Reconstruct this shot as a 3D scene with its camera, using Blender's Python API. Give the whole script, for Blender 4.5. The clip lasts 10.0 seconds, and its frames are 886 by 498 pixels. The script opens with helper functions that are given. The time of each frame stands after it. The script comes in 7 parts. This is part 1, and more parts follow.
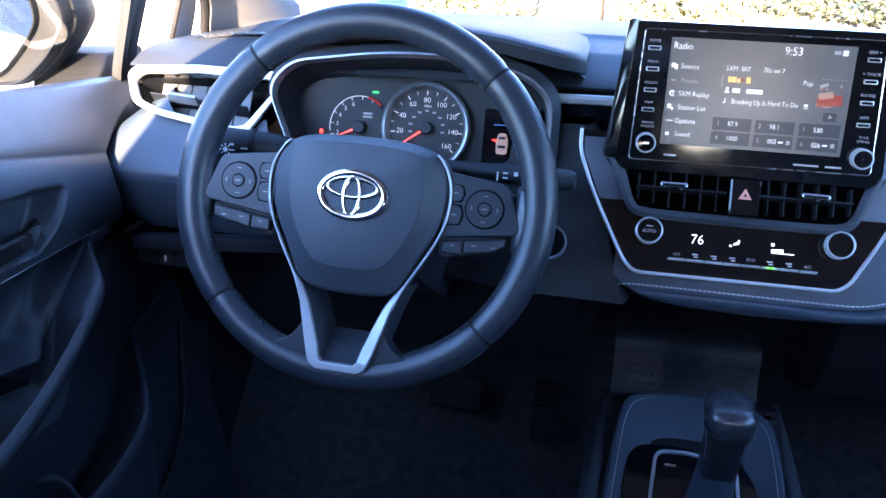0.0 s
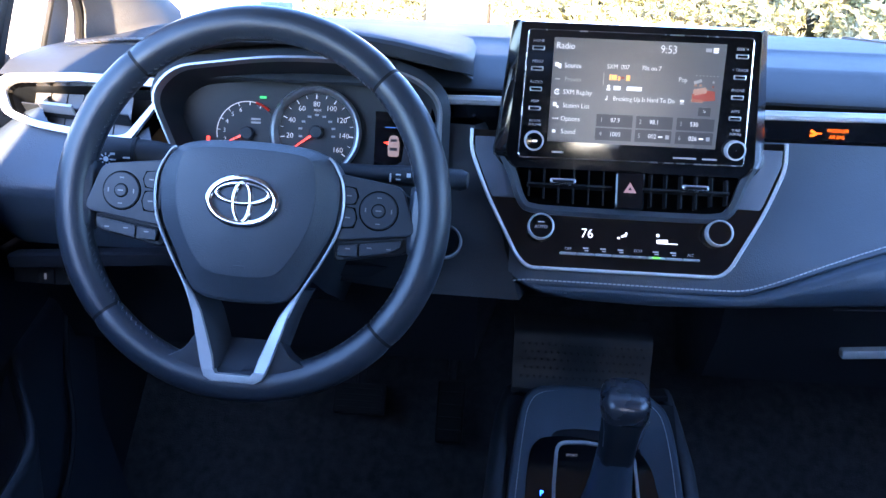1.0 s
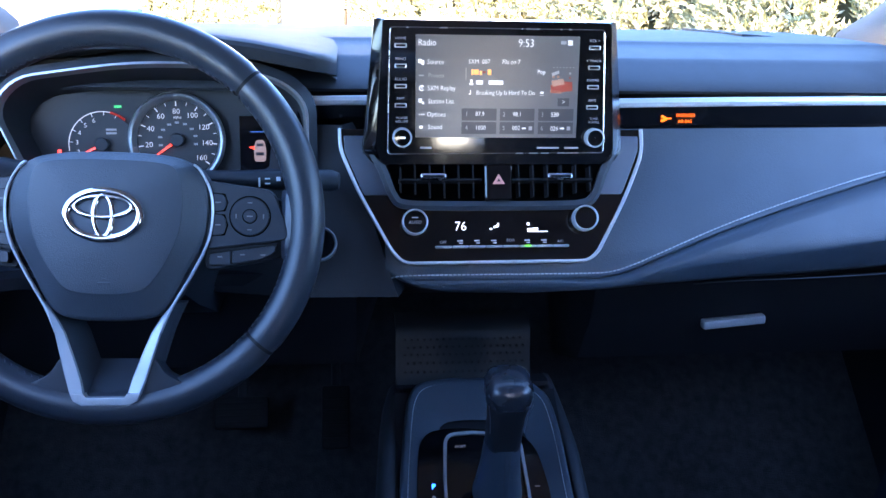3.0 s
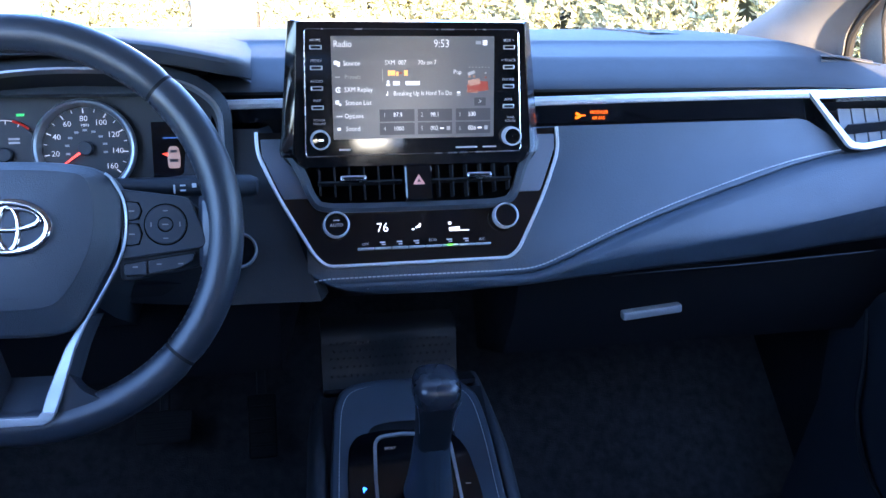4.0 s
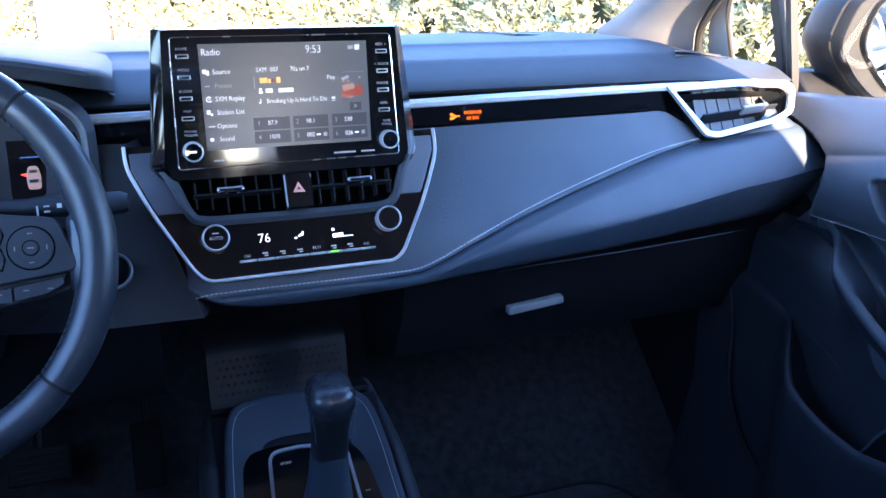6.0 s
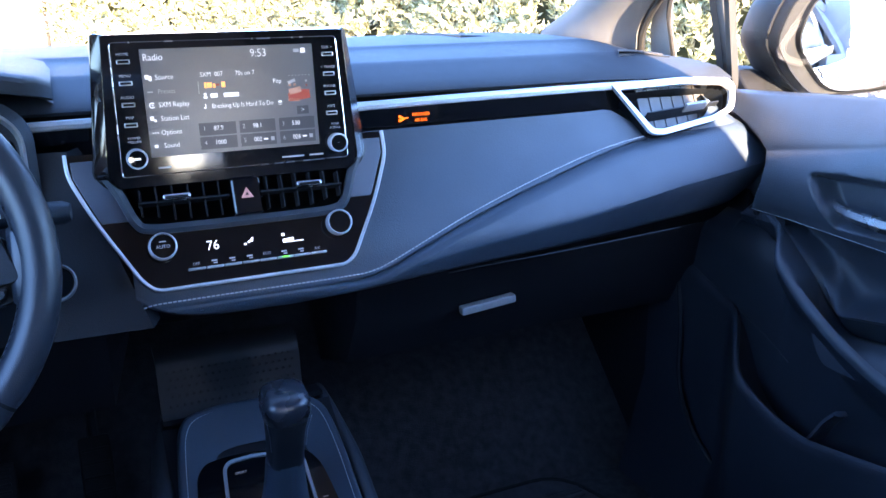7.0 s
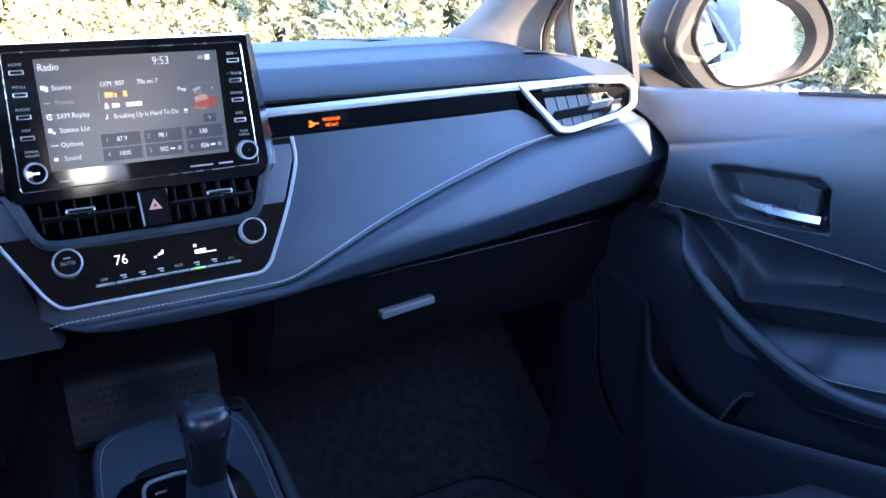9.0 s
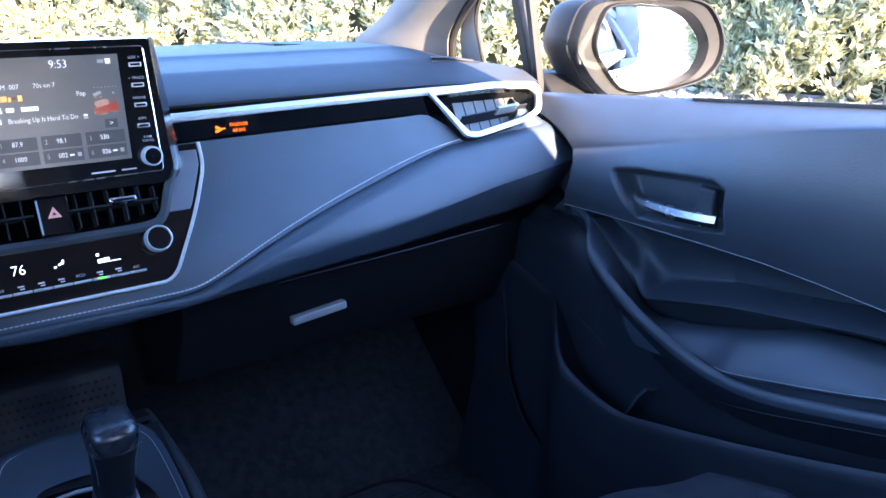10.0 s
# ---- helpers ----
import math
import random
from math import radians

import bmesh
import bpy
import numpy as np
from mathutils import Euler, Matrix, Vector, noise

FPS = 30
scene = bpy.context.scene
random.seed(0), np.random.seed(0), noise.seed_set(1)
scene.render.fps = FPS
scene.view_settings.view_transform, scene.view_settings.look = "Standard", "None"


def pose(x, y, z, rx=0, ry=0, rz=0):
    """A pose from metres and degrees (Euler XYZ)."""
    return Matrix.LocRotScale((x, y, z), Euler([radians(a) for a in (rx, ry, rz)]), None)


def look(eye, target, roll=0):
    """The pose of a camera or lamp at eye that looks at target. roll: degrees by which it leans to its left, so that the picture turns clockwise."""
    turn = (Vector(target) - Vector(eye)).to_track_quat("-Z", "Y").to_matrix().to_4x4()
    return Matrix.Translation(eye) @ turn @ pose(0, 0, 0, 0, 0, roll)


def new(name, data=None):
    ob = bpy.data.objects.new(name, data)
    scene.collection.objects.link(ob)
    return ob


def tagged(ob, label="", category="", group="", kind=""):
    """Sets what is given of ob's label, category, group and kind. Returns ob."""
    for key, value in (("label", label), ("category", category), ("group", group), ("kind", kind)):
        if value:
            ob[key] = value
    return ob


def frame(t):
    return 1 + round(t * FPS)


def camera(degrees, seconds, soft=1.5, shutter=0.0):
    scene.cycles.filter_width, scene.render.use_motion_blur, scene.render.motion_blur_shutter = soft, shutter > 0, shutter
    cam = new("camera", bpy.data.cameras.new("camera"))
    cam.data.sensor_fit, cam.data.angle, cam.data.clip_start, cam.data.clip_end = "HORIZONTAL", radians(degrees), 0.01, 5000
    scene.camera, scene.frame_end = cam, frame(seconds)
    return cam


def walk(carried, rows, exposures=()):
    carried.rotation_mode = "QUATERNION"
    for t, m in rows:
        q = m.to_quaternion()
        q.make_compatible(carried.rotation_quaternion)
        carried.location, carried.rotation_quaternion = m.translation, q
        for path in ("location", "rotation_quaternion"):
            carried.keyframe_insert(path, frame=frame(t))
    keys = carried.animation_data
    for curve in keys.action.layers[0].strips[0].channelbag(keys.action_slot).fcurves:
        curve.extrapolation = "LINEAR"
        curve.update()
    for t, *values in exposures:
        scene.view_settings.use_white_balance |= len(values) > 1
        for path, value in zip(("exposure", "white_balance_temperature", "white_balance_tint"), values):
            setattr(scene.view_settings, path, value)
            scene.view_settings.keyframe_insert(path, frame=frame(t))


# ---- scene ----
cam = camera(56.44, 10.0, soft=1.5)
# seconds, eye in metres, pitch, roll, yaw in degrees
ROWS = [
    (0.0, -0.1449, -0.8562, 0.8915, -21.21, -1.81, 11.43),
    (0.5, -0.1439, -0.8557, 0.8879, -20.78, -1.87, 7.82),
    (1.0, -0.1419, -0.8569, 0.8862, -20.46, -2.02, 3.99),
    (1.5, -0.1431, -0.8577, 0.8846, -20.36, -2.27, 0.42),
    (2.0, -0.1415, -0.8587, 0.8853, -20.33, -2.54, -2.37),
    (3.5, -0.1469, -0.8607, 0.8785, -19.62, -1.05, -8.24),
    (4.0, -0.1451, -0.8613, 0.8793, -19.62, -1.20, -11.37),
    (4.5, -0.1431, -0.8620, 0.8800, -19.58, -0.44, -12.22),
    (5.0, -0.1500, -0.8613, 0.8764, -19.24, -1.03, -17.07),
    (5.5, -0.1524, -0.8615, 0.8746, -19.00, -0.83, -18.94),
    (7.0, -0.1528, -0.8612, 0.8738, -18.76, -0.09, -24.23),
    (7.5, -0.1548, -0.8623, 0.8718, -18.57, 0.06, -25.10),
    (8.0, -0.1544, -0.8630, 0.8723, -18.54, 0.28, -27.07),
    (8.5, -0.1549, -0.8636, 0.8720, -18.47, 0.08, -29.88),
    (9.0, -0.1542, -0.8635, 0.8716, -18.43, 0.47, -30.52),
    (9.5, -0.1578, -0.8672, 0.8726, -18.26, -0.02, -33.65),
    (10.0, -0.1592, -0.8687, 0.8749, -18.20, -0.54, -36.74),
]
EXPOSURE, KELVIN, TINT = 4.5, 5950, 22
walk(cam, [(t, pose(x, y, z, 90 + pitch, roll, yaw)) for t, x, y, z, pitch, roll, yaw in ROWS],
     [(0.0, EXPOSURE, KELVIN, TINT), (10.0, EXPOSURE, KELVIN, TINT)])

# ---- daylight: sun from behind the car, blue sky in front ----
SUN_ELEVATION, SUN_AZIMUTH = radians(17.5), radians(180)
world = bpy.data.worlds.new("sky")
scene.world = world
world.use_nodes = True
wn = world.node_tree.nodes
sky = wn.new("ShaderNodeTexSky")
sky.sky_type, sky.sun_disc = "NISHITA", False
sky.ozone_density, sky.dust_density = 4.3, 0.4
sky.sun_elevation, sky.sun_rotation = SUN_ELEVATION, SUN_AZIMUTH
world.node_tree.links.new(sky.outputs[0], wn["Background"].inputs[0])
wn["Background"].inputs[1].default_value = 0.15
sun = new("sun", bpy.data.lights.new("sun", "SUN"))
sun.data.energy, sun.data.angle, sun.data.color = 3.3, radians(0.55), (1.0, 0.74, 0.43)
sun.matrix_basis = look((0, -30 * math.cos(SUN_ELEVATION), 30 * math.sin(SUN_ELEVATION)), (0, 0, 0))


# ---- materials ----
def material(name, color, rough=0.5, metal=0.0, spec=0.5, grain=0.0, grain_size=900.0, vary=0.0, vary_size=20.0,
             coat=0.0, glow=None, glow_strength=0.0, rough_vary=0.0, alpha_dust=0.0):
    """A procedural surface: base colour with slow variation, fine grain relief, uneven gloss."""
    m = bpy.data.materials.new(name)
    m.use_nodes = True
    nt = m.node_tree
    b = nt.nodes["Principled BSDF"]
    b.inputs["Base Color"].default_value = (*color, 1)
    b.inputs["Roughness"].default_value = rough
    b.inputs["Metallic"].default_value = metal
    b.inputs["Specular IOR Level"].default_value = spec
    b.inputs["Coat Weight"].default_value = coat
    b.inputs["Coat Roughness"].default_value = 0.06
    if glow:
        b.inputs["Emission Color"].default_value = (*glow, 1)
        b.inputs["Emission Strength"].default_value = glow_strength
    tc = nt.nodes.new("ShaderNodeTexCoord")
    if vary:
        n = nt.nodes.new("ShaderNodeTexNoise")
        n.inputs["Scale"].default_value, n.inputs["Detail"].default_value = vary_size, 5
        nt.links.new(tc.outputs["Object"], n.inputs["Vector"])
        r = nt.nodes.new("ShaderNodeMapRange")
        r.inputs[1].default_value, r.inputs[2].default_value = 0.3, 0.7
        r.inputs[3].default_value, r.inputs[4].default_value = 1 - vary, 1 + vary
        nt.links.new(n.outputs[0], r.inputs[0])
        mx = nt.nodes.new("ShaderNodeVectorMath")
        mx.operation = "SCALE"
        mx.inputs[0].default_value = color
        nt.links.new(r.outputs[0], mx.inputs[3])
        nt.links.new(mx.outputs[0], b.inputs["Base Color"])
    if rough_vary:
        n2 = nt.nodes.new("ShaderNodeTexNoise")
        n2.inputs["Scale"].default_value, n2.inputs["Detail"].default_value = 35, 6
        nt.links.new(tc.outputs["Object"], n2.inputs["Vector"])
        r2 = nt.nodes.new("ShaderNodeMapRange")
        r2.inputs[1].default_value, r2.inputs[2].default_value = 0.3, 0.7
        r2.inputs[3].default_value, r2.inputs[4].default_value = max(0.02, rough - rough_vary), rough + rough_vary
        nt.links.new(n2.outputs[0], r2.inputs[0])
        nt.links.new(r2.outputs[0], b.inputs["Roughness"])
    if grain:
        v = nt.nodes.new("ShaderNodeTexVoronoi")
        v.inputs["Scale"].default_value = grain_size
        n3 = nt.nodes.new("ShaderNodeTexNoise")
        n3.inputs["Scale"].default_value, n3.inputs["Detail"].default_value = grain_size * 0.4, 4
        nt.links.new(tc.outputs["Object"], v.inputs["Vector"])
        nt.links.new(tc.outputs["Object"], n3.inputs["Vector"])
        add = nt.nodes.new("ShaderNodeMath")
        add.operation = "ADD"
        nt.links.new(v.outputs["Distance"], add.inputs[0])
        nt.links.new(n3.outputs[0], add.inputs[1])
        bump = nt.nodes.new("ShaderNodeBump")
        bump.inputs["Strength"].default_value, bump.inputs["Distance"].default_value = grain, 0.0006
        nt.links.new(add.outputs[0], bump.inputs["Height"])
        nt.links.new(bump.outputs[0], b.inputs["Normal"])
    return m


SOFT = material("soft dash plastic", (0.033, 0.038, 0.046), 0.60, spec=0.28, grain=0.25, grain_size=1100, vary=0.06, vary_size=9, rough_vary=0.02)
PAD = material("stitched dash leatherette", (0.037, 0.052, 0.072), 0.44, spec=0.5, grain=0.3, grain_size=800, vary=0.1, vary_size=7, rough_vary=0.05)
HARD = material("hard black plastic", (0.012, 0.015, 0.020), 0.50, spec=0.35, grain=0.3, grain_size=900, vary=0.15, vary_size=12)
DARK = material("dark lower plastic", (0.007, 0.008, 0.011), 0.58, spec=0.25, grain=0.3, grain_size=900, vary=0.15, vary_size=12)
LEATHER = material("wheel leather", (0.023, 0.028, 0.037), 0.31, grain=0.16, grain_size=1500, vary=0.06, vary_size=25, rough_vary=0.03)
HUB = material("airbag cover plastic", (0.039, 0.046, 0.057), 0.46, grain=0.35, grain_size=1400, vary=0.08, vary_size=20, rough_vary=0.05)
# near-black colour that stands in for shade in vents and button grooves
RECESS_SHADE = material("recess shade black", (0.002, 0.002, 0.002), 1.0, spec=0.0)
FACET_HIGHLIGHT = material("facet highlight metal", (0.30, 0.31, 0.33), 0.14, metal=1.0, rough_vary=0.04)
GLOSS = material("piano black", (0.004, 0.004, 0.005), 0.07, spec=0.6, rough_vary=0.03)
CHROME = material("chrome", (0.82, 0.83, 0.85), 0.10, metal=1.0, rough_vary=0.04)
SILVER = material("satin silver paint", (0.40, 0.41, 0.42), 0.42, metal=0.45, rough_vary=0.05)
BRIGHT = material("satin chrome trim", (0.78, 0.79, 0.80), 0.25, metal=1.0, rough_vary=0.06)
SATIN = material("satin silver trim", (0.66, 0.67, 0.69), 0.38, metal=0.45, rough_vary=0.05)
RUBBER = material("black rubber", (0.007, 0.007, 0.008), 0.7, spec=0.25)
CARPET = material("dark carpet", (0.038, 0.038, 0.041), 0.95, spec=0.1, grain=1.0, grain_size=500, vary=0.3, vary_size=60)
MAT = material("ribbed floor mat", (0.042, 0.043, 0.048), 0.85, spec=0.2, grain=0.6, grain_size=400, vary=0.2, vary_size=40)
FABRIC = material("dark seat fabric", (0.030, 0.032, 0.040), 0.85, spec=0.25, grain=0.9, grain_size=700, vary=0.15, vary_size=30)
PILLAR = material("grey pillar trim", (0.145, 0.148, 0.152), 0.8, spec=0.3, grain=0.5, grain_size=600, vary=0.06, vary_size=15)
DIVIDER = material("grey divider trim", (0.040, 0.039, 0.037), 0.6, spec=0.3)
LINER = material("grey headliner", (0.25, 0.255, 0.265), 0.95, spec=0.2, grain=0.4, grain_size=500, vary=0.05, vary_size=15)
THREAD = material("pale grey thread", (0.45, 0.46, 0.48), 0.7)
THREAD_DARK = material("dark thread", (0.055, 0.06, 0.07), 0.7)
PAINT = material("silver body paint", (0.42, 0.41, 0.39), 0.28, metal=0.5, coat=0.8, vary=0.04, vary_size=300)
MIRROR = material("mirror glass", (0.9, 0.91, 0.92), 0.015, metal=1.0)
SEAL = material("window rubber seal", (0.02, 0.02, 0.02), 0.6)
WHITE_MARK = material("white print", (0.55, 0.55, 0.55), 0.5)


def pane_material(name):
    m = bpy.data.materials.new(name)
    m.use_nodes = True
    nt = m.node_tree
    nt.nodes.remove(nt.nodes["Principled BSDF"])
    tr, gl, mx = (nt.nodes.new("ShaderNode" + k) for k in ("BsdfTransparent", "BsdfGlossy", "MixShader"))
    tr.inputs[0].default_value = (0.90, 0.93, 0.92, 1)
    gl.inputs["Roughness"].default_value = 0.01
    mx.inputs[0].default_value = 0.045
    nt.links.new(tr.outputs[0], mx.inputs[1])
    nt.links.new(gl.outputs[0], mx.inputs[2])
    nt.links.new(mx.outputs[0], nt.nodes["Material Output"].inputs[0])
    return m


PANE = pane_material("window glass")


def glow_material(name, color, strength, base=(0.01, 0.01, 0.01)):
    return material(name, base, 0.3, glow=color, glow_strength=strength)


# ---- mesh helpers ----
PLACES = {}


def thing(name, at=(0, 0, 0), label="", category="", group="", kind="", m=None):
    ob = new(name)
    ob.empty_display_size = 0.05
    ob.matrix_basis = m if m is not None else Matrix.Translation(at)
    PLACES[ob.name] = ob.matrix_basis.copy()
    return tagged(ob, label, category, group, kind)


def mesh_of(name, bm, mat, smooth=35):
    bmesh.ops.recalc_face_normals(bm, faces=bm.faces)
    me = bpy.data.meshes.new(name)
    for f in bm.faces:
        f.smooth = True
    for e in bm.edges:
        if len(e.link_faces) == 2 and e.calc_face_angle(0) > radians(smooth):
            e.smooth = False
    bm.to_mesh(me)
    bm.free()
    for x in (mat if isinstance(mat, (list, tuple)) else [mat]):
        me.materials.append(x)
    return me


def part(name, bm, mat, parent, label="", local=False, smooth=35):
    """Links bm as one mesh under parent. Its points are in the world unless local."""
    if not local:
        bm.transform(PLACES[parent.name].inverted())
    ob = new(name, mesh_of(name, bm, mat, smooth))
    ob.parent = parent
    PLACES[ob.name] = PLACES[parent.name]
    even = ob.modifiers.new("even normals", "WEIGHTED_NORMAL")
    even.keep_sharp = True
    return tagged(ob, label)


def solo(name, bm, mat, label, category, group="", kind="", smooth=35):
    ob = new(name, mesh_of(name, bm, mat, smooth))
    PLACES[ob.name] = Matrix.Identity(4)
    return tagged(ob, label, category, group, kind)


def bevelled(bm, width, segments=2, angle=40):
    if width:
        es = [e for e in bm.edges if len(e.link_faces) == 2 and e.calc_face_angle(0) > radians(angle)]
        bmesh.ops.bevel(bm, geom=es, offset=width, segments=segments, affect="EDGES", profile=0.5, clamp_overlap=True)
    return bm


def box(sx, sy, sz, m=None, bevel=0.0, segments=2, bm=None):
    one = bmesh.new()
    bmesh.ops.create_cube(one, size=1)
    one.transform(Matrix.Diagonal((sx, sy, sz, 1)))
    bevelled(one, bevel, segments)
    if m is not None:
        one.transform(m)
    return merge(bm, one)


def merge(bm, one):
    if bm is None:
        return one
    me = bpy.data.meshes.new("tmp")
    one.to_mesh(me)
    one.free()
    bm.from_mesh(me)
    bpy.data.meshes.remove(me)
    return bm


def prism(outline, depth, m=None, bevel=0.0, segments=2, bm=None):
    """A plate of the outline (x, z), from y 0 back to y depth."""
    one = bmesh.new()
    front = [one.verts.new((x, 0, z)) for x, z in outline]
    back = [one.verts.new((x, depth, z)) for x, z in outline]
    one.faces.new(front)
    one.faces.new(back[::-1])
    n = len(outline)
    for i in range(n):
        one.faces.new((front[i], back[i], back[(i + 1) % n], front[(i + 1) % n]))
    bmesh.ops.recalc_face_normals(one, faces=one.faces)
    bevelled(one, bevel, segments)
    if m is not None:
        one.transform(m)
    return merge(bm, one)


def ring_plate(outer, inner, depth, m=None, bevel=0.0, segments=2, bm=None):
    """A flat frame between two outlines with the same count of points."""
    one = bmesh.new()
    n = len(outer)
    loops = [[one.verts.new((x, y, z)) for x, z in o] for o, y in ((outer, 0), (inner, 0), (inner, depth), (outer, depth))]
    for a in range(4):
        p, q = loops[a], loops[(a + 1) % 4]
        for i in range(n):
            one.faces.new((p[i], p[(i + 1) % n], q[(i + 1) % n], q[i]))
    bmesh.ops.recalc_face_normals(one, faces=one.faces)
    bevelled(one, bevel, segments, 50)
    if m is not None:
        one.transform(m)
    return merge(bm, one)


def rounded(points, r, steps=4):
    """An outline with its corners rounded by r (one number, or one a corner)."""
    out = []
    n = len(points)
    for i, p in enumerate(points):
        p, a, b = Vector(p), Vector(points[i - 1]), Vector(points[(i + 1) % n])
        rr = r[i] if isinstance(r, (list, tuple)) else r
        if rr <= 0:
            out.append(tuple(p))
            continue
        da, db = (a - p), (b - p)
        d = min(rr, da.length * 0.48, db.length * 0.48)
        s, e = p + da.normalized() * d, p + db.normalized() * d
        for k in range(steps + 1):
            t = k / steps
            out.append(tuple((1 - t) ** 2 * s + 2 * t * (1 - t) * p + t * t * e))
    return out


def curve_points(points, per=6, closed=False):
    """A smooth line (Catmull-Rom) through the points."""
    pts = [Vector(p) for p in points]
    n = len(pts)
    out = []
    for i in range(n if closed else n - 1):
        p0 = pts[i - 1] if closed or i else pts[0] * 2 - pts[1]
        p1, p2 = pts[i], pts[(i + 1) % n]
        p3 = pts[(i + 2) % n] if closed or i + 2 < n else p2 * 2 - p1
        for k in range(per):
            t = k / per
            out.append(0.5 * (2 * p1 + (p2 - p0) * t + (2 * p0 - 5 * p1 + 4 * p2 - p3) * t * t + (3 * p1 - p0 - 3 * p2 + p3) * t ** 3))
    if not closed:
        out.append(pts[-1])
    return out


def sweep(path, profile, closed=False, up=(0, 0, 1), m=None, bm=None, caps=True, scales=None):
    """A profile (a, b) carried along a path: a to the side, b along up."""
    one = bmesh.new()
    path = [Vector(p) for p in path]
    n = len(path)
    rings = []
    for i, p in enumerate(path):
        a = path[i - 1] if closed or i else p
        b = path[(i + 1) % n] if closed or i + 1 < n else p
        t = (b - a).normalized()
        side = t.cross(Vector(up))
        side = side.normalized() if side.length > 1e-6 else Vector((1, 0, 0))
        u = side.cross(t).normalized()
        s = scales[i] if scales else 1
        rings.append([one.verts.new(p + side * x * s + u * y * s) for x, y in profile])
    k = len(profile)
    for i in range(n if closed else n - 1):
        p, q = rings[i], rings[(i + 1) % n]
        for j in range(k):
            one.faces.new((p[j], p[(j + 1) % k], q[(j + 1) % k], q[j]))
    if caps and not closed:
        one.faces.new(rings[0][::-1])
        one.faces.new(rings[-1])
    if m is not None:
        one.transform(m)
    return merge(bm, one)


def circle_profile(r, n=10, rb=None):
    return [(r * math.cos(2 * math.pi * i / n), (rb or r) * math.sin(2 * math.pi * i / n)) for i in range(n)]


def tube(path, r, closed=False, n=8, m=None, bm=None, up=(0, 0, 1), scales=None):
    return sweep(path, circle_profile(r, n), closed, up, m, bm, True, scales)


def grid(rows, m=None, bm=None, close_u=False, close_v=False, cap=False):
    """A skin over rows of points."""
    one = bmesh.new()
    vs = [[one.verts.new(p) for p in r] for r in rows]
    nu, nv = len(vs), len(vs[0])
    for i in range(nu if close_u else nu - 1):
        for j in range(nv if close_v else nv - 1):
            a, b = vs[i], vs[(i + 1) % nu]
            f = (a[j], a[(j + 1) % nv], b[(j + 1) % nv], b[j])
            if len({v for v in f}) == 4:
                one.faces.new(f)
    if cap:
        one.faces.new(vs[0][::-1])
        one.faces.new(vs[-1])
    bmesh.ops.remove_doubles(one, verts=one.verts, dist=1e-6)
    if m is not None:
        one.transform(m)
    return merge(bm, one)


def shell(rows, thick):
    """A skin with thickness, grown against its normals."""
    bm = grid(rows)
    bmesh.ops.recalc_face_normals(bm, faces=bm.faces)
    bmesh.ops.solidify(bm, geom=bm.faces[:], thickness=thick)
    return bm


def lathe(profile, n=24, m=None, bm=None):
    """Turned round the y axis: profile of (radius, y), closed at both ends."""
    rows = [[(r * math.cos(2 * math.pi * i / n), y, r * math.sin(2 * math.pi * i / n)) for i in range(n)] for r, y in profile]
    return grid(rows, m, bm, close_v=True, cap=True)


def interp(x, table):
    """Piecewise linear reading of a table of (x, value), eased."""
    if x <= table[0][0]:
        return table[0][1]
    for (a, va), (b, vb) in zip(table, table[1:]):
        if x <= b:
            return va + (vb - va) * (x - a) / (b - a)
    return table[-1][1]


def text(body, size, m, mat, parent, name="print", depth=0.0002, align="CENTER", label="", squeeze=1.0, thin=0.012):
    """Printed writing: x along the line, z up, facing -y in the frame m."""
    cu = bpy.data.curves.new("text", "FONT")
    cu.body, cu.size, cu.align_x, cu.align_y, cu.extrude = body, size, align, "CENTER", depth
    cu.resolution_u = 2
    cu.offset = -thin * size
    ob = bpy.data.objects.new("text", cu)
    scene.collection.objects.link(ob)
    me = bpy.data.meshes.new_from_object(ob.evaluated_get(bpy.context.evaluated_depsgraph_get()))
    bpy.data.objects.remove(ob)
    bm = bmesh.new()
    bm.from_mesh(me)
    bpy.data.meshes.remove(me)
    bm.transform(m @ pose(0, 0, 0, 90, 0, 0) @ Matrix.Diagonal((squeeze, 1, 1, 1)))
    return part(name, bm, mat, parent, label)


def plane_y(y0, z0, degrees):
    """The frame of a face that leans back by degrees, with its origin at x 0."""
    return pose(0, y0, z0, -degrees, 0, 0)


# ---- the cabin shell ----
floor_bm = grid([[(x, y, 0.0 if y < 0.22 else (y - 0.22) * 0.9) for x in (-0.79, -0.4, -0.16, 0.16, 0.4, 0.79)] for y in (-2.1, -1.0, -0.4, 0.22, 0.62)])
bmesh.ops.solidify(floor_bm, geom=floor_bm.faces[:], thickness=0.02)
solo("floor", floor_bm, CARPET, "dark carpeted car floor, deep in shade", "floor", kind="structure")
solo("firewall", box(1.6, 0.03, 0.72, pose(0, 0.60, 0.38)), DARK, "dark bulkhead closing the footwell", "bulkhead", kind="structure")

ROOF_HALF, ROOF_Z = 0.56, 1.17


def roof_rows():
    rows = []
    for y in (-2.0, -1.6, -1.2, -0.8, -0.4, -0.1, 0.02):
        z = ROOF_Z - 0.05 * ((y + 0.9) / 1.0) ** 2
        rows.append([(ROOF_HALF * s, y, z - 0.05 * abs(s) ** 3) for s in (-1, -0.8, -0.5, 0, 0.5, 0.8, 1)])
    return rows


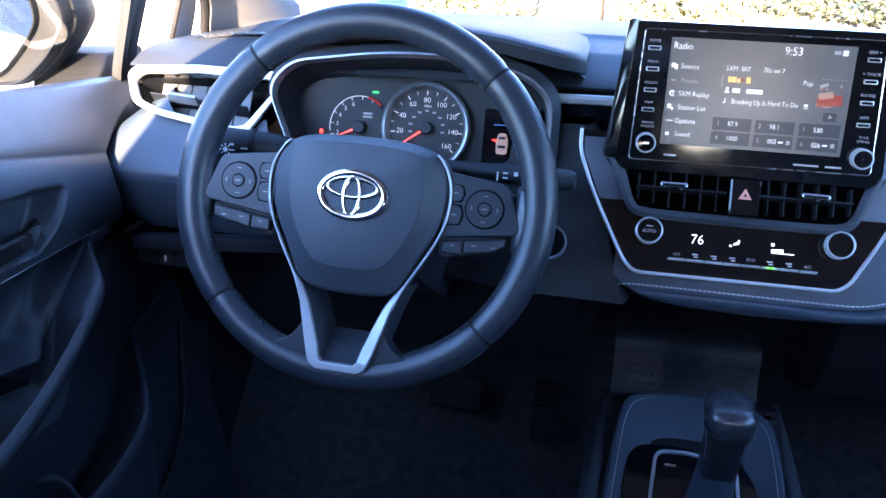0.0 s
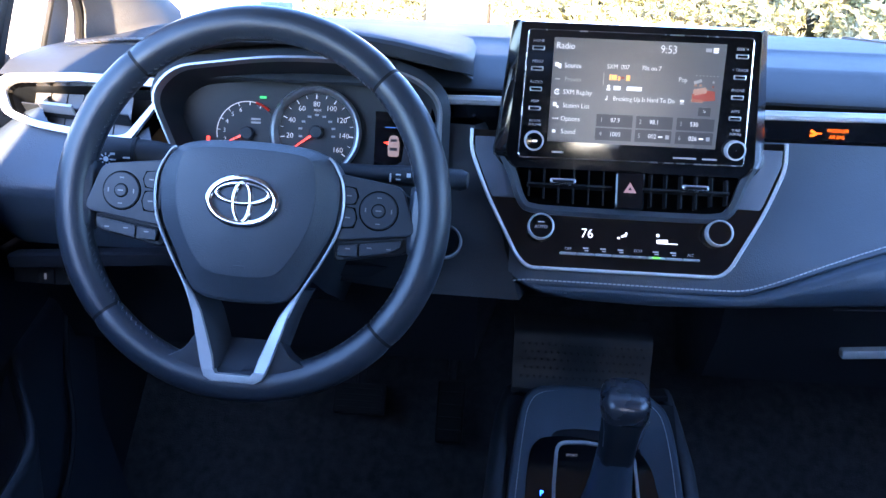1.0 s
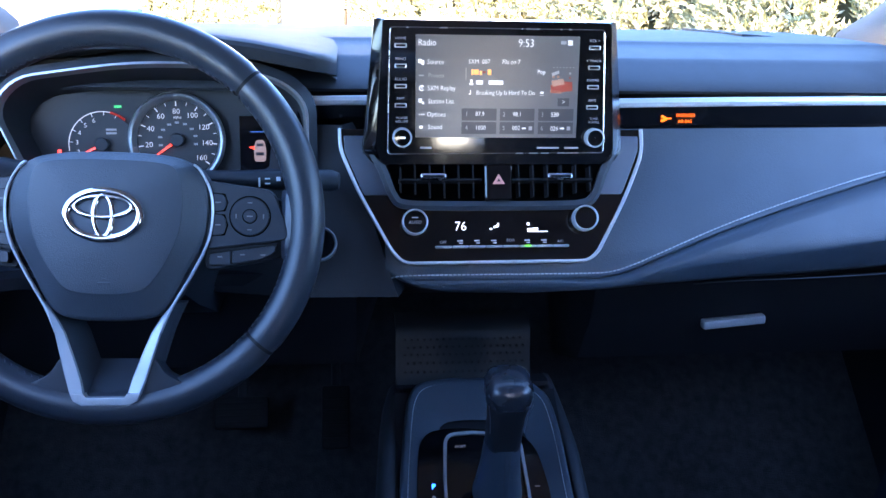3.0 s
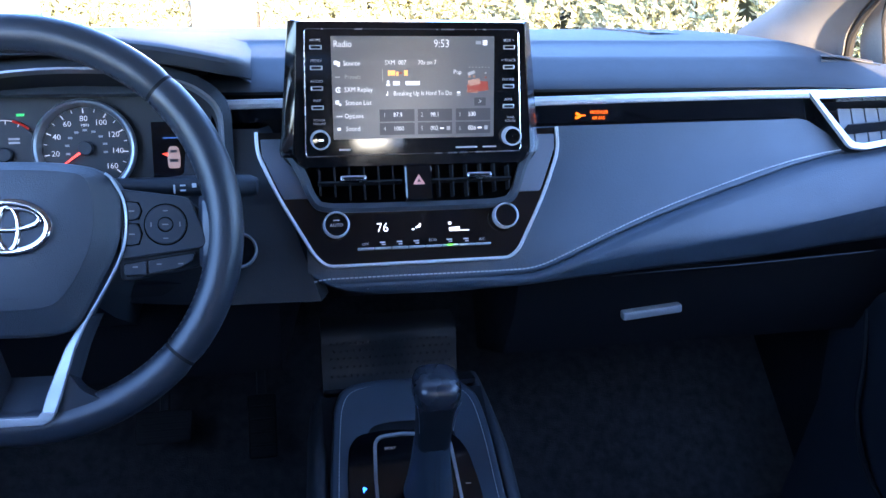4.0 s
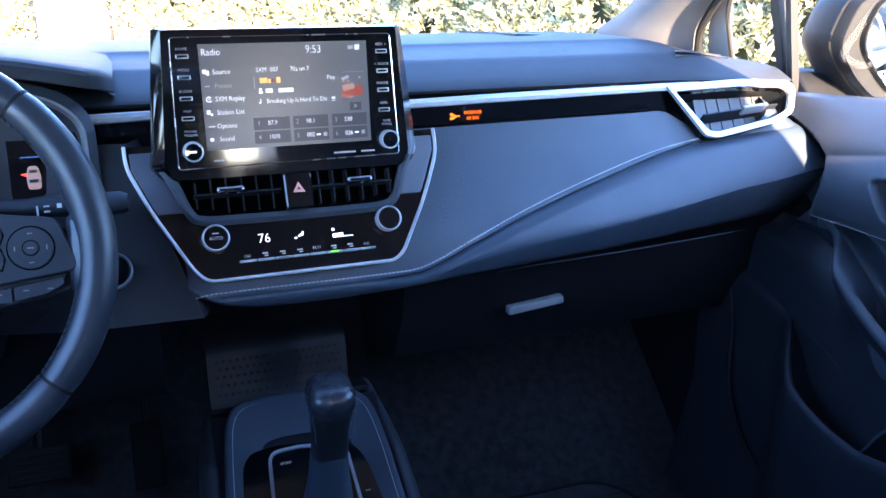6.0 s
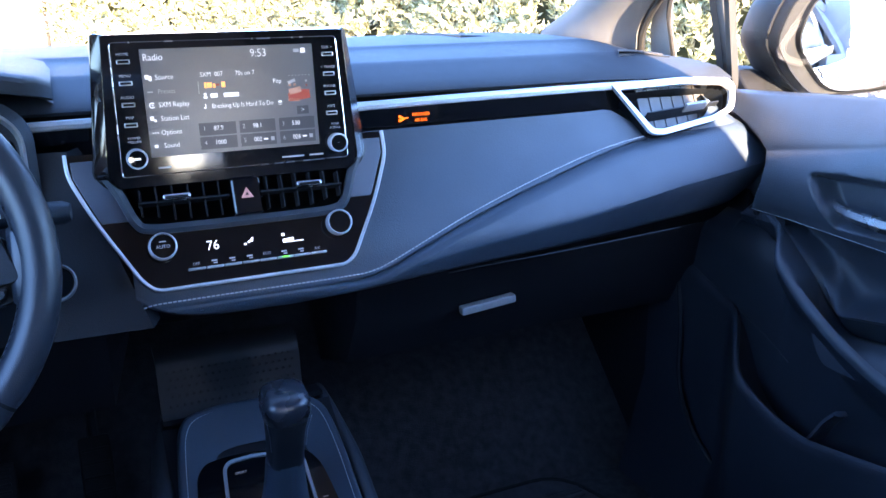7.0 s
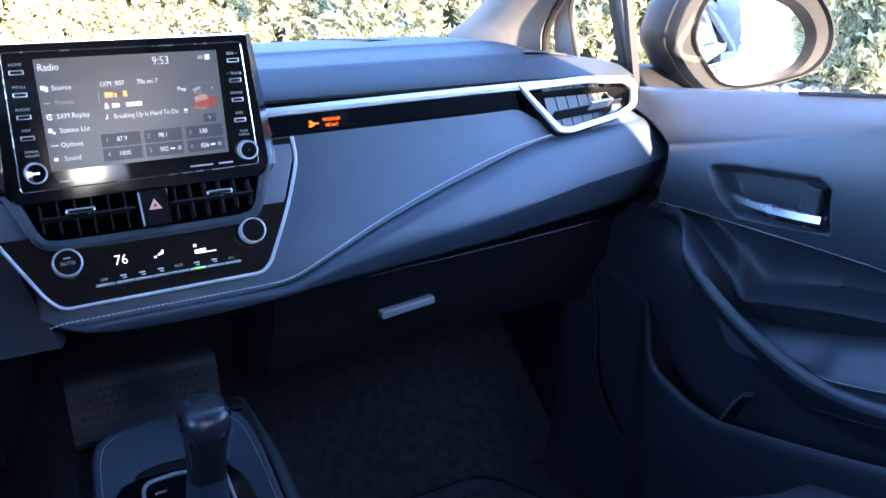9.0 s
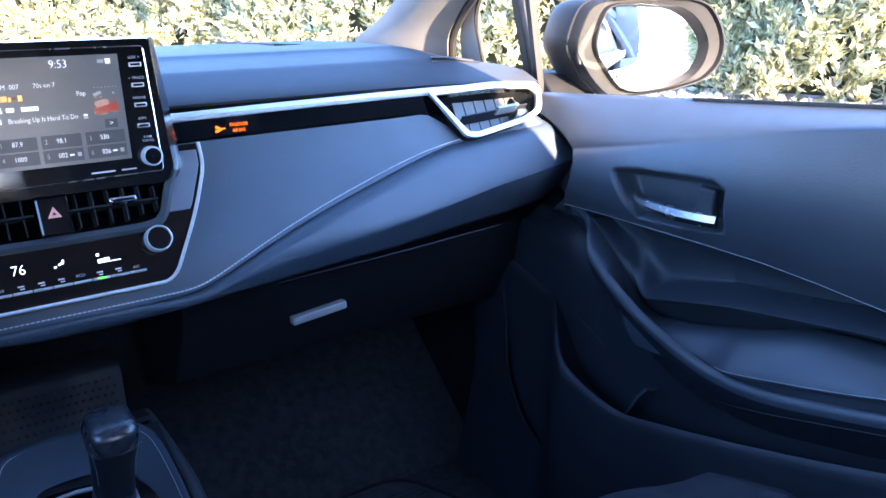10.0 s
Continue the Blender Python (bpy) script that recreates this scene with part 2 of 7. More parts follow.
solo("ceiling", shell(roof_rows(), 0.03), LINER, "grey fabric headliner under the roof", "ceiling", kind="structure")
# out of view; sill and header heights are set to cut sun and shape glare
rear = box(1.56, 0.05, 0.772, pose(0, -2.1, 0.386))
for s in (-1, 1):
    box(0.24, 0.05, 0.44, pose(s * 0.68, -2.1, 0.99), bm=rear)
box(1.2, 0.05, 0.195, pose(0, -2.1, 1.0825), bm=rear)
solo("wall_rear", rear, LINER, "unseen grey rear bulkhead, its opening sized to shape sun and glare", "wall", kind="structure")


W_EDGE = [(0.655, 0.49, 0.765), (0.651, 0.36, 0.83), (0.61, 0.13, 0.98), (0.555, -0.10, 1.125)]
R_EDGE = [(0.720, 0.296, 0.738), (0.694, 0.240, 0.812), (0.628, -0.02, 0.98), (0.58, -0.20, 1.115)]


def glass_x(z):
    """How far out the side glass lies at a height."""
    return 0.752 - 0.165 * (z - 0.70) / 0.41


def windshield():
    rows = []
    edge = curve_points(W_EDGE, 4)
    for k, e in enumerate(edge):
        t = k / (len(edge) - 1)
        mid = Vector((0, 0.70 - 0.66 * t, 0.772 + 0.37 * t))
        rows.append([(e.x * s * 1.03, mid.y + (e.y + 0.02 - mid.y) * abs(s) ** 2.4, mid.z + (e.z - mid.z) * s * s) for s in [i / 8 - 1 for i in range(17)]])
    ob = solo("windshield", grid(rows), PANE, "clear curved windshield above the dashboard", "window", kind="structure")
    ob.visible_shadow = False


windshield()


def belt(y):
    """The height of the window sill along the door."""
    return 0.703 - 0.083 * (y - 0.07)


def side_glass(s):
    rows = [[(s * (0.752 - 0.165 * t), y, belt(y) + (ROOF_Z - 0.06 - belt(y)) * t) for t in (0, 0.25, 0.5, 0.75, 1)] for y in (0.03, -0.3, -0.6, -0.96)]
    ob = solo("side_window", grid(rows), PANE, "clear front door window glass, closed", "window", "side windows", "structure")
    ob.visible_shadow = False


def a_pillar(s):
    """The pillar between windshield and door: inner trim, dark seals, bright outer skin and the quarter window bar."""
    ob = thing("a_pillar", (s * 0.70, 0.3, 0.74), "grey trimmed windshield pillar with a small quarter window", "pillar", "windshield pillars", "structure")
    w, r = curve_points(W_EDGE, 6), curve_points(R_EDGE, 6)
    rows = []
    for p, q in zip(w, r):
        p, q = p.copy(), q.copy()
        out = Vector((0.05, 0.02, 0))
        mid = (p + q) / 2 + Vector((-0.022, -0.012, 0))
        ring = [p + Vector((0.006, 0.012, 0)), p, (p + mid) / 2 + Vector((-0.007, 0, 0)), mid, (q + mid) / 2 + Vector((-0.004, -0.006, 0)), q, q + Vector((0.008, 0.004, 0)), (p + q) / 2 + out]
        rows.append([(s * v.x, v.y, v.z) for v in ring])
    rows.insert(0, [(x + s * 0.012, y + 0.05, z - 0.08) for x, y, z in rows[0]])
    r.insert(0, r[0] + Vector((0.012, 0.05, -0.08)))
    part("trim", grid(rows, close_v=True, cap=True), PILLAR, ob, smooth=60)
    part("seal", tube([(s * (v.x + 0.010), v.y - 0.002, v.z) for v in r], 0.006, n=8), SEAL, ob, "dark rubber seal")

    def upright(points, out=0.0):
        return [(s * (glass_x(z) + out), y, z) for y, z in points]

    seal_line = [(0.284, 0.70), (0.280, 0.7455), (0.264, 0.790), (0.225, 0.83), (0.11, 0.905), (-0.04, 1.0), (-0.16, 1.09)]
    thin_line = [(0.238, 0.69), (0.226, 0.740), (0.220, 0.775), (0.2118, 0.81), (0.18, 0.85), (0.08, 0.92), (-0.06, 1.01), (-0.18, 1.09)]
    inner, outer = curve_points(upright(seal_line, 0.012), 4), curve_points(upright(thin_line, 0.014), 4)
    inner = [inner[round(k * (len(inner) - 1) / (len(outer) - 1))] for k in range(len(outer))]
    part("outer_skin", shell([[tuple(p), tuple((p + q) / 2 + Vector((s * 0.006, 0, 0))), tuple(q)] for p, q in zip(inner, outer)], 0.006), PAINT, ob, "bright painted outer pillar")
    part("glass_seal", tube(curve_points(upright(thin_line, 0.008), 4), 0.0040, n=6), SEAL, ob, "dark rubber seal")
    bar = upright([(0.126, 0.685), (0.104, 0.727), (0.094, 0.790), (0.0885, 0.832), (0.076, 0.90), (0.05, 1.0), (0.0, 1.12)])
    part("window_bar", sweep(curve_points(bar, 4), [(-0.007, -0.008), (0.007, -0.008), (0.007, 0.008), (-0.007, 0.008)], up=(s, 0, 0.2)), SEAL, ob, "black window divider bar")
    bar2 = upright([(0.106, 0.685), (0.088, 0.715), (0.070, 0.793), (0.0610, 0.833), (0.048, 0.90), (0.022, 1.0), (-0.03, 1.12)], -0.002)
    part("window_trim", sweep(curve_points(bar2, 4), [(-0.005, -0.006), (0.005, -0.006), (0.005, 0.006), (-0.005, 0.006)], up=(s, 0, 0.2)), DIVIDER, ob, "pale grey divider edge")
    quarter = [[(s * 0.735, 0.07, 0.70), (s * 0.735, 0.25, 0.69)], [(s * 0.722, 0.055, 0.755), (s * 0.735, 0.22, 0.75)], [(s * 0.70, 0.036, 0.85), (s * 0.705, 0.12, 0.85)], [(s * 0.66, 0.0, 1.0), (s * 0.66, -0.05, 1.0)]]
    g = part("quarter_glass", grid(quarter), PANE, ob)
    g.visible_shadow = False
    return ob


def b_pillar(s):
    rows = [[(s * x, y, 1.13 * z) for x, y in ((x0, -0.95), (x0, -1.08), (x1, -1.08), (x1, -0.95))] for z, x0, x1 in ((0, 0.62, 0.77), (0.62, 0.62, 0.77), (0.8, 0.556, 0.70), (1.0, 0.46, 0.595))]
    solo("b_pillar", grid(rows, close_v=True, cap=True), PILLAR, "grey trimmed pillar behind the front door", "pillar", "door pillars", "structure")


def kick_panel(s):
    bm = grid([[(s * 0.745, y, z) for z in (0.0, 0.3, 0.64)] for y in (0.03, 0.3, 0.6)])
    bmesh.ops.solidify(bm, geom=bm.faces[:], thickness=0.02)
    edge = curve_points([(s * 0.70, 0.12, 0.44), (s * 0.695, 0.09, 0.33), (s * 0.69, 0.075, 0.24), (s * 0.69, 0.03, 0.17), (s * 0.70, -0.04, 0.12)], 5)
    tube(edge, 0.0045, n=8, bm=bm)
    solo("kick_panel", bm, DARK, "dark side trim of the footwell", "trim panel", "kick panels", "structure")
    back = box(0.03, 1.16, 0.74, pose(s * 0.76, -1.52, 0.37))
    merge(back, shell([[(s * (0.76 - 0.19 * t), y0 + (y1 - y0) * t, 0.74 + 0.38 * t) for t in (0, 0.5, 1)] for y0, y1 in ((-1.75, -1.62), (-2.1, -2.1))], 0.03))
    box(0.05, 1.40, 0.05, pose(s * 0.58, -1.40, 1.10), bm=back)
    solo("wall_side", back, LINER, "grey rear side trim behind the front door", "wall", "side walls", "structure")


for side in (-1, 1):
    side_glass(side)
    a_pillar(side)
    b_pillar(side)
    kick_panel(side)

# ---- dashboard ----
dashboard = thing("dashboard", (0, 0.1, 0.5), "charcoal soft-touch dashboard with pale stitching and a bright trim strip", "dashboard")


TOP_BASE = [(0.70, 0.735), (0.62, 0.752), (0.50, 0.766), (0.36, 0.774), (0.24, 0.7762), (0.212, 0.7758), (0.206, 0.7750), (0.198, 0.7722), (0.17, 0.7690), (0.13, 0.7645), (0.122, 0.7630), (0.114, 0.7600),
            (0.095, 0.7530), (0.075, 0.7455), (0.062, 0.7385), (0.059, 0.735), (0.064, 0.731), (0.14, 0.728)]
TOP_END = [(0.045, 0.7268), (0.050, 0.7305), (0.0565, 0.7355), (0.0755, 0.7412), (0.10, 0.7450), (0.145, 0.7472), (0.19, 0.7466), (0.27, 0.7452), (0.36, 0.742), (0.50, 0.735), (0.62, 0.725), (0.70, 0.715)]


def ease(a):
    a = min(1.0, max(0.0, a))
    return a * a * (3 - 2 * a)


def top_profile(x):
    """The dash top from the windshield to its front edge; its ends droop towards the doors."""
    k = ease((abs(x) - 0.54) / 0.17)
    e = -0.012 * ease((abs(x) - 0.50) / 0.06)
    out = []
    for i, (y, z) in enumerate(TOP_BASE):
        y += e if y < 0.07 else 0.0
        low = interp(y, TOP_END)
        out.append((y, z - max(0.0, z - low) * k if i < 16 else z - 0.003 * k))
    return out


xs = [i * 0.025 for i in range(-27, 28)]
xs = [-0.703, -0.700, -0.692] + xs + [0.692, 0.700, 0.703]
top_rows = [[(x, y, z) for y, z in top_profile(x)] for x in xs]
for row, s in ((top_rows[0], -1), (top_rows[-1], 1)):
    low = [(x + s * 0.003, y + 0.004, z - 0.05) for x, y, z in row]
    mid = [(x + s * 0.003, y + 0.001, z - 0.004) for x, y, z in row]
    if s < 0:
        top_rows = [low, mid] + top_rows
    else:
        top_rows = top_rows + [mid, low]
part("upper_pad", grid(top_rows), SOFT, dashboard)
# the flat speaker panel and defroster vents at the ends of the top
PAD_F = [(0.50, -0.046), (0.53, -0.042), (0.55, -0.038), (0.58, -0.028), (0.62, -0.004), (0.66, 0.022), (0.70, 0.045), (0.72, 0.055)]
PAD_BOTTOM = [(-0.118, 0.5475), (-0.105, 0.538), (-0.08, 0.527), (-0.04, 0.519), (0.04, 0.515), (0.17, 0.525), (0.32, 0.528), (0.485, 0.531), (0.62, 0.535), (0.72, 0.540)]
STITCH = [(-0.125, 0.545), (-0.109, 0.5514), (-0.019, 0.5515), (0.105, 0.5507), (0.1316, 0.5511), (0.1525, 0.5577), (0.174, 0.5663), (0.2106, 0.5808), (0.2512, 0.5950), (0.2931, 0.6080), (0.3362, 0.6204), (0.3807, 0.6320), (0.4268, 0.6435), (0.474, 0.6535), (0.5223, 0.6613), (0.556, 0.6644), (0.75, 0.675)]
PAD_TOP = [(0.13, 0.6945), (0.30, 0.6962), (0.45, 0.6975), (0.488, 0.6985), (0.500, 0.696), (0.5417, 0.671), (0.56, 0.668), (0.651, 0.680), (0.688, 0.692), (0.715, 0.705)]


CREASE = [(-0.13, 0.0065), (0.1327, 0.0076), (0.25, 0.0076), (0.333, 0.0085), (0.42, 0.0088), (0.5494, 0.0050), (0.60, 0.0040), (0.75, 0.0040)]


def soft(x, table, w):
    return sum(interp(x + w * k, table) for k in (-1, -0.5, 0, 0.5, 1)) / 5


def crease_z(x):
    return soft(x, STITCH, 0.012) - soft(x, CREASE, 0.01)


NOSE = [(-0.13, 0.541), (0.13, 0.545), (0.25, 0.562), (0.414, 0.579), (0.561, 0.599), (0.70, 0.618), (0.76, 0.622)]


def smooth_pad(x, z):
    """How far back the padded face lies at (x, z): a stitched upper skin over a fuller roll, with a crease between."""
    n = soft(x, NOSE, 0.03)
    under = 0.31 * (n - z + math.sqrt((n - z) ** 2 + 0.00012))
    d = crease_z(x) - z
    begin = ease((x - 0.02) / 0.14)
    y = soft(max(z, n), PAD_F, 0.008) + begin * under + (1 - begin) * 30 * max(0.0, n - z) ** 2
    if d > 0:
        y -= 0.0085 * begin * min(1.0, d / 0.009) ** 0.5
    fade = max(0.35, begin) * min(1.0, max(0.0, (0.66 - x) / 0.08))
    return y + 0.0030 * fade * math.exp(-(d / 0.0016) ** 2) - 0.0007 * fade * math.exp(-((d + 0.0045) / 0.002) ** 2)


END = [(0.52, 0.694), (0.55, 0.730), (0.576, 0.752), (0.60, 0.761), (0.627, 0.759), (0.650, 0.745), (0.668, 0.724), (0.685, 0.702), (0.70, 0.675), (0.72, 0.65)]


def end_shape(x, y, z, trim=0.0):
    """Carries a point of the padded roll (x up to 0.765 outwards) into its rounded outer end."""
    a = abs(x)
    if a > 0.58:
        edge = soft(z, END, 0.012) - trim
        f = (a - 0.58) / 0.185
        f = 1 - (1 - min(1.0, f)) ** 1.5
        a = 0.58 + (edge - 0.58) * f
        y += 0.042 * (1 - math.sqrt(max(0.0, 1 - max(0.0, (f - 0.78) / 0.22) ** 2)))
    return (math.copysign(a, x), y, z)


def pad_row(x, edge):
    zb, zt, zc = interp(x, PAD_BOTTOM), interp(x, PAD_TOP), crease_z(x)
    zc = max(min(zc, zt - 0.006), zb + 0.003)
    zs = [zt + (zc + 0.006 - zt) * (j / 22) for j in range(22)] + [zc + d for d in (0.006, 0.005, 0.004, 0.003, 0.002, 0.001, 0, -0.001, -0.002, -0.003, -0.0045, -0.006)]
    n = max(zb + 0.012, min(zc - 0.012, soft(x, NOSE, 0.03)))
    zs += [zc - 0.006 + (n + 0.004 - zc + 0.006) * (j + 1) / 12 for j in range(12)] + [n + 0.002, n, n - 0.002, n - 0.004]
    zs += [n - 0.004 + (zb - n + 0.004) * (j + 1) / 10 for j in range(10)]
    row = []
    for z in zs:
        y = smooth_pad(x, z) + 0.035 * max(0.0, 1 - (z - zb) / 0.012) ** 2
        row.append(end_shape(x, y, z))
    return row


PAD_X = sorted({round(-0.118 + 0.883 * (1 - (1 - i / 120) ** 1.25), 4) for i in range(121)})
part("soft_pad", grid([pad_row(x, 0.765) for x in PAD_X]), PAD, dashboard, "padded leatherette dash face with pale stitching")
# driver's side: the same roll without stitching
LEFT_X = [-0.765 + 0.515 * (i / 50) ** 1.4 for i in range(51)]


def left_rows():
    rows = []
    for x in LEFT_X:
        row = []
        for j in range(41):
            zt = min(interp(-x, PAD_TOP), 0.703 - 0.065 * min(1.0, max(0.0, (x + 0.535) / 0.03))) if x < -0.2 else 0.64
            z = zt + (0.54 - zt) * j / 40
            y = interp(z, [(0.53, 0.020), (0.58, -0.008), (0.607, -0.0195), (0.618, -0.0205), (0.628, -0.014), (0.66, 0.012), (0.70, 0.04)])
            row.append(end_shape(x, y, z, 0.016))
        rows.append(row)
    return rows


part("knee_roll", grid(left_rows()), PAD, dashboard)


def stitches(points, gap, length, r, parent, mat, name="stitching", bm=None):
    """Short threads along a line."""
    bm = bm or bmesh.new()
    pts = [Vector(p) for p in points]
    run = [0.0]
    for a, b in zip(pts, pts[1:]):
        run.append(run[-1] + (b - a).length)

    def at(d):
        for i in range(1, len(run)):
            if d <= run[i]:
                return pts[i - 1].lerp(pts[i], (d - run[i - 1]) / max(1e-9, run[i] - run[i - 1]))
        return pts[-1]

    d = 0.0
    while d + length < run[-1]:
        tube([at(d), at(d + length)], r, n=4, bm=bm)
        d += gap
    return tagged(part(name, bm, mat, parent, "pale grey thread" if mat == THREAD else ""), kind="stuff")


line = []
for i in range(181):
    x = -0.112 + 0.655 * i / 180
    z = soft(x, STITCH, 0.012)
    line.append((x, smooth_pad(x, z) - 0.0006, z))
stitches(line, 0.0048, 0.0036, 0.00085, dashboard, THREAD)

# lower dash below the roll, glovebox with its pale handle, and the knee panel
lower_rows = []
for x in [-0.72 + 0.03 * i for i in range(49)]:
    zb = interp(x, PAD_BOTTOM)
    if abs(x) < 0.125:
        lower_rows.append([(x, 0.03, zb + 0.012), (x, 0.05, zb - 0.006), (x, 0.10, zb - 0.03), (x, 0.16, 0.455), (x, 0.18, 0.44), (x, 0.20, 0.43)])
    else:
        lower_rows.append([(x, 0.03, zb + 0.012), (x, 0.05, zb - 0.006), (x, 0.075, zb - 0.03), (x, 0.085, 0.44), (x, 0.13, 0.36), (x, 0.27, 0.30)])
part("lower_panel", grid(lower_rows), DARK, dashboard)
part("glovebox_seam", tube(curve_points([(0.24, -0.006, 0.523), (0.29, -0.008, 0.5265), (0.41, -0.008, 0.5301), (0.59, -0.006, 0.5376)], 5), 0.0008, n=5), HARD, dashboard)
part("glovebox_handle", box(0.084, 0.014, 0.012, pose(0.3385, 0.078, 0.4345, 0, -5, 0), 0.003), SILVER, dashboard, "pale satin glovebox latch")

# trim strip and black insert
strip = [(0.142, 0.050, 0.7226), (0.2846, 0.050, 0.7252), (0.447, 0.050, 0.7272), (0.55, 0.049, 0.7282)]
flat = [(-0.004, -0.0046), (0.004, -0.0046), (0.0056, -0.0028), (0.0060, 0.001), (0.004, 0.0046), (-0.004, 0.0046)]
part("trim_strip", sweep(curve_points(strip, 8), flat), SATIN, dashboard, "bright satin trim strip")
part("trim_strip", sweep(curve_points([(-0.21, 0.047, 0.7235), (-0.17, 0.049, 0.724), (-0.135, 0.050, 0.7243)], 4), flat), SATIN, dashboard, "bright satin trim strip")
part("black_insert", prism([(0.13, 0.684), (0.1757, 0.684), (0.282, 0.686), (0.446, 0.688), (0.500, 0.690), (0.53, 0.700), (0.50, 0.726), (0.3, 0.726), (0.13, 0.722)], 0.02, Matrix.Translation((0, 0.052, 0)), 0.0015), GLOSS, dashboard, "gloss black trim insert")
part("black_insert", prism([(-0.215, 0.690), (-0.13, 0.690), (-0.13, 0.722), (-0.21, 0.722)], 0.02, Matrix.Translation((0, 0.052, 0)), 0.0015), GLOSS, dashboard, "gloss black trim insert")

# ---- outer air vents ----
VENT_OUT = [(0.4950, 0.0030), (0.6118, 0.0062), (0.6923, 0.0008), (0.7010, -0.0098), (0.6885, -0.0453), (0.6510, -0.0583), (0.5596, -0.0722), (0.5400, -0.0690)]
VENT_IN = [(0.5062, -0.0060), (0.6110, -0.0035), (0.6800, -0.0075), (0.6900, -0.0160), (0.6795, -0.0405), (0.6490, -0.0510), (0.5595, -0.0645), (0.5452, -0.0620)]
VP = plane_y(0.046, 0.727, 29)


def air_vent(s):
    ob = thing("air_vent", (s * 0.61, 0.04, 0.69), "corner air vent with a thick bright frame and pale slats", "air vent", "corner air vents")
    ro = rounded([(s * x, z) for x, z in VENT_OUT], [0.004, 0.004, 0.009, 0.009, 0.011, 0.010, 0.008, 0.006], 3)
    ri = rounded([(s * x, z) for x, z in VENT_IN], [0.004, 0.004, 0.008, 0.008, 0.008, 0.008, 0.006, 0.005], 3)
    part("frame", ring_plate(ro, ri, 0.006, VP @ Matrix.Translation((0, -0.005, 0)), 0.0020), SATIN, ob, "bright satin frame")
    # black ring under the frame paints its sides as shaded
    part("frame_side_shade", ring_plate(ro, ri, 0.013, VP @ Matrix.Translation((0, 0.0006, 0)), 0.0006), GLOSS, ob, "frame sides, black to stand in for their shade")
    deep = [((x - s * 0.61) * 0.95 + s * 0.61, (z + 0.03) * 0.90 - 0.026) for x, z in ri]
    part("duct", grid([[VP @ Vector((x, y, z)) for x, z in o] for o, y in ((ri, 0.010), (deep, 0.055))], close_v=True), HARD, ob)
    part("duct_floor", prism(deep, 0.004, VP @ Matrix.Translation((0, 0.054, 0))), DARK, ob)
    for k in range(6):
        x = 0.566 + 0.0195 * k
        top, low = -0.0085, -0.0600 + max(0, x - 0.565) * 0.14
        part("slat", box(0.0186, 0.0014, top - low, VP @ pose(s * x, 0.030, (top + low) / 2, 0, 0, s * 3), 0.0004), PALE, ob)
    part("blade", box(0.124, 0.020, 0.0022, VP @ pose(s * 0.612, 0.014, -0.0365, -22, -s * 4, 0), 0.0008), HARD, ob)
    part("tab", box(0.040, 0.016, 0.0045, VP @ pose(s * 0.632, 0.006, -0.0330, -22, -s * 4, 0), 0.0016), SILVER, ob, "bright vent adjuster tab")
    return ob


PALE = material("grey vent plastic", (0.075, 0.074, 0.075), 0.40, spec=0.6)
for side in (-1, 1):
    air_vent(side)

# ---- instrument hood and cluster ----
HOOD_TOP = [(-0.556, 0.752), (-0.535, 0.769), (-0.50, 0.784), (-0.42, 0.7975), (-0.36, 0.7985), (-0.30, 0.7955), (-0.25, 0.789), (-0.20, 0.7795), (-0.182, 0.7755), (-0.173, 0.771), (-0.168, 0.765)]
hood_rows = []
for i in range(61):
    x = -0.556 + 0.388 * i / 60
    u = i / 60
    zt = interp(x, HOOD_TOP)
    zin = interp(x, [(-0.556, 0.744), (-0.52, 0.755), (-0.375, 0.7735), (-0.28, 0.7715), (-0.2, 0.752), (-0.168, 0.745)])
    zl = max(zin, zt - 0.021)
    k = min(1.0, (1 - u) / 0.06) ** 0.5
    front = 0.020 + 0.05 * (1 - k)
    hood_rows.append([(x, 0.36, 0.765), (x, 0.30, 0.7745 + (zt - 0.774) * 0.12), (x, 0.22, 0.7745 + (zt - 0.7745) * 0.45), (x, 0.14, 0.7745 + (zt - 0.7745) * 0.78), (x, front + 0.03, zt), (x, front + 0.008, zt - 0.0005),
                      (x, front + 0.002, zt - 0.003), (x, front, zt - 0.007), (x, front + 0.004, zl + 0.002), (x, front + 0.010, zl), (x, 0.06, (zl + zin) / 2), (x, 0.10, zin - 0.002)])
part("hood", grid(hood_rows), SOFT, dashboard, "overhanging hood above the instruments")

RIM = [(-0.487, 0.655), (-0.5175, 0.722), (-0.492, 0.752), (-0.375, 0.7690), (-0.280, 0.7670), (-0.222, 0.7500), (-0.1975, 0.728), (-0.1965, 0.655)]
RIM_R = [0, 0.03, 0.05, 0.05, 0.05, 0.035, 0.03, 0]
cluster = thing("instrument_cluster", (-0.35, 0.06, 0.66), "dark instrument cluster with lit dials behind the steering wheel", "instrument cluster")
CL = plane_y(0.06, 0.675, 15)
TM = plane_y(0.012, 0.7, 15) @ Matrix.Translation((0, 0, -0.7))
rim_mid = [((x + 0.357) * 0.985 - 0.357, (z - 0.66) * 0.979 + 0.66) for x, z in RIM]
rim_in = [((x + 0.357) * 0.965 - 0.357, (z - 0.66) * 0.952 + 0.66) for x, z in RIM]
ro, rm, ri = (rounded(o, RIM_R, 4) for o in (RIM, rim_mid, rim_in))
rout = rounded([((x + 0.357) * 1.05 - 0.357, (z - 0.66) * 1.10 + 0.66) for x, z in RIM], RIM_R, 4)
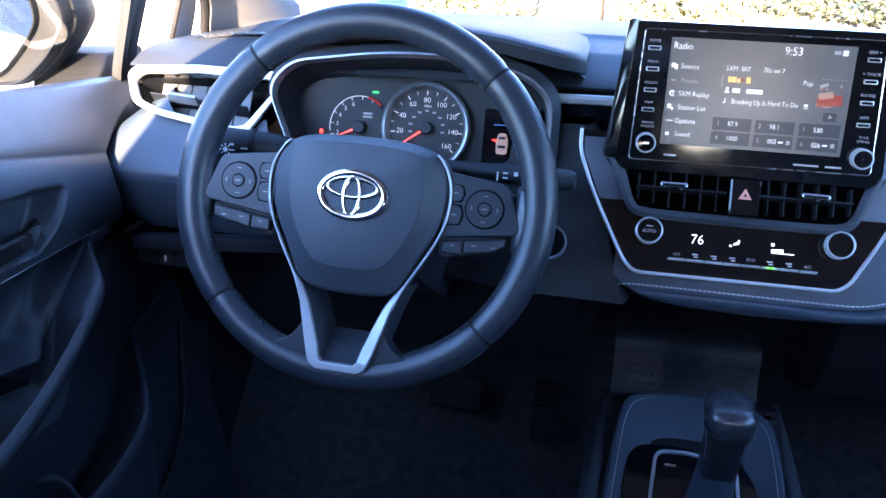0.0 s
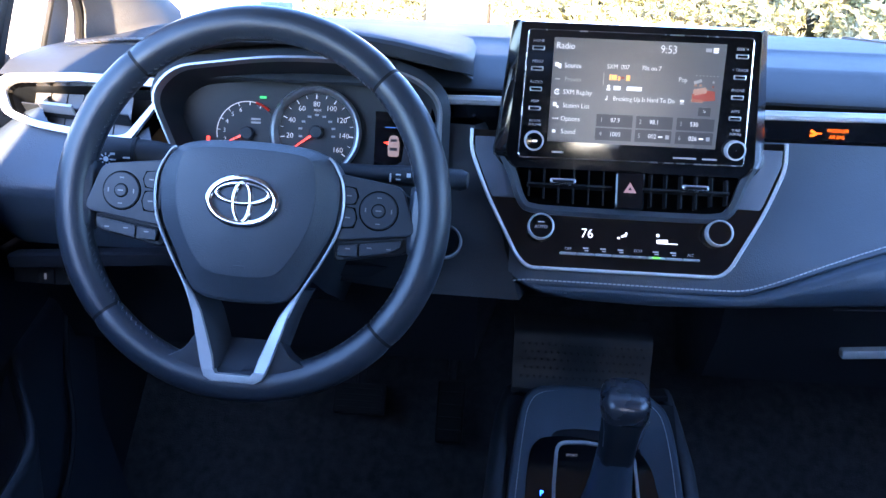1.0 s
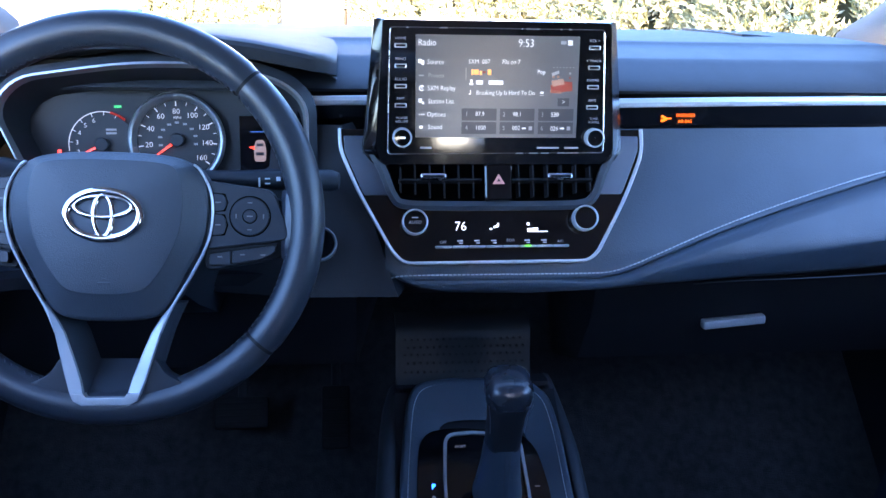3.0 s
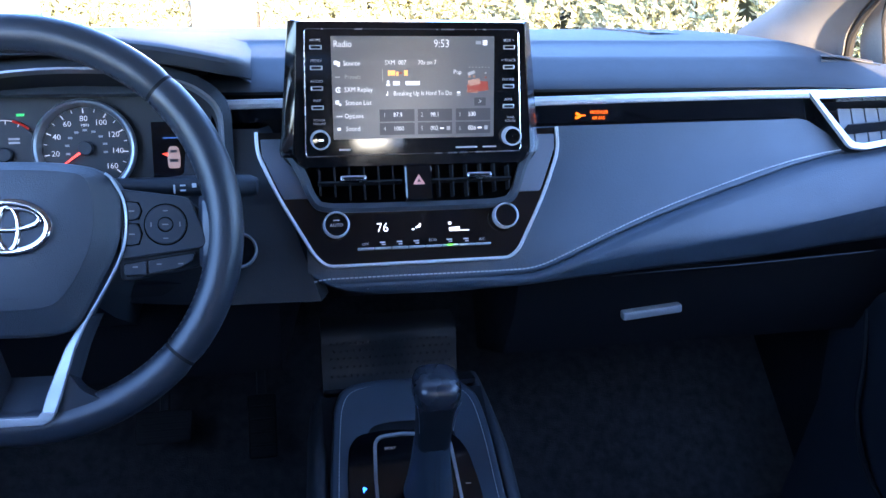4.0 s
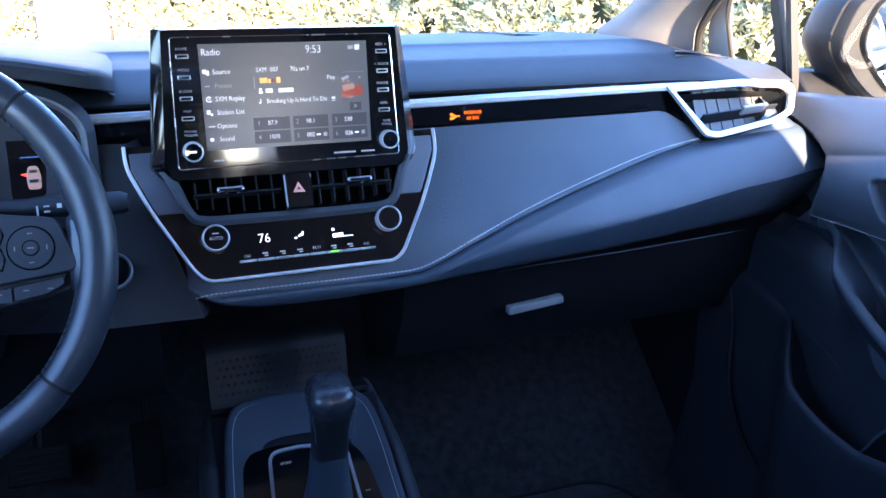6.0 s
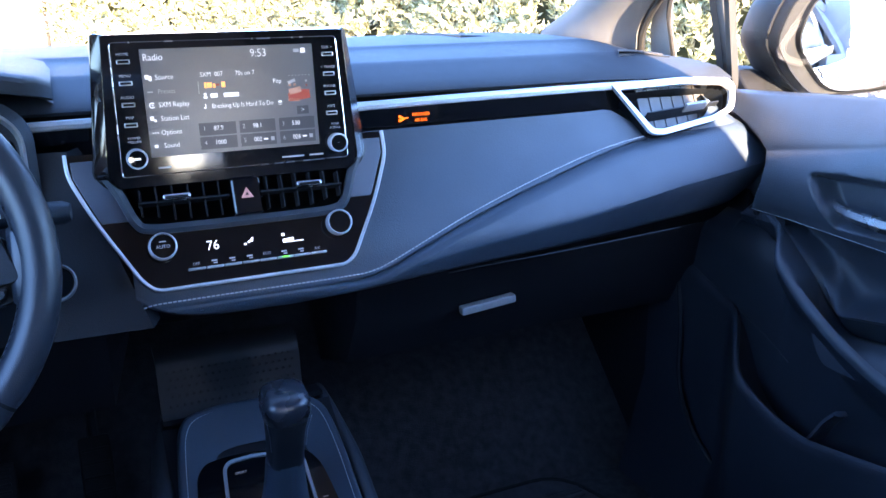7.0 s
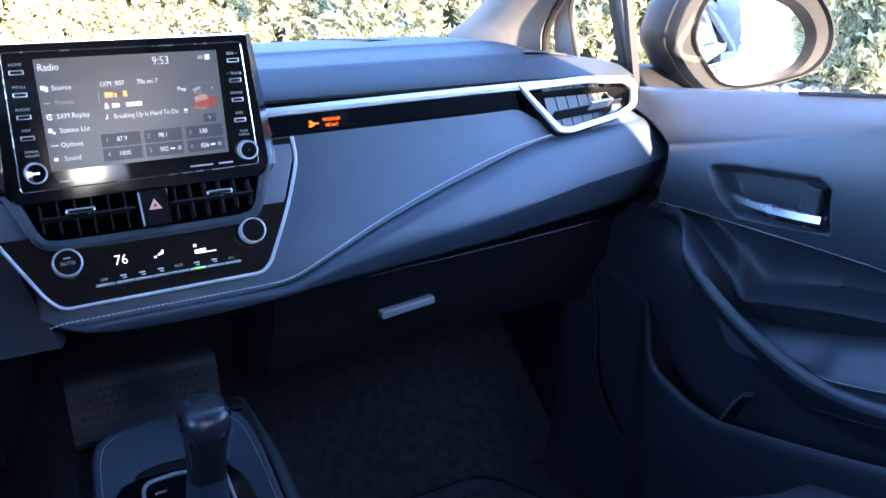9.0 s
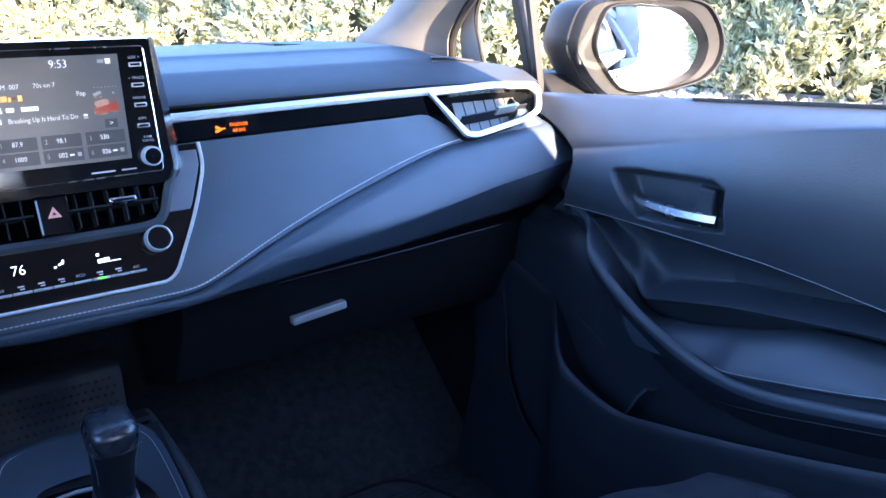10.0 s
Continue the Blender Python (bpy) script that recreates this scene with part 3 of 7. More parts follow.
part("surround", grid([[TM @ Vector((x, 0.012, z)) for x, z in rout], [TM @ Vector((x, 0.0, z)) for x, z in ro]], close_v=True), SOFT, cluster, "soft charcoal surround")
BEZEL_GREY = material("dark satin bezel", (0.34, 0.35, 0.37), 0.36, metal=0.8, rough_vary=0.05)
part("bezel", grid([[TM @ Vector((x, y, z)) for x, z in o] for o, y in ((ro, 0.0), (ro, -0.0035), (rm, -0.004), (ri, 0.004), (ri, 0.010))], close_v=True), BEZEL_GREY, cluster, "satin silver bezel")
inner = [((x + 0.357) * 0.96 - 0.357, (z - 0.66) * 0.93 + 0.655) for x, z in ri]
part("shroud", grid([[TM @ Vector((x, 0.006, z)) for x, z in ri], [TM @ Vector((x, 0.062, z)) for x, z in inner]], close_v=True), HARD, cluster)
FACE = material("dial face", (0.020, 0.021, 0.023), 0.50, spec=0.3, vary=0.05, vary_size=40)
part("dial_face", prism([(-0.50, -0.05), (-0.50, 0.09), (-0.215, 0.09), (-0.215, -0.05)], 0.004, CL @ Matrix.Translation((0, 0.006, 0))), FACE, cluster)
DIAL_WHITE = glow_material("dial print", (0.85, 0.9, 1.0), 0.035, (0.28, 0.28, 0.29))
DIAL_DIM = glow_material("dim dial print", (0.6, 0.65, 0.75), 0.008, (0.12, 0.12, 0.13))
DIAL_RED = glow_material("red needle", (1.0, 0.05, 0.02), 0.16, (0.5, 0.02, 0.01))
DIAL_GREEN = glow_material("green tell-tale", (0.02, 0.8, 0.15), 0.06, (0.01, 0.1, 0.02))


def dial(cx, cz, r, ring):
    """A round gauge: ring, recessed plate, hub."""
    at = CL @ Matrix.Translation((cx, 0, cz))
    if ring:
        part("dial_ring", lathe([(r, 0.004), (r + 0.0005, -0.006), (r - 0.0015, -0.0085), (r - 0.004, -0.007), (r - 0.0075, 0.003), (r - 0.0075, 0.004)], 64, at), BEZEL_GREY, cluster, "bright speedometer ring")
    part("dial_plate", lathe([(r - 0.004, 0.0045), (r - 0.004, 0.003), (0.001, 0.003)], 48, at), FACE, cluster)
    part("dial_hub", lathe([(0.0075, 0.002), (0.0075, -0.004), (0.0065, -0.005), (0.0005, -0.005)], 24, at), HARD, cluster)
    return at


def tick(at, r0, r1, a, w, mat, name="tick"):
    p = at @ Matrix.Rotation(radians(a), 4, "Y") @ pose((r0 + r1) / 2, 0.002, 0)
    part(name, box(r1 - r0, 0.0006, w, p), mat, cluster)


speedo = dial(-0.3435, 0.002, 0.0515, True)
for k in range(17):
    a = 222 - k * 16.25
    tick(speedo, 0.0375 if k % 2 == 0 else 0.039, 0.0425, -a, 0.0010 if k % 2 == 0 else 0.0006, DIAL_WHITE)
for k, n in enumerate(("0", "20", "40", "60", "80", "100", "120", "140", "160")):
    a = radians(222 - k * 32.5)
    text(n, 0.0084, speedo @ pose(0.0315 * math.cos(a), 0.0022, 0.0315 * math.sin(a)), DIAL_WHITE, cluster, "number")
text("MPH", 0.0042, speedo @ pose(0, 0.0022, 0.0245), DIAL_WHITE, cluster, "unit")
for k in range(9):
    a = radians(196 - k * 26)
    part("scale_mark", box(0.0042, 0.0005, 0.0022, speedo @ pose(0.0195 * math.cos(a), 0.0025, 0.0195 * math.sin(a))), DIAL_DIM, cluster)
part("needle", prism([(0.006, -0.0013), (0.0335, -0.0004), (0.0335, 0.0004), (0.006, 0.0013)], 0.0012, speedo @ Matrix.Rotation(radians(-216), 4, "Y") @ pose(0, -0.001, 0)), DIAL_RED, cluster, "red needle")
tach = dial(-0.4235, -0.003, 0.0385, False)
arc = [tach @ Vector((0.036 * math.cos(radians(a)), 0.002, 0.036 * math.sin(radians(a)))) for a in range(190, 70, -5)]
part("scale_arc", tube(arc, 0.0005, n=5), DIAL_WHITE, cluster)
red = [tach @ Vector((0.036 * math.cos(radians(a)), 0.002, 0.036 * math.sin(radians(a)))) for a in range(76, 44, -4)]
part("red_zone", tube(red, 0.0013, n=5), glow_material("red zone", (0.8, 0.03, 0.02), 0.012, (0.3, 0.02, 0.01)), cluster, "red rev limit zone")
for k in range(8):
    a = 219 - k * 22
    tick(tach, 0.032, 0.036, -a, 0.0007, DIAL_WHITE)
for k, n in enumerate("123456"):
    a = radians(219 - k * 22)
    text(n, 0.0070, tach @ pose(0.0275 * math.cos(a), 0.0022, 0.0275 * math.sin(a)), DIAL_WHITE, cluster, "number")
for z in (0.0165, 0.0125):
    part("unit_bar", box(0.011, 0.0005, 0.0022, tach @ pose(0.009, 0.0025, z)), DIAL_DIM, cluster)
part("needle", prism([(0.005, -0.0012), (0.0255, -0.0004), (0.0255, 0.0004), (0.005, 0.0012)], 0.0012, tach @ Matrix.Rotation(radians(-205), 4, "Y") @ pose(0, -0.001, 0)), DIAL_RED, cluster, "red needle")
part("tell_tale", box(0.0042, 0.001, 0.0052, CL @ pose(-0.4698, 0.003, -0.011), 0.001), DIAL_RED, cluster, "red warning light")
part("tell_tale", box(0.0075, 0.001, 0.0026, CL @ pose(-0.4069, 0.003, 0.0385)), DIAL_GREEN, cluster, "green tell-tale light")
part("info_screen", prism([(-0.2765, -0.048), (-0.2335, -0.048), (-0.2335, 0.029), (-0.2765, 0.029)], 0.002, CL @ Matrix.Translation((0, 0.0025, 0))), GLOSS, cluster, "dark trip display")
CAR_GREY = glow_material("lit car icon", (0.75, 0.55, 0.52), 0.022, (0.06, 0.055, 0.055))
icon = CL @ pose(-0.2545, 0.0018, -0.0095)
part("car_icon", prism(rounded([(-0.0062, -0.012), (0.0062, -0.012), (0.0068, 0.002), (0.0045, 0.012), (-0.0045, 0.012), (-0.0068, 0.002)], 0.003, 3), 0.001, icon, 0.0003), CAR_GREY, cluster, "lit outline of a car")
part("car_window", box(0.0085, 0.001, 0.0034, icon @ pose(0, -0.0006, -0.0035)), HARD, cluster)
part("car_window", box(0.0070, 0.001, 0.0030, icon @ pose(0, -0.0006, 0.0065)), HARD, cluster)
part("open_door_icon", prism([(-0.0125, 0.004), (-0.0062, 0.001), (-0.0062, 0.005)], 0.001, icon), DIAL_RED, cluster, "red open-door mark")
part("status_line", box(0.020, 0.0006, 0.0007, CL @ pose(-0.255, 0.0016, 0.0115)), glow_material("blue line", (0.1, 0.3, 1.0), 0.05), cluster)
part("tell_tale", box(0.0085, 0.001, 0.0035, CL @ pose(-0.2665, 0.002, -0.0435)), DIAL_RED, cluster, "red warning light")

# ---- steering column, stalks, start button, pedals ----
column = thing("steering_column", (-0.363, 0.0, 0.6), "dark steering column cover behind the wheel", "steering column")
WHEEL = Matrix.Translation((-0.363, -0.135, 0.6485)) @ pose(0, 0, 0, -19.6, 0, 0) @ pose(0, 0, 0, 0, 1.5, 0)
AXLE = Matrix.Translation((-0.363, -0.135, 0.6485)) @ pose(0, 0, 0, -19.6, 0, 0)
col_rows = []
for y, w, h0, h1 in ((0.035, 0.055, -0.06, 0.020), (0.06, 0.062, -0.072, 0.034), (0.11, 0.066, -0.085, 0.040), (0.20, 0.072, -0.10, 0.036)):
    col_rows.append([AXLE @ Vector((x * w, y, z)) for x, z in ((-1, h0 * 0.6), (-0.8, h0), (0.8, h0), (1, h0 * 0.6), (1, h1 * 0.5), (0.75, h1), (-0.75, h1), (-1, h1 * 0.5))])
part("cover", grid(col_rows, close_v=True, cap=True), HARD, column)


def stalk(tip, base, r, s, marks):
    ob = thing("control_stalk", base, "dark plastic control stalk with white symbols behind the wheel", "control stalk", "column stalks")
    tip, base = Vector(tip), Vector(base)
    path = [base, base + (tip - base) * 0.35, base + (tip - base) * 0.45, base + (tip - base) * 0.95, tip]
    part("lever", sweep(path, circle_profile(r, 14, r * 0.85), scales=[0.75, 0.85, 1.0, 1.08, 0.8]), HARD, ob)
    ring = base + (tip - base) * 0.62
    part("twist_ring", sweep([ring, ring + (tip - base) * 0.03], circle_profile(r * 1.12, 14, r * 0.97)), DARK, ob)
    d = (tip - base).normalized()
    for k, (f, w, h, up) in enumerate(marks):
        p = base + (tip - base) * f
        part("symbol", box(w, 0.0006, h, pose(p.x, p.y - r * 1.12, p.z + up, -8, 0, 0)), WHITE_MARK, ob, "white symbol")
    return ob


light_stalk = stalk((-0.548, -0.066, 0.6745), (-0.43, -0.040, 0.664), 0.0185, -1, [(0.745, 0.0046, 0.0022, 0.005), (0.745, 0.0052, 0.0014, -0.001), (0.745, 0.0052, 0.0012, -0.006), (0.64, 0.0070, 0.0016, 0.002), (0.87, 0.0080, 0.0012, 0.008)])
stalk((-0.165, -0.050, 0.6600), (-0.30, -0.035, 0.660), 0.0118, 1, [(0.42, 0.0016, 0.009, 0.0), (0.48, 0.005, 0.0014, 0.004), (0.48, 0.005, 0.0014, -0.001), (0.56, 0.004, 0.004, 0.004), (0.62, 0.0016, 0.007, 0.002)])

def sun_symbol(parent, p, r):
    """A small lamp symbol: a disc with rays."""
    part("symbol", lathe([(r * 0.42, 0.0004), (r * 0.42, 0.0), (0.0002, 0.0)], 14, p), WHITE_MARK, parent, "white lamp symbol")
    for k in range(8):
        part("symbol", box(r * 0.42, 0.0005, r * 0.16, p @ Matrix.Rotation(k * math.pi / 4, 4, "Y") @ pose(r * 0.82, 0, 0)), WHITE_MARK, parent)


sun_symbol(light_stalk, pose(-0.522, -0.0868, 0.6730, -8, 0, 0), 0.0062)
start = thing("start_button", (-0.187, 0.0, 0.577), "round black start button with a satin ring", "start button")
SB = plane_y(-0.0330, 0.587, 24) @ Matrix.Translation((-0.187, 0, 0))
part("ring", lathe([(0.0185, 0.004), (0.0185, -0.002), (0.0172, -0.0035), (0.0158, -0.002), (0.0158, 0.004)], 32, SB), BEZEL_GREY, start, "satin ring")
part("button", lathe([(0.0155, 0.004), (0.0155, -0.001), (0.0145, -0.002), (0.0005, -0.0016)], 32, SB), GLOSS, start)
panel = thing("driver_side_panel", (-0.18, 0.0, 0.55), "charcoal panel beside the steering column", "trim panel")
rows = []
for k in range(21):
    t = k / 20
    zt, zb = 0.700, 0.530
    z = zt + (zb - zt) * t
    y = interp(z, [(0.50, -0.04), (0.53, -0.042), (0.56, -0.031), (0.60, -0.013), (0.65, 0.012), (0.70, 0.035)])
    low = ease((0.650 - z) / 0.055)
    rows.append([(-0.245 - 0.155 * low, y + 0.045 + 0.015 * low, z), (-0.225 - 0.075 * low, y + 0.006 + 0.014 * low, z), (-0.21, y, z), (-0.17, y - 0.001, z), (-0.163 + 0.058 * t, y - 0.0035, z), (-0.150 + 0.054 * t, y + 0.02, z)])
rows.append([(x, y + 0.03, z - 0.006) for x, y, z in rows[-1]])
part("face", grid([r[:5] for r in rows[:21]]), HARD, panel, smooth=60)
part("edge", grid([r[4:] for r in rows[:21]]), HARD, panel)
part("lower_lip", grid([r[:5] for r in rows[20:]]), HARD, panel)
part("column_gap", tube([(-0.2105, -0.001 + 0.045 * (z - 0.56), z) for z in (0.66, 0.61, 0.555)], 0.0008, n=5), RUBBER, panel)

switches = thing("switch_row", (-0.64, 0.0, 0.51), "row of small dark switches under the dash edge", "switches")
part("panel", box(0.11, 0.012, 0.028, pose(-0.630, -0.004, 0.511, -6, 2, 0), 0.003), RUBBER, switches)
for k in range(3):
    part("switch", box(0.020, 0.006, 0.020, pose(-0.645 + 0.03 * k, -0.010, 0.510, -6, 2, 0), 0.002), RUBBER, switches)
    part("symbol", box(0.0025 + 0.003 * (k % 2), 0.0006, 0.007 - 0.003 * (k % 2), pose(-0.645 + 0.03 * k, -0.0135, 0.510, -6, 2, 0)), DIAL_DIM, switches, "pale symbol")
tray = thing("coin_tray", (-0.45, 0.0, 0.53), "slim dark ledge below the steering column", "tray")
part("ledge", sweep([(-0.68, -0.012, 0.530), (-0.50, -0.014, 0.5445), (-0.24, -0.014, 0.545)], [(-0.012, -0.007), (0.012, -0.007), (0.012, 0.006), (0.006, 0.008), (-0.012, 0.006)]), DARK, tray)


def pedal(x, y, z, w, h, name, label):
    ob = thing(name, (x, y, z - h), label, "pedal")
    part("pad", box(w, 0.014, h, pose(x, y, z, -30, 0, 0), 0.005), RUBBER, ob)
    for k in range(4):
        part("rib", box(w * 0.84, 0.004, 0.004, pose(x, y, z, -30, 0, 0) @ pose(0, -0.008, h * (k - 1.5) / 5), 0.001), RUBBER, ob)
    part("arm", tube([(x, y + 0.01, z), (x, y + 0.08, z + 0.09), (x, y + 0.14, z + 0.24)], 0.008), HARD, ob)


pedal(-0.333, 0.30, 0.188, 0.085, 0.05, "brake_pedal", "wide black rubber brake pedal in the dark footwell")
pedal(-0.186, 0.30, 0.175, 0.045, 0.10, "accelerator_pedal", "narrow black rubber accelerator pedal in the dark footwell")

# ---- steering wheel ----
wheel = thing("steering_wheel", m=WHEEL, label="black leather steering wheel with silver-trimmed spokes and a chrome emblem", category="steering wheel")


def rim_point(a, r=0.1702):
    z = r * math.sin(a)
    return Vector((r * math.cos(a), 0, z if z > 0 else z * (1 - 0.018 * math.sin(a) ** 2)))


GRIPS = [("rim", LEATHER, 47, 133), ("rim", LEATHER, 133, 220.5), ("rim", LEATHER, 220.5, 319.5), ("rim", LEATHER, 319.5, 407)]
for nm, mt, a0, a1 in GRIPS:
    n = int((a1 - a0) / 3)
    angles = [radians(a0 + 0.25 + (a1 - a0 - 0.5) * i / n) for i in range(n + 1)]
    sc = []
    for i in range(n + 1):
        e = min(i, n - i)
        swell = 1.0 + 0.05 * math.sin(math.pi * i / n)
        sc.append(0.93 if e == 0 else swell)
    part(nm, sweep([rim_point(a) for a in angles], circle_profile(0.0158, 18, 0.0148), up=(0, -1, 0), scales=sc), mt, wheel, "black leather rim section", local=True)
for a in (47, 133, 220.5, 319.5):
    p = [rim_point(radians(a + d)) for d in (-0.5, 0.5)]
    part("seam", sweep(p, circle_profile(0.0152, 16, 0.0142), up=(0, -1, 0)), RUBBER, wheel, local=True)
sb = bmesh.new()
for k in range(150):
    a = 2 * math.pi * k / 150
    t = Vector((-math.sin(a), 0, math.cos(a)))
    tube([rim_point(a, 0.1546) - t * 0.0014 + Vector((0, -0.0030, 0)), rim_point(a, 0.1556) + t * 0.0012 + Vector((0, -0.0066, 0))], 0.0008, n=5, bm=sb, up=(0, -1, 0.1))
tagged(part("lacing", sb, THREAD_DARK, wheel, "dark stitched lacing", local=True), kind="stuff")

HUB_OUT = [(-0.070, 0.050), (-0.045, 0.0575), (0, 0.0595), (0.045, 0.0575), (0.070, 0.050), (0.0835, 0.030), (0.0850, 0.005), (0.0800, -0.020), (0.066, -0.048), (0.050, -0.078), (0.034, -0.088), (0, -0.0905), (-0.034, -0.088), (-0.050, -0.078), (-0.066, -0.048), (-0.0800, -0.020), (-0.0850, 0.005), (-0.0835, 0.030)]
hub_line = [tuple(p) for p in curve_points([(x, z, 0) for x, z in HUB_OUT], 4, True)]
INNER = [(-0.058, 0.044), (-0.040, 0.0495), (0, 0.0510), (0.040, 0.0495), (0.058, 0.044), (0.0635, 0.025), (0.0635, 0.005), (0.060, -0.015), (0.050, -0.038), (0.036, -0.058), (0.022, -0.064), (0, -0.0655), (-0.022, -0.064), (-0.036, -0.058), (-0.050, -0.038), (-0.060, -0.015), (-0.0635, 0.005), (-0.0635, 0.025)]
inner_line = [tuple(p) for p in curve_points([(x, z, 0) for x, z in INNER], 4, True)]
rows = []
for f, y in ((1.0, 0.03), (1.0, -0.004), (0.985, -0.010), (0.955, -0.0125)):
    rows.append([(x * f, y, z * f) for x, z, _ in hub_line])
for f, y in ((0.3, -0.0155), (0.7, -0.0198), (0.96, -0.0226), (1.0, -0.0234)):
    rows.append([(a[0] * 0.955 * (1 - f) + b[0] * f, y, a[1] * 0.955 * (1 - f) + b[1] * f) for a, b in zip(hub_line, inner_line)])
for f, y in ((0.97, -0.0240), (0.8, -0.0258), (0.5, -0.0280), (0.2, -0.0291), (0.02, -0.0294)):
    rows.append([(x * f, y, z * f) for x, z, _ in inner_line])
part("airbag_cover", grid(rows, close_v=True, cap=True), HUB, wheel, "charcoal grained airbag cover", local=True, smooth=11)

for w, z, y in ((0.011, -0.0560, -0.0252), (0.0035, -0.0525, -0.0255), (0.024, -0.0735, -0.0168)):
    part("embossed_mark", box(w, 0.0008, 0.0022, pose(0, y, z, 12, 0, 0), 0.0003), HUB, wheel, local=True)

# emblem: three chrome ovals
emb = Matrix.Translation((0, -0.0295, 0.003)) @ pose(0, 0, 0, 0, 0, 0)


def oval(cx, cz, a, b, n=40):
    return [Vector((cx + a * math.cos(2 * math.pi * i / n), 0, cz + b * math.sin(2 * math.pi * i / n))) for i in range(n)]


for cx, cz, a, b, r in ((0, 0, 0.0305, 0.0205, 0.0036), (0, 0.0070, 0.0240, 0.0090, 0.0025), (0, -0.0010, 0.0078, 0.0180, 0.0025)):
    part("emblem_ring", sweep([emb @ p for p in oval(cx, cz, a, b)], circle_profile(r, 10, r * 0.7), True, (0, -1, 0)), CHROME, wheel, "chrome emblem oval", local=True)

# bright edge lines down the hub that widen into the silver lower spokes
for s in (-1, 1):
    edge = [(s * x, -0.010, z) for x, z in ((0.0715, 0.0492), (0.0770, 0.0440), (0.0860, 0.026), (0.0880, 0.004), (0.0838, -0.020), (0.0705, -0.048), (0.0535, -0.078), (0.0445, -0.100))]
    part("trim_line", sweep(curve_points(edge, 5), [(-0.0010, -0.003), (0.0010, -0.003), (0.0010, 0.0012), (0, 0.0020), (-0.0010, 0.0012)], up=(0, -1, 0)), SATIN, wheel, "bright edge trim", local=True)
    legs = ((0.0556, 0.0540, -0.074, -0.0105), (0.0503, 0.0450, -0.086, -0.0118), (0.0450, 0.0365, -0.100, -0.013), (0.0390, 0.0280, -0.122, -0.0150), (0.0340, 0.0215, -0.140, -0.0165), (0.0300, 0.0185, -0.152, -0.0185))
    rows = []
    for x0, x1, z, y in legs:
        rows.append([(s * x0, y + 0.010, z - 0.002), (s * x0, y + 0.001, z), (s * (x0 - 0.001), y, z), (s * (x1 + 0.001), y + 0.0015, z), (s * x1, y + 0.003, z), (s * x1, y + 0.010, z)])
    part("lower_spoke_trim", grid(rows, cap=True, close_v=True), SILVER, wheel, "satin silver spoke trim", local=True)
    rows = []
    for x0, x1, z, y in legs:
        rows.append([(s * (x1 - 0.008), y + 0.045, z), (s * (x1 - 0.0005), y + 0.0045, z), (s * (x0 + 0.0004), y + 0.0040, z), (s * (x0 + 0.006), y + 0.020, z), (s * (x0 + 0.004), y + 0.045, z)])
    part("lower_spoke", grid(rows, cap=True, close_v=True), HUB, wheel, local=True)
    flare = [(s * x, z) for x, z in ((0.0270, -0.1640), (0.0362, -0.121), (0.0405, -0.1225), (0.0490, -0.1360), (0.0650, -0.1445), (0.0900, -0.1430), (0.0780, -0.1580))]
    part("rim_flare", prism(rounded(flare, 0.006, 3), 0.022, Matrix.Translation((0, -0.0115, 0)), 0.006, 4), LEATHER, wheel, local=True, smooth=60)
bottom = [(-0.0300, -0.152), (-0.0270, -0.1590), (-0.020, -0.1628), (0.020, -0.1628), (0.0270, -0.1590), (0.0300, -0.152), (0.0185, -0.152), (0.0160, -0.1556), (-0.0160, -0.1556), (-0.0185, -0.152)]
part("lower_trim", prism(bottom, 0.012, Matrix.Translation((0, -0.0186, 0)), 0.001), SILVER, wheel, "satin silver spoke trim", local=True)
part("back_cover", grid([[(x * w, y, z) for x in (-1, -0.5, 0, 0.5, 1)] for w, y, z in ((0.021, 0.030, -0.128), (0.020, 0.008, -0.142), (0.0185, -0.012, -0.1560))]), HUB, wheel, local=True)


def disc(cx, cz, r, y0, h, n=28):
    return lathe([(r, 0.004), (r, -h + 0.0008), (r - 0.0008, -h), (0.0004, -h)], n, Matrix.Translation((cx, y0, cz)))


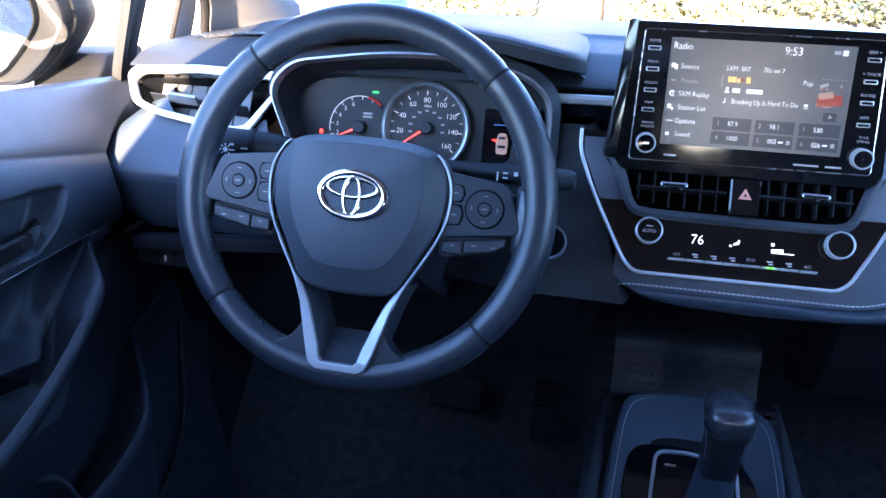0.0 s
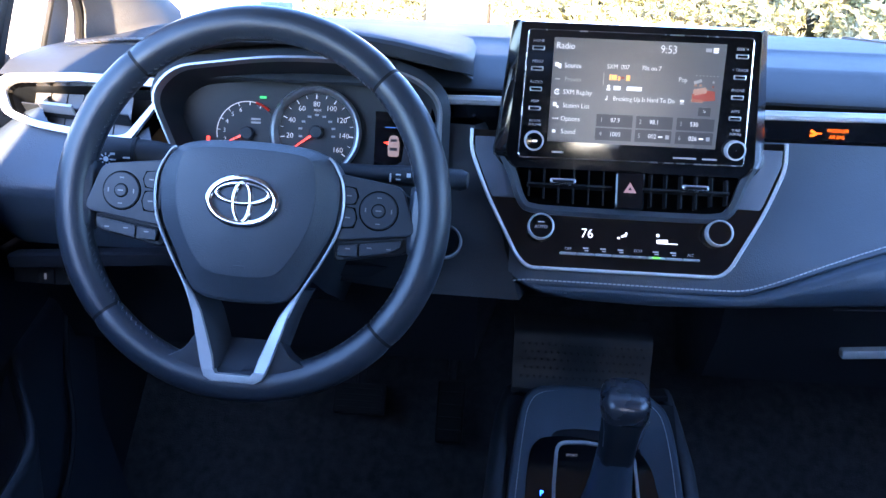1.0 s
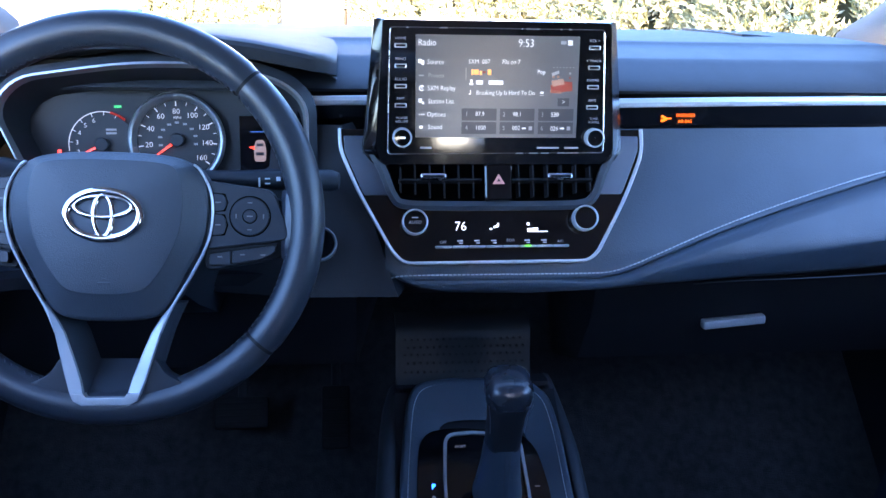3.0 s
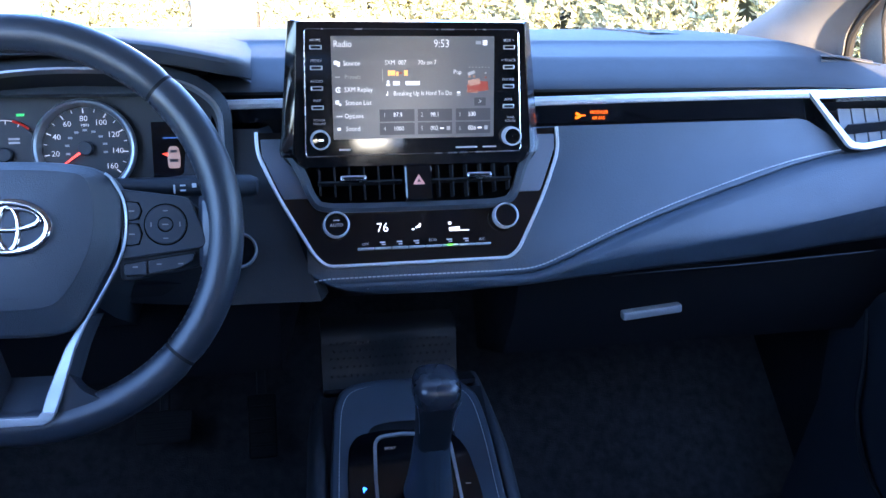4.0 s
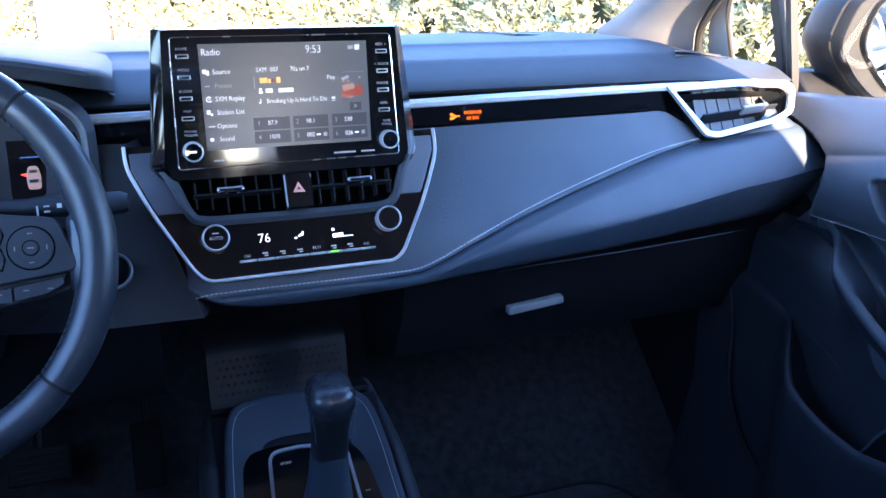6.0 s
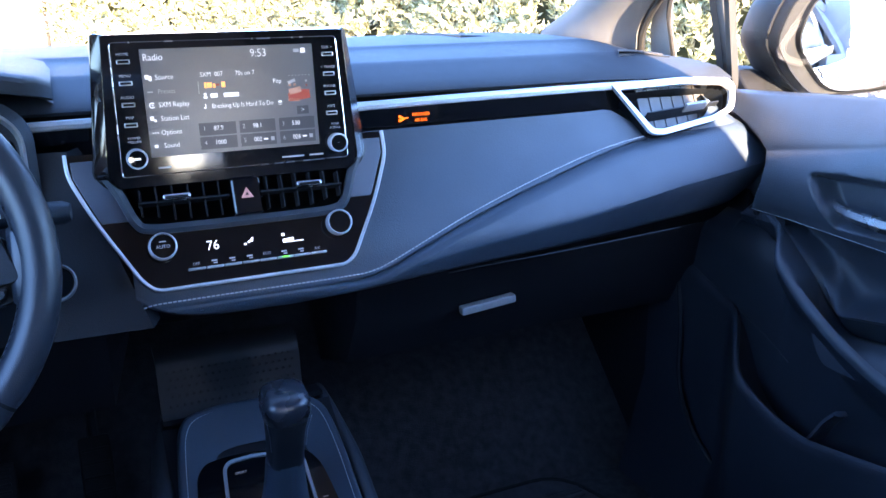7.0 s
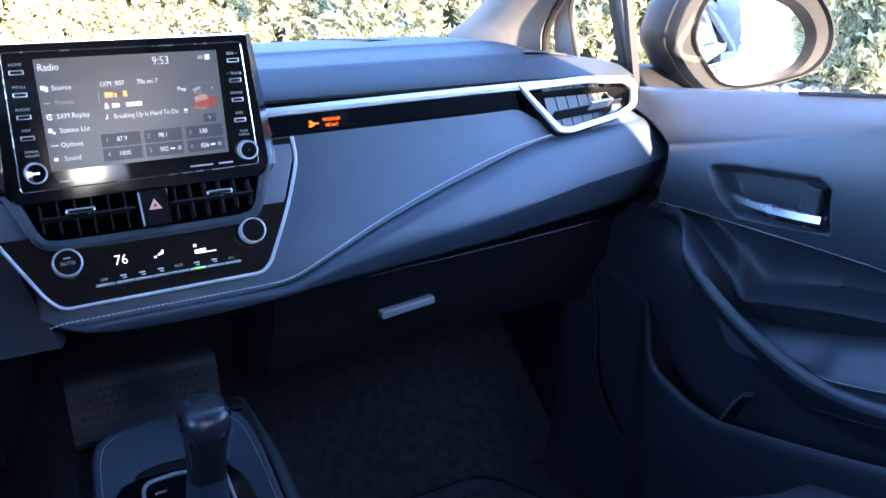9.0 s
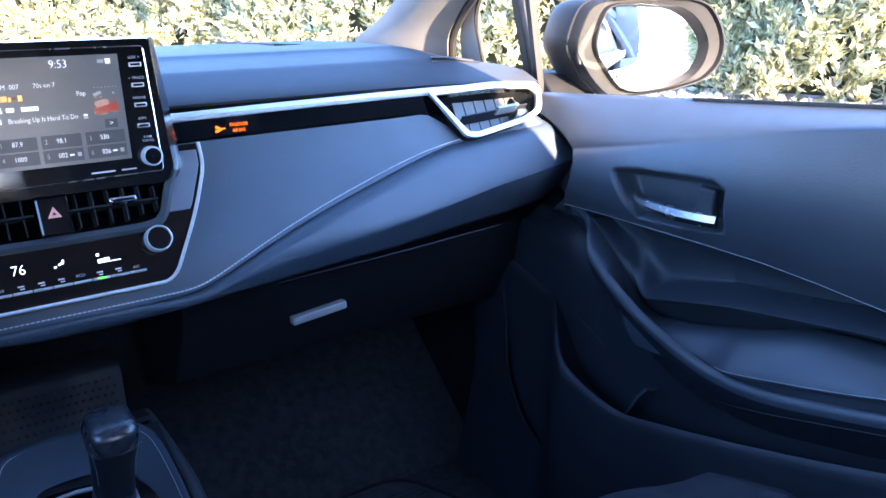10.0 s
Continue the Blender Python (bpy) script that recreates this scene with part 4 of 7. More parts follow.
BUTTON = material("button plastic", (0.023, 0.027, 0.034), 0.42, spec=0.35, grain=0.2, grain_size=1500, rough_vary=0.05)
for s in (-1, 1):
    pod = [(s * x, z) for x, z in ((0.083, 0.036), (0.141, 0.0285), (0.1555, -0.0120), (0.150, -0.0165), (0.083, -0.0255))]
    part("spoke", prism(rounded([(s * x, z) for x, z in ((0.080, 0.033), (0.140, 0.025), (0.158, 0.012), (0.160, -0.022), (0.146, -0.034), (0.080, -0.046))], 0.008, 3), 0.026, Matrix.Translation((0, 0.0, 0)), 0.003), HARD, wheel, local=True)
    part("switch_pod", prism(rounded(pod, [0.003, 0.008, 0.006, 0.004, 0.003], 3), 0.014, Matrix.Translation((0, -0.0085, 0)), 0.0018), BUTTON, wheel, "dark switch pod", local=True)
    cx, cz = s * 0.1205, 0.0045
    # black discs and plates here paint the shade of the button grooves
    part("pad_groove", disc(cx, cz, 0.0186, -0.0080, 0.0011), RECESS_SHADE, wheel, local=True)
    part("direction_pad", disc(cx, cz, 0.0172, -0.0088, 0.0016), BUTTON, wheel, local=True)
    part("pad_ring", disc(cx, cz, 0.0071, -0.0098, 0.0009), RECESS_SHADE, wheel, local=True)
    part("pad_button", disc(cx, cz, 0.0058, -0.0098, 0.0018), BUTTON, wheel, local=True)
    for dx, dz, w, h in ((0, 0.0120, 0.004, 0.0010), (0, -0.0120, 0.004, 0.0010), (0.0120, 0, 0.0010, 0.004), (-0.0120, 0, 0.0010, 0.004), (0, 0, 0.005, 0.0012)):
        part("symbol", box(w, 0.0004, h, pose(cx + dx, -0.0108 if dx or dz else -0.0120, cz + dz)), DIAL_DIM, wheel, local=True)
    for z0, z1 in ((0.0245, 0.0085), (0.0060, -0.0130)):
        b = [(s * x, z) for x, z in ((0.0865, z0), (0.098, z0 - 0.001), (0.1005, (z0 + z1) / 2), (0.098, z1 + 0.001), (0.0865, z1))]
        part("groove", prism([((x - s * 0.093) * 1.12 + s * 0.093, (z - (z0 + z1) / 2) * 1.1 + (z0 + z1) / 2) for x, z in b], 0.003, Matrix.Translation((0, -0.0090, 0))), RECESS_SHADE, wheel, local=True)
        part("side_button", prism(rounded(b, 0.003, 2), 0.003, Matrix.Translation((0, -0.0097, 0)), 0.0006), BUTTON, wheel, local=True)
        part("symbol", box(0.0045, 0.0004, 0.0011, pose(s * 0.0925, -0.0099, (z0 + z1) / 2)), DIAL_DIM, wheel, local=True)
    low = [(s * x, z) for x, z in ((0.084, -0.0285), (0.146, -0.0190), (0.141, -0.0290), (0.130, -0.0345), (0.086, -0.0405))]
    part("lower_pod", prism(rounded(low, [0.002, 0.004, 0.008, 0.006, 0.002], 3), 0.012, Matrix.Translation((0, -0.0060, 0)), 0.0012), RUBBER, wheel, "black lower switch pod", local=True)
    for x0, x1 in ((0.0855, 0.1035), (0.1055, 0.1430)):
        z0 = -0.0290 + (x0 - 0.084) * 0.148
        z1 = -0.0290 + (x1 - 0.084) * 0.148
        zb0, zb1 = -0.0393 + (x0 - 0.084) * 0.06, (-0.0385 if x1 < 0.11 else -0.0270)
        b = [(s * x0, z0 - 0.0012), (s * x1, z1 - 0.0012), (s * x1, zb1), (s * (x1 - (0.012 if x1 > 0.11 else 0)), zb1 - (0.0065 if x1 > 0.11 else 0)), (s * x0, zb0)]
        part("lower_button", prism(rounded(b, 0.0015, 2), 0.003, Matrix.Translation((0, -0.0085, 0)), 0.0005), BUTTON, wheel, local=True)
        for dx in ((0,) if x1 < 0.11 else (-0.010, 0.008)):
            part("symbol", box(0.0042, 0.0004, 0.0011, pose(s * ((x0 + x1) / 2 + dx), -0.0088, (z0 + zb0) / 2 + 0.002)), DIAL_DIM, wheel, local=True)
    # moulded thumb rest where the spoke runs into the rim
    rows = []
    for f in (0, 0.25, 0.5, 0.75, 1):
        x, h, d = 0.168 - 0.020 * f, 0.054 - 0.026 * f ** 0.6, 0.0125 - 0.006 * f
        rows.append([(s * x, -d * 0.3, h), (s * x, -d * 0.85, h * 0.75), (s * x, -d, h * 0.2), (s * x, -d, -h * 0.4), (s * x, -d * 0.85, -h * 0.9), (s * x, -d * 0.3, -h * 1.15), (s * x, 0.010, -h * 1.1), (s * x, 0.010, h)])
    part("thumb_rest", grid(rows, close_v=True, cap=True), LEATHER, wheel, local=True, smooth=80)

# ---- centre stack ----
stack = thing("centre_stack", (0, 0.0, 0.56), "gloss black climate panel in a bright U-shaped frame", "climate panel")
SL = plane_y(0.0, 0.67, 25)
C25 = math.cos(radians(25))
U_OUT = [(-0.1650, 0.700), (-0.1645, 0.680), (-0.1460, 0.6390), (-0.1105, 0.5800), (-0.0985, 0.5690), (0.0995, 0.5695), (0.1110, 0.5775), (0.1445, 0.6320), (0.1645, 0.676), (0.1645, 0.700)]
U_R = [0, 0.02, 0.03, 0.02, 0.016, 0.016, 0.02, 0.03, 0.02, 0]
uo = [(x, (z - 0.67) / C25) for x, z in U_OUT]
uline = rounded(uo, U_R, 6)
part("fascia", prism(uline, 0.03, SL @ Matrix.Translation((0, 0.0015, 0)), 0.001), GLOSS, stack, "gloss black fascia")
part("frame", sweep([SL @ Vector((x, 0, z)) for x, z in uline], [(-0.0018, -0.003), (0.0018, -0.003), (0.0018, 0.0010), (0.0007, 0.0020), (-0.0018, 0.0010)], up=tuple(SL.to_3x3() @ Vector((0, -1, 0)))), SATIN, stack, "bright U-shaped trim")
# paler blue-grey tone paints the sky reflection of the gloss cheeks
CHEEK_SHEEN = material("cheek with painted reflection", (0.085, 0.095, 0.12), 0.36, spec=0.7, rough_vary=0.04)
for s in (-1, 1):
    cheek = [(s * 0.1608, 0.0255), (s * 0.1600, 0.009), (s * 0.1422, -0.0335), (s * 0.1392, -0.0385), (s * 0.1115, -0.0385), (s * 0.1290, 0.0060), (s * 0.1380, 0.0255)]
    part("cheek", prism(cheek, 0.004, SL @ Matrix.Translation((0, -0.0005, 0)), 0.0008), CHEEK_SHEEN, stack, "cheek beside the vents, paler for a painted reflection")
# the raised lip below the vents
lip = [(-0.1330, 0.012), (-0.1200, -0.012), (-0.1085, -0.041), (-0.0960, -0.0490), (-0.06, -0.0505), (0, -0.0510), (0.06, -0.0510), (0.0930, -0.0495), (0.1080, -0.041), (0.1200, -0.012), (0.1330, 0.012)]
part("lip", sweep([SL @ p for p in curve_points([(x, -0.002, z) for x, z in lip], 4)], [(-0.0045, -0.006), (0.0045, -0.006), (0.0050, 0.003), (0.001, 0.0065), (-0.0045, 0.004)], up=tuple(SL.to_3x3() @ Vector((0, -1, 0)))), HUB, stack, "satin charcoal lip under the vents")
# flat black plate paints the shade of the deep vent openings
part("vent_shade_plate", prism([(-0.116, -0.004), (0.118, -0.004), (0.106, -0.040), (0.090, -0.0475), (-0.090, -0.0475), (-0.104, -0.040)], 0.004, SL @ Matrix.Translation((0, -0.0005, 0))), RECESS_SHADE, stack)
for s in (-1, 1):
    vent = thing("air_vent", (s * 0.065, 0.0, 0.63), "centre air vent with black slats and a chrome tab", "air vent", "centre air vents")
    for k in range(6):
        x = s * (0.024 + 0.0155 * k)
        hgt = 0.034 if k < 4 else 0.030 - 0.004 * (k - 4)
        part("slat", box(0.0016, 0.010, hgt, SL @ pose(x, -0.006, -0.0255 + (0.002 if k > 3 else 0), 0, 0, s * 8), 0.0004), RUBBER, vent)
    part("blade", box(0.088, 0.010, 0.0026, SL @ pose(s * 0.0600, -0.010, -0.0255, -12, 0, 0), 0.0008), RUBBER, vent)
    part("tab", box(0.0275, 0.012, 0.0058, SL @ pose(s * 0.0675, -0.015, -0.0222, -12, 0, 0), 0.0022, 3), BRIGHT, vent, "chrome adjuster tab")
    part("tab_grip", box(0.0215, 0.0105, 0.0020, SL @ pose(s * 0.0675, -0.0168, -0.0230, -12, 0, 0), 0.0006), RUBBER, vent)
hazard = thing("hazard_button", (0.002, 0.0, 0.64), "gloss black hazard button with a pale triangle", "hazard button")
part("block", prism(rounded([(-0.0125, -0.0085), (0.0165, -0.0085), (0.0165, -0.0470), (-0.0125, -0.0470)], 0.002, 2), 0.02, SL @ Matrix.Translation((0, -0.016, 0)), 0.0045, 1), GLOSS, hazard)
TRI = material("hazard mark", (0.40, 0.20, 0.18), 0.5, glow=(0.8, 0.4, 0.38), glow_strength=0.015)
part("triangle", prism([(-0.0047, -0.0298), (0.0083, -0.0298), (0.0018, -0.0188)], 0.0006, SL @ Matrix.Translation((0, -0.0166, 0)), 0.0), TRI, hazard, "pale red triangle")
part("triangle_core", prism([(-0.0002, -0.0272), (0.0038, -0.0272), (0.0018, -0.0238)], 0.0006, SL @ Matrix.Translation((0, -0.0170, 0))), RUBBER, hazard)


def knob(x, z, name):
    ob = thing(name, tuple(SL @ Vector((x, 0, z))), "round black climate knob with a bright chrome ring", "knob", "climate knobs")
    at = SL @ Matrix.Translation((x, 0, z)) @ Matrix.Diagonal((0.80, 1, 0.80, 1))
    part("skirt", lathe([(0.0190, 0.003), (0.0190, -0.003), (0.0178, -0.005), (0.010, -0.005)], 40, at), GLOSS, ob)
    part("ring", lathe([(0.0172, 0.0), (0.0172, -0.013), (0.0166, -0.0155), (0.0156, -0.0158), (0.0148, -0.0138), (0.0148, -0.008)], 40, at), SATIN, ob, "chrome ring")
    part("cap", lathe([(0.0150, -0.006), (0.0150, -0.0128), (0.0140, -0.0134), (0.0004, -0.0130)], 40, at), GLOSS, ob)
    return ob, at


CLIM = glow_material("climate display white", (0.9, 0.95, 1.0), 0.12, (0.6, 0.6, 0.6))
CLIM_DIM = glow_material("panel print", (0.5, 0.6, 0.8), 0.018, (0.25, 0.26, 0.3))
k1, at1 = knob(-0.0872, -0.0688, "temperature_knob")
k2, at2 = knob(0.0955, -0.0660, "fan_knob")
text("AUTO", 0.0062, at1 @ pose(0, -0.0137, -0.001), CLIM_DIM, k1)
part("mark", box(0.008, 0.0004, 0.0012, at1 @ pose(0, -0.0137, 0.0055)), CLIM_DIM, k1)
text("76", 0.0140, SL @ pose(-0.0378, 0.0005, -0.0728), CLIM, stack, "temperature_reading", squeeze=0.95, label="lit white digits")
fan = SL @ pose(-0.001, 0.0004, -0.0735)
part("airflow_icon", box(0.0046, 0.0006, 0.0020, fan @ pose(0.001, 0, 0.0005, 0, -25, 0), 0.0006), CLIM, stack, "lit white airflow symbol")
part("airflow_icon", box(0.0020, 0.0006, 0.0046, fan @ pose(0.0034, 0, 0.002, 0, 15, 0), 0.0006), CLIM, stack, "lit white airflow symbol")
part("airflow_icon", box(0.0026, 0.0006, 0.0018, fan @ pose(-0.0040, 0, -0.002), 0.0005), CLIM, stack, "lit white airflow symbol")
part("fan_bar", prism([(0.0345, -0.0780), (0.0460, -0.0780), (0.0460, -0.0745), (0.0345, -0.0752)], 0.0008, SL @ Matrix.Translation((0, 0.0004, 0))), CLIM, stack, "lit white fan level")
part("fan_bar", box(0.0220, 0.0006, 0.0008, SL @ pose(0.0455, 0.0004, -0.0787)), CLIM, stack, "lit white fan level")
part("fan_bar", box(0.0028, 0.0006, 0.0028, SL @ pose(0.0355, 0.0004, -0.0705)), CLIM, stack, "lit white fan level")
GREEN = glow_material("green button light", (0.12, 0.95, 0.03), 0.16, (0.05, 0.3, 0.02))
for k in range(8):
    x = -0.0568 + 0.01815 * k
    key = part("key", box(0.0174, 0.005, 0.0026, SL @ pose(x, -0.0012, -0.0946), 0.0008), SILVER, stack, "slim silver key")
    if k == 5:
        part("key_light", box(0.0062, 0.001, 0.0017, SL @ pose(x, -0.0042, -0.0944), 0.0004), GREEN, stack, "green indicator light")
    if k in (0, 4, 7):
        text({0: "OFF", 4: "ECO", 7: "A/C"}[k], 0.0042, SL @ pose(x, 0.0004, -0.0895 + (0.0015 if k == 4 else 0)), CLIM_DIM, stack)
    else:
        part("key_symbol", box(0.0058, 0.0006, 0.0014, SL @ pose(x, 0.0004, -0.0880)), CLIM_DIM, stack)
        part("key_symbol", box(0.0040, 0.0006, 0.0012, SL @ pose(x + 0.001, 0.0004, -0.0905)), CLIM_DIM, stack)

# ---- infotainment display ----
display = thing("infotainment_display", (0, 0.01, 0.66), "upright gloss black touchscreen unit showing a radio menu", "touchscreen")
DP = plane_y(0.0070, 0.8, 7.5)
BEZEL = [(-0.1275, 0.016), (0.1275, 0.016), (0.1410, -0.120), (0.1310, -0.140), (-0.1310, -0.140), (-0.1410, -0.120)]
FRONT = [(-0.1190, 0.0135), (0.1190, 0.0135), (0.1275, -0.119), (0.1200, -0.134), (-0.1200, -0.134), (-0.1275, -0.119)]
bo, fo = rounded(BEZEL, [0.005, 0.005, 0.012, 0.012, 0.012, 0.012], 4), rounded(FRONT, [0.004, 0.004, 0.012, 0.012, 0.012, 0.012], 4)
part("housing", grid([[DP @ Vector((x, y, z)) for x, z in o] for o, y in ((bo, 0.040), (bo, 0.012), (bo, 0.011), (fo, -0.0005), (fo, 0.0), ([((x) * 0.93, (z + 0.06) * 0.93 - 0.06) for x, z in fo], 0.0))], close_v=True, cap=True), GLOSS, display, "gloss black housing", smooth=25)
for s in (-1, 1):
    # right facet gets brighter metal for its highlight, left stays black for shade
    part("side_trim", grid([[DP @ Vector((s * x, y, z)) for x, y in ((x0, 0.0), (x0 + 0.0005, -0.0012), (x1, 0.0095), (x1 + 0.0012, 0.0125), (x1, 0.014))] for x0, x1, z in ((0.1190, 0.1272, 0.0145), (0.1222, 0.1322, -0.04), (0.1262, 0.1380, -0.10), (0.1274, 0.1405, -0.117), (0.1262, 0.1395, -0.124))], close_v=True, cap=True), FACET_HIGHLIGHT if s > 0 else GLOSS, display, "right side facet, in brighter metal for its highlight" if s > 0 else "")
glass = rounded([(-0.1120, 0.0060), (0.1120, 0.0060), (0.1165, -0.1215), (-0.1150, -0.1230)], 0.004, 3)
part("glass", prism(glass, 0.0022, DP @ Matrix.Translation((0, -0.0022, 0)), 0.0006), GLOSS, display, "gloss black glass front")
part("glass_edge", tube([DP @ Vector((x, -0.0022, z)) for x, z in glass], 0.0006, True, 6), BRIGHT, display, "thin bright glass edge")


def screen_material():
    """A matt lit panel: dim backlight with faint unevenness under an anti-glare front."""
    return material("lit screen", (0.034, 0.036, 0.040), 0.28, spec=1.0, glow=(0.17, 0.20, 0.23), glow_strength=0.012)


part("screen", prism([(-0.0857, -0.0008), (0.0857, -0.0008), (0.0857, -0.1055), (-0.0857, -0.1055)], 0.001, DP @ Matrix.Translation((0, -0.0030, 0))), screen_material(), display, "lit radio menu")
INK = glow_material("screen white", (0.92, 0.98, 1.0), 0.066, (0.3, 0.3, 0.3))
INK_DIM = glow_material("screen grey", (0.5, 0.53, 0.6), 0.02, (0.2, 0.2, 0.2))
ORANGE = glow_material("screen orange", (1.0, 0.42, 0.10), 0.07, (0.5, 0.2, 0.05))
TILE = glow_material("screen tile", (0.16, 0.18, 0.23), 0.006, (0.03, 0.03, 0.035))
TILE_RED = glow_material("cover red", (0.75, 0.12, 0.07), 0.018, (0.12, 0.03, 0.02))
TILE_SKIN = glow_material("cover pink", (0.85, 0.50, 0.40), 0.02, (0.15, 0.09, 0.06))


def ink(body, x, z, size, mat=None, align="LEFT", squeeze=0.86):
    text(body, size, DP @ pose(x, -0.0033, z), mat or INK, display, "caption", 0.0001, align, squeeze=squeeze)


def bar(x, z, w, h, mat=None, name="icon", turn=0):
    part(name, box(w, 0.0003, h, DP @ pose(x, -0.0033, z, 0, turn, 0)), mat or INK, display)


for x, z, w, h in ((-0.0190, -0.0815, 0.037, 0.0125), (0.0215, -0.0815, 0.037, 0.0125), (0.0630, -0.0815, 0.038, 0.0125), (-0.0190, -0.0955, 0.037, 0.0125), (0.0215, -0.0955, 0.037, 0.0125), (0.0630, -0.0955, 0.038, 0.0125), (0.0705, -0.0683, 0.0125, 0.0085)):
    part("tile", box(w, 0.0002, h, DP @ pose(x, -0.00305, z)), TILE, display)
ink("Radio", -0.0835, -0.0090, 0.0096)
ink("9:53", 0.0205, -0.0086, 0.0115)
ink("Source", -0.0740, -0.0282, 0.0072)
bar(-0.0815, -0.0275, 0.0034, 0.0040)
bar(-0.0785, -0.0290, 0.0026, 0.0046)
ink("Presets", -0.0728, -0.0419, 0.0066, INK_DIM)
bar(-0.0800, -0.0419, 0.0050, 0.0014, INK_DIM)
part("icon", tube([DP @ Vector((-0.0795 + 0.0024 * math.cos(a), -0.0034, -0.0548 + 0.0024 * math.sin(a))) for a in [0.6 + 0.42 * k for k in range(13)]], 0.0005, n=5), INK, display)
bar(-0.0795, -0.0543, 0.0006, 0.0020)
bar(-0.0788, -0.0550, 0.0016, 0.0006)
ink("SXM Replay", -0.0735, -0.0548, 0.0070)
ink("Station List", -0.0728, -0.0682, 0.0070)
bar(-0.0810, -0.0674, 0.0034, 0.0040)
bar(-0.0780, -0.0698, 0.0020, 0.0024)
ink("Options", -0.0740, -0.0817, 0.0070)
for k in range(3):
    bar(-0.0815 + 0.0022 * k, -0.0817, 0.0012, 0.0012)
ink("Sound", -0.0728, -0.0948, 0.0070)
bar(-0.0800, -0.0948, 0.0034, 0.0030)
ink("SXM  007", -0.0312, -0.0276, 0.0066)
ink("70s on 7", 0.0036, -0.0276, 0.0066)
bar(-0.0268, -0.0380, 0.0020, 0.0054, ORANGE)
bar(-0.0228, -0.0380, 0.0050, 0.0050, ORANGE)
bar(-0.0180, -0.0388, 0.0022, 0.0040, ORANGE)
bar(-0.0145, -0.0380, 0.0034, 0.0022, TILE_RED)
bar(-0.0090, -0.0380, 0.0036, 0.0054, ORANGE)
bar(-0.0335, -0.0400, 0.0004, 0.012, INK_DIM)
ink("Pop", 0.0415, -0.0374, 0.0066)
bar(-0.0278, -0.0470, 0.0024, 0.0026)
bar(-0.0278, -0.0500, 0.0036, 0.0022)
for x, w in ((-0.0192, 0.0068), (-0.0020, 0.0150)):
    bar(x, -0.0485, w, 0.0040, INK, "masked_name")
ink("Breaking Up Is Hard To Do", -0.0225, -0.0591, 0.0067, squeeze=0.83)
bar(-0.0285, -0.0585, 0.0007, 0.0040)
bar(-0.0292, -0.0603, 0.0018, 0.0014)
bar(0.0472, -0.0585, 0.0034, 0.0020)
for k in range(3):
    bar(0.0458 + 0.0014 * k, -0.0612, 0.0008, 0.0008)
ink(">", 0.0705, -0.0683, 0.0075, align="CENTER")
for x, z, n, body in ((-0.0335, -0.0811, "1", "87.9"), (0.0060, -0.0813, "2", "98.1"), (0.0470, -0.0815, "3", "530"), (-0.0335, -0.0954, "4", "1000"), (0.0060, -0.0956, "5", "002"), (0.0470, -0.0960, "6", "026")):
    ink(n, x, z, 0.0066, INK_DIM)
    ink(body, x + 0.0105, z, 0.0066)
for x in (0.0290, 0.0702):
    bar(x, -0.0957, 0.0042, 0.0015)
    bar(x + 0.0070, -0.0957, 0.0036, 0.0040, INK_DIM)
bar(0.0685, -0.0073, 0.0058, 0.0034, INK_DIM)
for k in range(3):
    bar(0.0755, -0.0056 - 0.0018 * k, 0.0050, 0.0011)
# album picture: plain blocks of its colours
for x, z, w, h, m, t in ((0.0680, -0.0535, 0.0230, 0.0085, TILE_RED, -6), (0.0640, -0.0480, 0.0130, 0.0060, TILE_SKIN, -12), (0.0745, -0.0505, 0.0090, 0.0070, TILE_RED, 4), (0.0610, -0.0385, 0.0080, 0.0030, INK_DIM, -20), (0.0590, -0.0420, 0.0024, 0.0024, TILE_SKIN, 0), (0.0640, -0.0420, 0.0024, 0.0024, TILE_SKIN, 0), (0.0765, -0.0385, 0.0020, 0.0020, INK_DIM, 0), (0.0765, -0.0430, 0.0020, 0.0020, TILE_RED, 0), (0.0620, -0.0575, 0.0120, 0.0030, TILE_SKIN, 5)):
    bar(x, z, w, h, m, "cover_patch", t)
for k in range(7):
    bar(0.0590 + 0.0035 * k, -0.0325, 0.0010, 0.0008, INK_DIM, "cover_patch")

PRINT = glow_material("bezel print", (0.6, 0.65, 0.75), 0.012, (0.30, 0.30, 0.32))
KEY_RING = material("key outline", (0.6, 0.61, 0.63), 0.3, metal=0.8)


def side_key(x, z, word):
    ob = part("side_key", box(0.0125, 0.0016, 0.0044, DP @ pose(x, -0.0030, z), 0.0008), KEY_RING, display, "slim key with a bright outline")
    part("key_face", box(0.0098, 0.0006, 0.0022, DP @ pose(x, -0.0040, z)), GLOSS, ob)
    text(word, 0.0040, DP @ pose(x, -0.0023, z + 0.0070), PRINT, display, "key_print", 0.0001)


